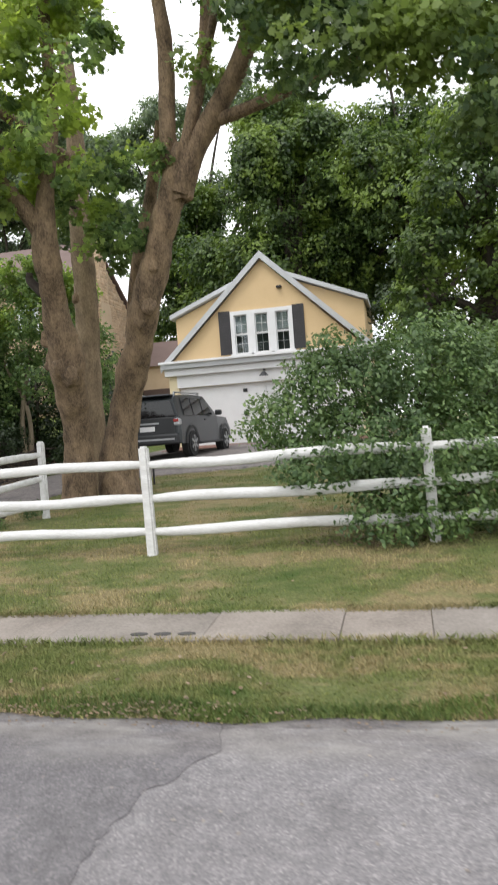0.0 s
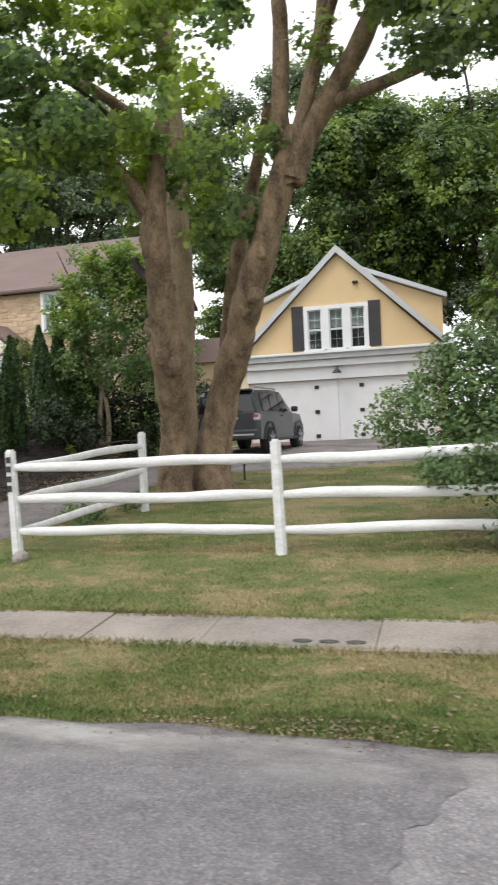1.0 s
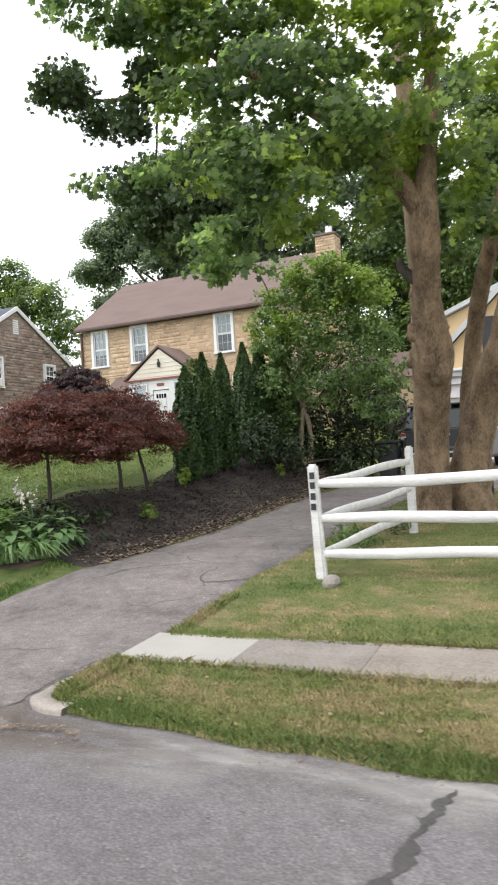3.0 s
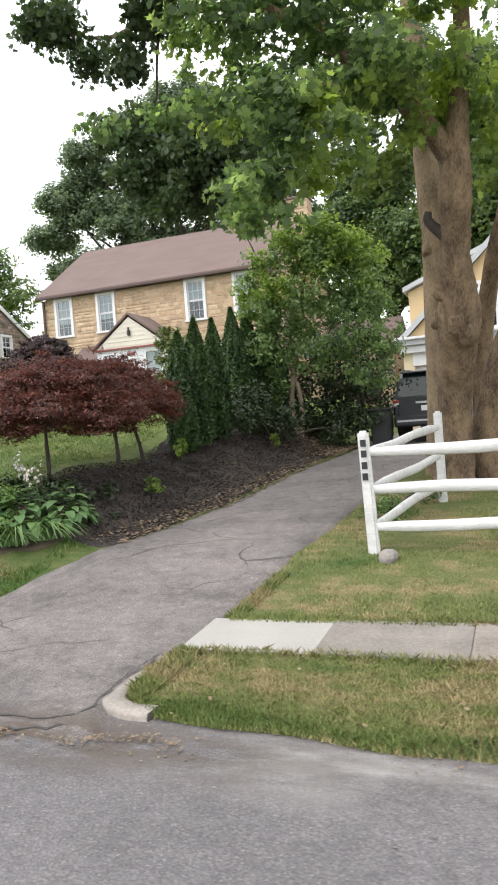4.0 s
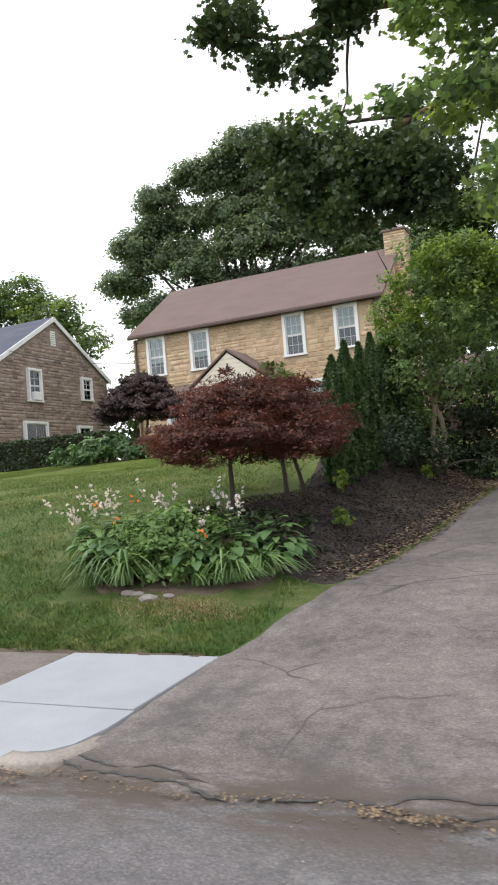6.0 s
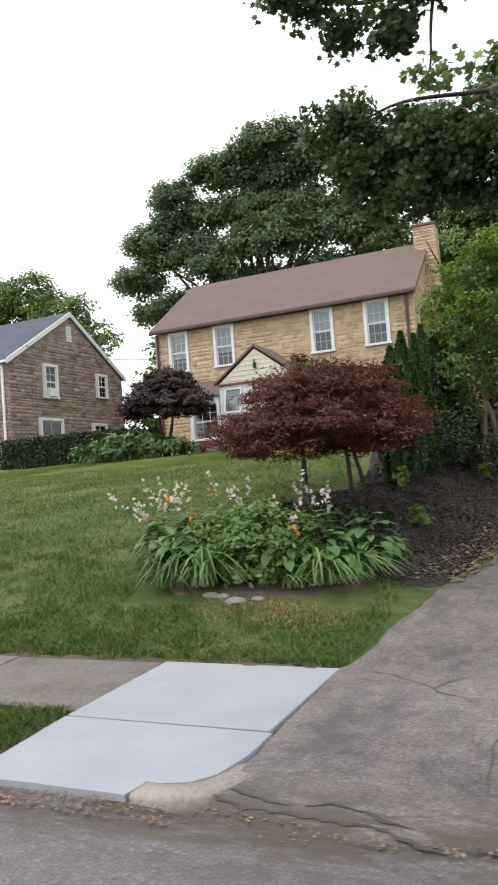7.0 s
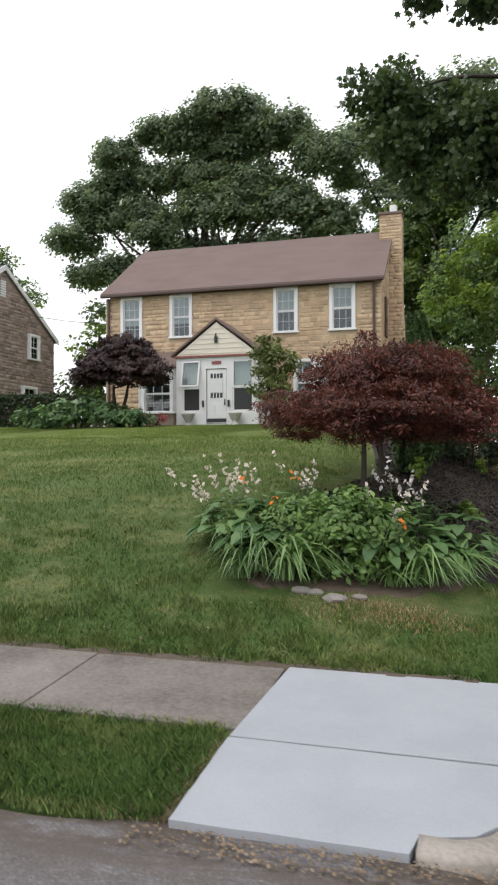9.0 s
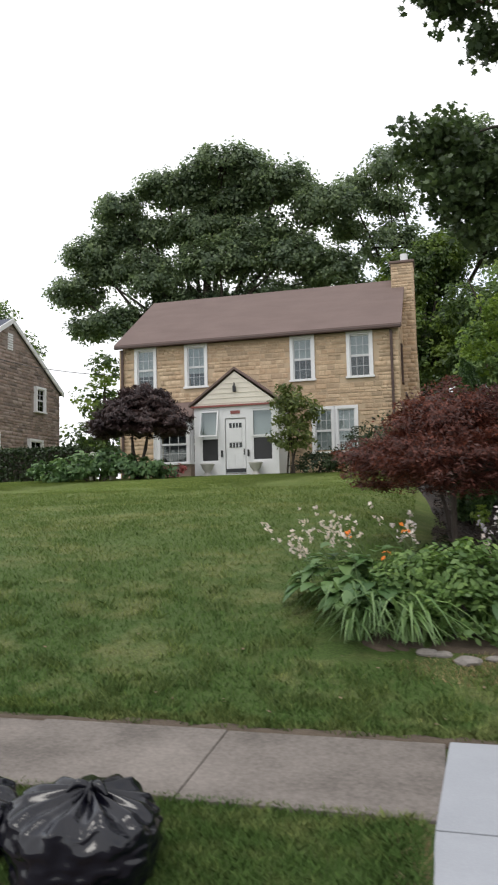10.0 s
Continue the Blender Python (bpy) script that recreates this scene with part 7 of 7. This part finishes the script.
def hosta_clump(name, label, x, y, n, size, seed, r=0.4, h=0.5):
    z = gz(x, y) + 0.04
    t = thing(name, label, "plant", (x, y, z), "flower bed plants")
    g = np.random.default_rng(seed)
    vs, fs, s = [], [], 0
    prof = [(0.0, 0.02), (0.2, 0.3), (0.45, 0.46), (0.7, 0.4), (0.9, 0.18), (1.0, 0.0)]
    for i in range(n):
        a, q = g.random() * 2 * np.pi, g.random() ** 0.6
        d = np.array((np.cos(a), np.sin(a), 0)); sd = np.array((-np.sin(a), np.cos(a), 0))
        o = np.array((x, y, z)) + d * r * q * 0.75 + np.array((0, 0, h * (1.05 - 0.75 * q) * g.uniform(0.8, 1.2)))
        sz = size * g.uniform(0.7, 1.25)
        droop = g.uniform(0.2, 0.9) * (0.4 + q)
        for f, w in prof:
            c = o + d * sz * f + np.array((0, 0, sz * (0.25 * f - droop * f * f)))
            vs += [c - sd * sz * w * 0.75 + np.array((0, 0, 0.1 * sz * w)), c + np.array((0, 0, -0.03 * sz)), c + sd * sz * w * 0.75 + np.array((0, 0, 0.1 * sz * w))]
        b = np.arange(5) * 3 + s
        fs += [np.stack([b, b + 1, b + 4, b + 3], -1), np.stack([b + 1, b + 2, b + 5, b + 4], -1)]; s += 18
    raw("foliage", np.array(vs), np.vstack(fs), L_HOSTA, t)
    tubes("stalk", [([(x, y, z - 0.05), (x + 0.02, y, z + 0.1)], [0.06, 0.03])], STEM, t, "", 6, 2)
    return t


def flower_stalks(x, y, n, seed, hmin=0.55, hmax=0.95, petal=PETAL, lean=0.35, label="pale lilac bell flowers on thin stalks", bells=7):
    z = gz(x, y) + 0.05
    t = thing("hosta_flowers", label, "flower", (x, y, z), "flower stalks in the bed")
    g = np.random.default_rng(seed)
    lines, pts = [], []
    for i in range(n):
        a, h, ln = (np.pi + g.normal(0, 0.6) if lean > 0.4 else g.random() * 2 * np.pi), g.uniform(hmin, hmax), g.uniform(min(0.1, lean * 0.5), lean)
        e = np.array((x + ln * np.cos(a), y + ln * np.sin(a), z + h))
        o = np.array((x + g.normal(0, 0.1), y + g.normal(0, 0.1), z))
        m_ = (o + e) / 2 + np.array((0, 0, 0.08))
        lines.append(([o, m_, e], [0.005, 0.004, 0.002]))
        for k in range(bells):
            f = 1 - 0.045 * k * g.uniform(0.8, 1.2)
            pts.append(o + (e - o) * f + g.normal(0, 0.018, 3) + np.array((0, 0, 0.03)))
    tubes("stalk", lines, STEM, t, "", 4, 3)
    pts = np.repeat(np.array(pts), 3, 0) + g.normal(0, 0.008, (len(pts) * 3, 3))
    leaves("blossom", pts, g.uniform(0.035, 0.06, len(pts)), OVAL_LEAF, petal, t, "", -0.1)


for i, (x, y, n_, ln) in enumerate(((-11.05, 8.05, 110, 0.95), (-10.78, 7.92, 110, 0.9), (-11.35, 8.3, 80, 0.8), (-9.6, 8.1, 100, 0.78), (-9.35, 8.4, 100, 0.78), (-9.85, 7.95, 30, 0.5), (-11.2, 7.9, 50, 0.7))):
    strap_clump("daylily", "arching green daylily clump in the bed", x, y, n_, ln, 60 + i, width=0.013, spread=0.85)
for i, (x, y, n_, sz, r) in enumerate(((-11.05, 8.4, 120, 0.2, 0.55), (-11.45, 8.6, 100, 0.19, 0.5), (-9.75, 8.4, 100, 0.18, 0.5), (-10.0, 8.15, 40, 0.15, 0.35), (-9.3, 8.75, 80, 0.17, 0.4))):
    hosta_clump("hosta", "broad-leaved green hosta clump in the bed", x, y, n_, sz, 80 + i, r)
shrub("phlox", "leafy fresh green perennial in the middle of the bed", [((-10.4, 8.2, 1.0), (0.5, 0.35, 0.32)), ((-10.1, 8.25, 0.9), (0.45, 0.35, 0.32)), ((-10.7, 8.3, 0.95), (0.4, 0.3, 0.28)), ((-10.3, 7.95, 0.75), (0.45, 0.2, 0.25))], 330, 20, 0.07, 0.13, L_PHLOX, (-10.4, 8.25), OVAL_LEAF, 0.5, 6)
shrub("ground_ivy", "low dark plants along the mulch edge", [((-9.3, 9.3, 0.65), (0.35, 0.4, 0.1)), ((-9.6, 9.8, 0.9), (0.35, 0.35, 0.14)), ((-9.9, 9.3, 1.0), (0.5, 0.3, 0.2)), ((-10.4, 9.2, 1.05), (0.5, 0.3, 0.2))], 110, 16, 0.08, 0.14, L_HEDGE, (-9.7, 9.4), OVAL_LEAF, 0.5, 3)
for i, (x, y) in enumerate(((-11.3, 8.6), (-11.0, 8.5), (-11.5, 8.5), (-10.6, 8.8), (-9.7, 8.6), (-9.9, 8.9), (-10.0, 8.1))):
    flower_stalks(x, y, 5 if x < -10.5 else 3, 100 + i, 0.55, 0.95 if x < -10.5 else 0.75, lean=0.75 if x < -10.5 else 0.3)
for i, (x, y, h) in enumerate(((-11.2, 8.2, 0.78), (-10.75, 8.3, 0.78), (-11.0, 8.05, 0.62), (-9.85, 7.95, 0.5))):
    flower_stalks(x, y, 1, 130 + i, h, h + 0.02, ORANGE, 0.12, "single orange daylily bloom on a stalk", 3)
for i, (x, y, s) in enumerate(((-10.32, 7.66, 0.09), (-10.5, 7.74, 0.06), (-10.12, 7.72, 0.05), (-10.62, 7.76, 0.07))):
    r_ = thing("edging_stone", "flat grey stone edging the flower bed", "stone", (x, y, gz(x, y)), "edging stones")
    bm = bmesh.new(); bmesh.ops.create_icosphere(bm, subdivisions=2, radius=s, matrix=Matrix.Translation((x, y, gz(x, y) + 0.02)) @ Matrix.Diagonal((1.3, 0.8, 0.5, 1)))
    for v in bm.verts:
        v.co += v.normal * s * 0.3 * noise.noise(v.co * 11)
    part("rock", bm, ROCK, r_)
for i, (x, y, h) in enumerate(((-9.2, 10.9, 0.3), (-8.9, 15.9, 0.35), (-9.9, 13.4, 0.5))):
    shrub("weed", "small yellow-green weed growing in the mulch", [((x, y, gz(x, y) + h * 0.6), (0.1, 0.1, h * 0.45))], 8, 14, 0.1, 0.08, L_VINE, (x, y), OVAL_LEAF, 0.4, 2)
shrub("weed_tuft", "rough green weeds at the fence end", [((-5.5, 10.0, 0.62), (0.35, 0.4, 0.2)), ((-5.2, 10.9, 0.65), (0.3, 0.2, 0.15))], 40, 14, 0.1, 0.13, L_BUSH, (-5.4, 10.1), SLIM, 0.2, 2)
shrub("low_evergreen", "low dark creeping evergreen on the mulch slope", [((-9.3, 15.6, 1.85), (0.5, 0.5, 0.35)), ((-9.0, 16.6, 1.75), (0.7, 0.6, 0.45)), ((-8.0, 17.9, 1.5), (0.5, 0.4, 0.45)), ((-9.4, 16.4, 2.1), (0.5, 0.7, 0.6)), ((-9.5, 17.9, 2.2), (0.5, 0.5, 0.7)), ((-8.3, 18.4, 1.8), (0.7, 0.4, 0.7))], 420, 18, 0.08, 0.17, L_HEDGE, (-9.0, 16.6), OVAL_LEAF, 0.4, 3)
stake = thing("path_light", "thin black stake light in the lawn", "garden light", (-4.16, 13.9, gz(-4.16, 13.9)))
bm = bmesh.new(); disc(bm, (-4.16, 13.9, gz(-4.16, 13.9) + 0.15), 0.02, 0.34, "Z", 8); part("stake", bm, BLACK, stake)


# ---------------- grass, litter, chips ----------------
def grass(name, label, pts, hmin, hmax, width, seed, material=BLADE):
    g = np.random.default_rng(seed)
    n = len(pts)
    a = g.random(n) * 2 * np.pi
    h, w = g.uniform(hmin, hmax, n), width * g.uniform(0.6, 1.3, n)
    lean = g.normal(0, 0.45, (n, 2)) * h[:, None]
    sd = np.stack([np.cos(a), np.sin(a), 0 * a], -1) * w[:, None]
    tip = pts + np.stack([lean[:, 0], lean[:, 1], h], -1)
    mid = pts + np.stack([lean[:, 0] * 0.35, lean[:, 1] * 0.35, h * 0.55], -1)
    v = np.stack([pts - sd, pts + sd, mid + sd * 0.8, tip, mid - sd * 0.8], 1)
    ob = raw(name, v.reshape(-1, 3), np.arange(n * 5).reshape(n, 5), material)
    return tagged(ob, label, "grass", kind="stuff")


def scatter(n, x0, x1, y0, y1, keep, seed, power=1.0):
    g = np.random.default_rng(seed)
    x, y = g.uniform(x0, x1, n), y0 + (y1 - y0) * g.random(n) ** power
    k = keep(x, y)
    x, y = x[k], y[k]
    return np.stack([x, y, ground_z(x, y) - 0.005], -1)


off_drive = lambda x, y: (x > drive_right(y) - 0.03) | (x < drive_left(y) + 0.02)
in_bed = lambda x, y: (y > 7.6) & (y < 9.2) & (np.abs(x + 10.35) < 1.2) | ((y > 8.6) & (y < 19) & (x > -10.9) & (x < -7.8))
dens = lambda x, y, k: np.array([noise.noise(Vector((a * 1.7, b * 2.2, k))) for a, b in zip(x, y)]) > -0.8
grass("verge_grass", "patchy green and straw-coloured verge grass", scatter(130000, -6.45, 4.2, 4.58, 5.95, lambda x, y: (y > road_edge(x) - 0.03) & (x > -6.41 + 0.35 * np.clip((5.2 - y) / 0.3, 0, 1) ** 2) & dens(x, y, 0), 1), 0.014, 0.04, 0.0034, 1)
grass("verge_grass", "thick green verge grass beside the new concrete", scatter(70000, -18, -10.62, 4.55, 5.6, lambda x, y: y > road_edge(x) - 0.02, 2), 0.025, 0.06, 0.0036, 2)
grass("lawn_grass", "mown lawn grass inside the fence", scatter(150000, -6.2, 5.0, 6.58, 15.4, lambda x, y: off_drive(x, y) & dens(x, y, 4), 3, 1.5), 0.014, 0.036, 0.0045, 3)
grass("lawn_grass", "mown green bank of the front lawn", scatter(200000, -25, -8.9, 6.73, 16, lambda x, y: off_drive(x, y) & ~in_bed(x, y), 4, 1.5), 0.02, 0.05, 0.005, 4)
grass("lawn_grass", "short mown grass on the crest of the lawn", scatter(70000, -25, -10.6, 15.8, 24.4, lambda x, y: off_drive(x, y), 27), 0.02, 0.05, 0.011, 27)
grass("edge_grass", "long ragged grass along the sidewalk edges", np.vstack([scatter(9000, -6.25, 4.2, 6.56, 6.72, lambda x, y: x == x, 5), scatter(6000, -6.2, 4.2, 5.84, 5.95, lambda x, y: x == x, 6), scatter(9000, -20, -9.1, 6.64, 6.8, lambda x, y: y > 6.66 + 0.03 * np.sin(x * 7) + 0.02 * np.sin(x * 17), 7), scatter(5000, -6.42, -6.2, 4.9, 5.9, lambda x, y: x > -6.4 + 0.6 * np.clip((5.2 - y) / 0.4, 0, 1) ** 2, 21), scatter(3000, -6.4, -6.0, 6.62, 7.6, lambda x, y: np.abs(x - drive_right(y) - 0.06) < 0.07, 22), scatter(260, -3.62, -3.5, 3.0, 3.25, lambda x, y: x == x, 23), scatter(2000, -10.85, -10.6, 4.6, 5.58, lambda x, y: x == x, 24)]), 0.03, 0.08, 0.0045, 5)


grass("roadside_grass", "fresh green grass along the edge of the street", scatter(26000, -6.2, 4.2, 4.58, 5.05, lambda x, y: (y - road_edge(x) < 0.1 + 0.16 * np.sin(x * 1.3) ** 2) & (y > road_edge(x) - 0.02) & (x > -6.3 + 0.5 * np.clip((5.0 - y) / 0.3, 0, 1)), 8), 0.025, 0.065, 0.004, 8, BLADE_GREEN)
grass("coarse_grass", "longer coarse clumps of grass at the foot of the lawn", scatter(60000, -18, -8.95, 6.77, 9.4, lambda x, y: off_drive(x, y) & ~in_bed(x, y) & (np.array([noise.noise(Vector((a * 3.1, b * 4.5, 7))) for a, b in zip(x, y)]) > 0.08 + 0.1 * (y - 6.7)), 33, 1.6), 0.035, 0.085, 0.0048, 33, BLADE_GREEN)
grass("dead_grass", "dry dead grass along the slab and the street", np.vstack([scatter(2600, -10.85, -10.58, 4.6, 5.5, lambda x, y: x > -10.62 - 0.16 * np.random.default_rng(5).random(len(x)), 34), scatter(3200, -13.5, -10.6, 4.58, 4.85, lambda x, y: y - road_edge(x) < 0.14 * np.random.default_rng(6).random(len(x)), 35)]), 0.015, 0.05, 0.004, 34, STRAW)
grass("dry_grass", "dead straw-coloured grass before the flower bed", scatter(9000, -11.0, -8.9, 7.2, 7.85, lambda x, y: np.hypot((x + 9.95) / 0.95, (y - 7.55) / 0.28) < 0.35 + 0.65 * np.random.default_rng(9).random(len(x)), 26), 0.012, 0.05, 0.004, 26, STRAW)


def flakes(name, label, pts, size, material, seed, up=0.75):
    ob = leaves(name, pts + np.array((0, 0, 0.012)), np.random.default_rng(seed).uniform(size * 0.5, size * 1.4, len(pts)), TUFT, material, None, "", up)
    return tagged(ob, label, "leaf litter", kind="stuff")


flakes("mulch_chips", "loose dark bark chips on the bed", scatter(30000, -10.6, -7.9, 8.8, 18.5, lambda x, y: x < drive_left(y) - 0.02, 11) + np.array((0, 0, 0.03)), 0.036, CHIP, 11, 0.6)
flakes("leaf_litter", "dry fallen leaves along the driveway edge", np.vstack([scatter(6000, -9.2, -7.5, 8.6, 19, lambda x, y: np.abs(x - drive_left(y) + 0.12) < 0.3, 12) + np.array((0, 0, 0.04)), scatter(2600, -8.9, -7.3, 16.2, 18.8, lambda x, y: x < drive_left(y) + 0.25, 13) + np.array((0, 0, 0.08))]), 0.05, LITTER, 12)
flakes("gutter_litter", "dry leaves and grit along the road edge", np.vstack([scatter(380, -12.6, -5.6, 4.38, 4.75, lambda x, y: x == x, 14), scatter(700, -4.6, 4, 4.5, 4.75, lambda x, y: x == x, 15)]), 0.017, LITTER, 14)
flakes("lawn_litter", "scattered fallen leaves and petals on the grass", np.vstack([scatter(260, -6, 4, 6.8, 10, lambda x, y: x == x, 16), scatter(160, -6, 4, 4.8, 5.8, lambda x, y: x == x, 17), scatter(40, -14, -9.2, 6.8, 8, lambda x, y: x == x, 18)]) + np.array((0, 0, 0.03)), 0.032, LITTER, 16)
flakes("verge_litter", "heap of pale dry leaves on the verge edge", scatter(1500, -2.5, 0.2, 4.5, 4.95, lambda x, y: np.hypot((x + 1.2) / 1.2, (y - 4.7) / 0.13) < 0.3 + 0.8 * np.random.default_rng(4).random(len(x)), 41) + np.array((0, 0, 0.02)), 0.026, LITTER, 41)
flakes("bush_litter", "brown fallen leaves under the bush", scatter(1600, -0.6, 1.4, 8.0, 9.2, lambda x, y: np.hypot((x - 0.3) / 0.9, (y - 8.55) / 0.5) < 0.3 + 0.8 * np.random.default_rng(8).random(len(x)), 42) + np.array((0, 0, 0.015)), 0.04, LITTER, 42)
flakes("road_chips", "pale chips and grit on the asphalt", scatter(260, -12, 3, 2.2, 4.4, lambda x, y: x == x, 19) + np.array((0, 0, 0.0)), 0.022, CONCRETE, 19, 0.9)

flakes("driveway_litter", "clumps of dry leaves and grit at the foot of the driveway", np.vstack([scatter(900, -9.2, -6.2, 4.42, 4.62, lambda x, y: np.abs(y - 4.52 - 0.05 * np.sin(x * 4)) < 0.05 * np.random.default_rng(3).random(len(x)), 31), scatter(420, -7.3, -6.8, 4.44, 4.6, lambda x, y: np.hypot((x + 7.05) / 0.22, (y - 4.5) / 0.05) < 0.4 + np.random.default_rng(5).random(len(x)), 32), scatter(650, -6.5, -5.7, 4.42, 4.72, lambda x, y: np.abs(y - 4.5 - 0.08 * np.sin(x * 5)) < 0.07 * np.random.default_rng(6).random(len(x)), 33), scatter(500, -10.7, -9.2, 4.38, 4.56, lambda x, y: x == x, 34)]) + np.array((0, 0, 0.012)), 0.02, LITTER, 31)

# ---------------- single stones of the house walls ----------------
shapes = [stone_mesh("stone", 30 + i, STONE) for i in range(6)]
greys = [stone_mesh("stone", 50 + i, GREYSTONE) for i in range(5)]
porch_box = (-18.3, -15.35, 0, 6.05)
gaps = [(a - 0.02, b + 0.02, 5.66, 7.27) for a, b in upper] + [(-14.66, -13.02, 3.18, 4.8), (-20.35, -18.35, 2.0, 5.2)]


def free_of(gaps_, tri=None):
    def ok(u, z, hu, hz):
        if tri and z > 4.8 and abs(u - (PX0 + PX1) / 2) < (6.05 - z) / 1.2 * 1.55 + hu * 0.6:
            return False
        return not any(u + hu * 0.4 > a and u - hu * 0.4 < b and z + hz * 0.5 > c_ and z - hz * 0.5 < d_ for a, b, c_, d_ in gaps_)
    return ok


items = list(courses(HX0 + 0.02, HX1 - 0.02, GZ - 0.1, EAVE - 0.05, free_of(gaps + [(PX0, PX1, 0, 4.8)], True), 0.08, 0.19, 0.14, 0.46, 3))
near = sorted(items, key=lambda q: abs(q[0] + 14.6))
rs = random.Random(9)
for u, z, ln, h in near[:290]:
    o = new("stone", shapes[rs.randrange(6)])
    o.parent = wall
    o.location = Vector((u, FY + 0.001, z)) - ROOTS[wall]
    o.scale = (ln, rs.uniform(0.008, 0.024), h)
joined_stones("stonework", near[290:], shapes, pose(0, FY + 0.001, 0), 0.018, STONE, wall)
em = pose(HX1 - 0.001, 0, 0, 0, 0, 90)
joined_stones("stonework", courses(FY, 33.0, GZ - 0.1, 9.5, lambda u, z, hu, hz: z + hz < EAVE + (RIDGE - EAVE) * (1 - abs(u - RIDGE_Y) / 3.66) - 0.02 and not (26.85 < u + hu and u - hu < 27.5 and 5.5 < z + hz and z - hz < 7.0), 0.08, 0.19, 0.15, 0.48, 4), shapes, em, 0.018, STONE, endwall)
cm = pose(0, 28.72, 0)
joined_stones("stonework", courses(-11.97, -11.18, 7.25, 10.33, lambda *q: True, 0.08, 0.17, 0.14, 0.38, 6), shapes, cm, 0.018, STONE, chim)
joined_stones("stonework", courses(28.74, 29.48, 7.25, 10.33, lambda *q: True, 0.08, 0.17, 0.14, 0.38, 7), shapes, pose(-11.17, 0, 0, 0, 0, 90), 0.018, STONE, chim)
joined_stones("stonework", courses(-11.97, -11.12, 0.2, 5.15, lambda *q: True, 0.08, 0.17, 0.14, 0.38, 8), shapes, pose(0, 28.2, GZ - 0.4, -4.4), 0.018, STONE, chim)
nwin = [(28.15, 29.2, 5.8, 7.45), (32.25, 33.25, 6.05, 7.4), (27.7, 29.45, 3.8, 4.95), (31.7, 33.0, 3.75, 4.85), (30.05, 30.6, 8.65, 9.6)]
joined_stones("stonework", courses(NY0 + 0.02, NY1 - 0.02, NG - 0.3, NR - 0.1, lambda u, z, hu, hz: z + hz < NEAVE + (NR - NEAVE) * (1 - (abs(u - ridge_y) + hu) / 4.35) and free_of(nwin)(u, z, hu, hz), 0.1, 0.2, 0.2, 0.6, 11), greys, pose(NX - 0.001, 0, 0, 0, 0, 90), 0.03, GREYSTONE, nwall)
fwin = [(-31.25, -29.9, 5.15, 7.2), (-31.55, -30.1, 2.95, 5.8), (-34.55, -33.2, 5.15, 7.2), (-32.7, -29.9, 4.85, 5.85)]
joined_stones("stonework", courses(-38, NX - 0.02, NG - 0.3, NEAVE - 0.1, free_of(fwin), 0.1, 0.2, 0.2, 0.6, 12), greys, pose(0, NY0 + 0.001, 0), 0.03, GREYSTONE, nfront)
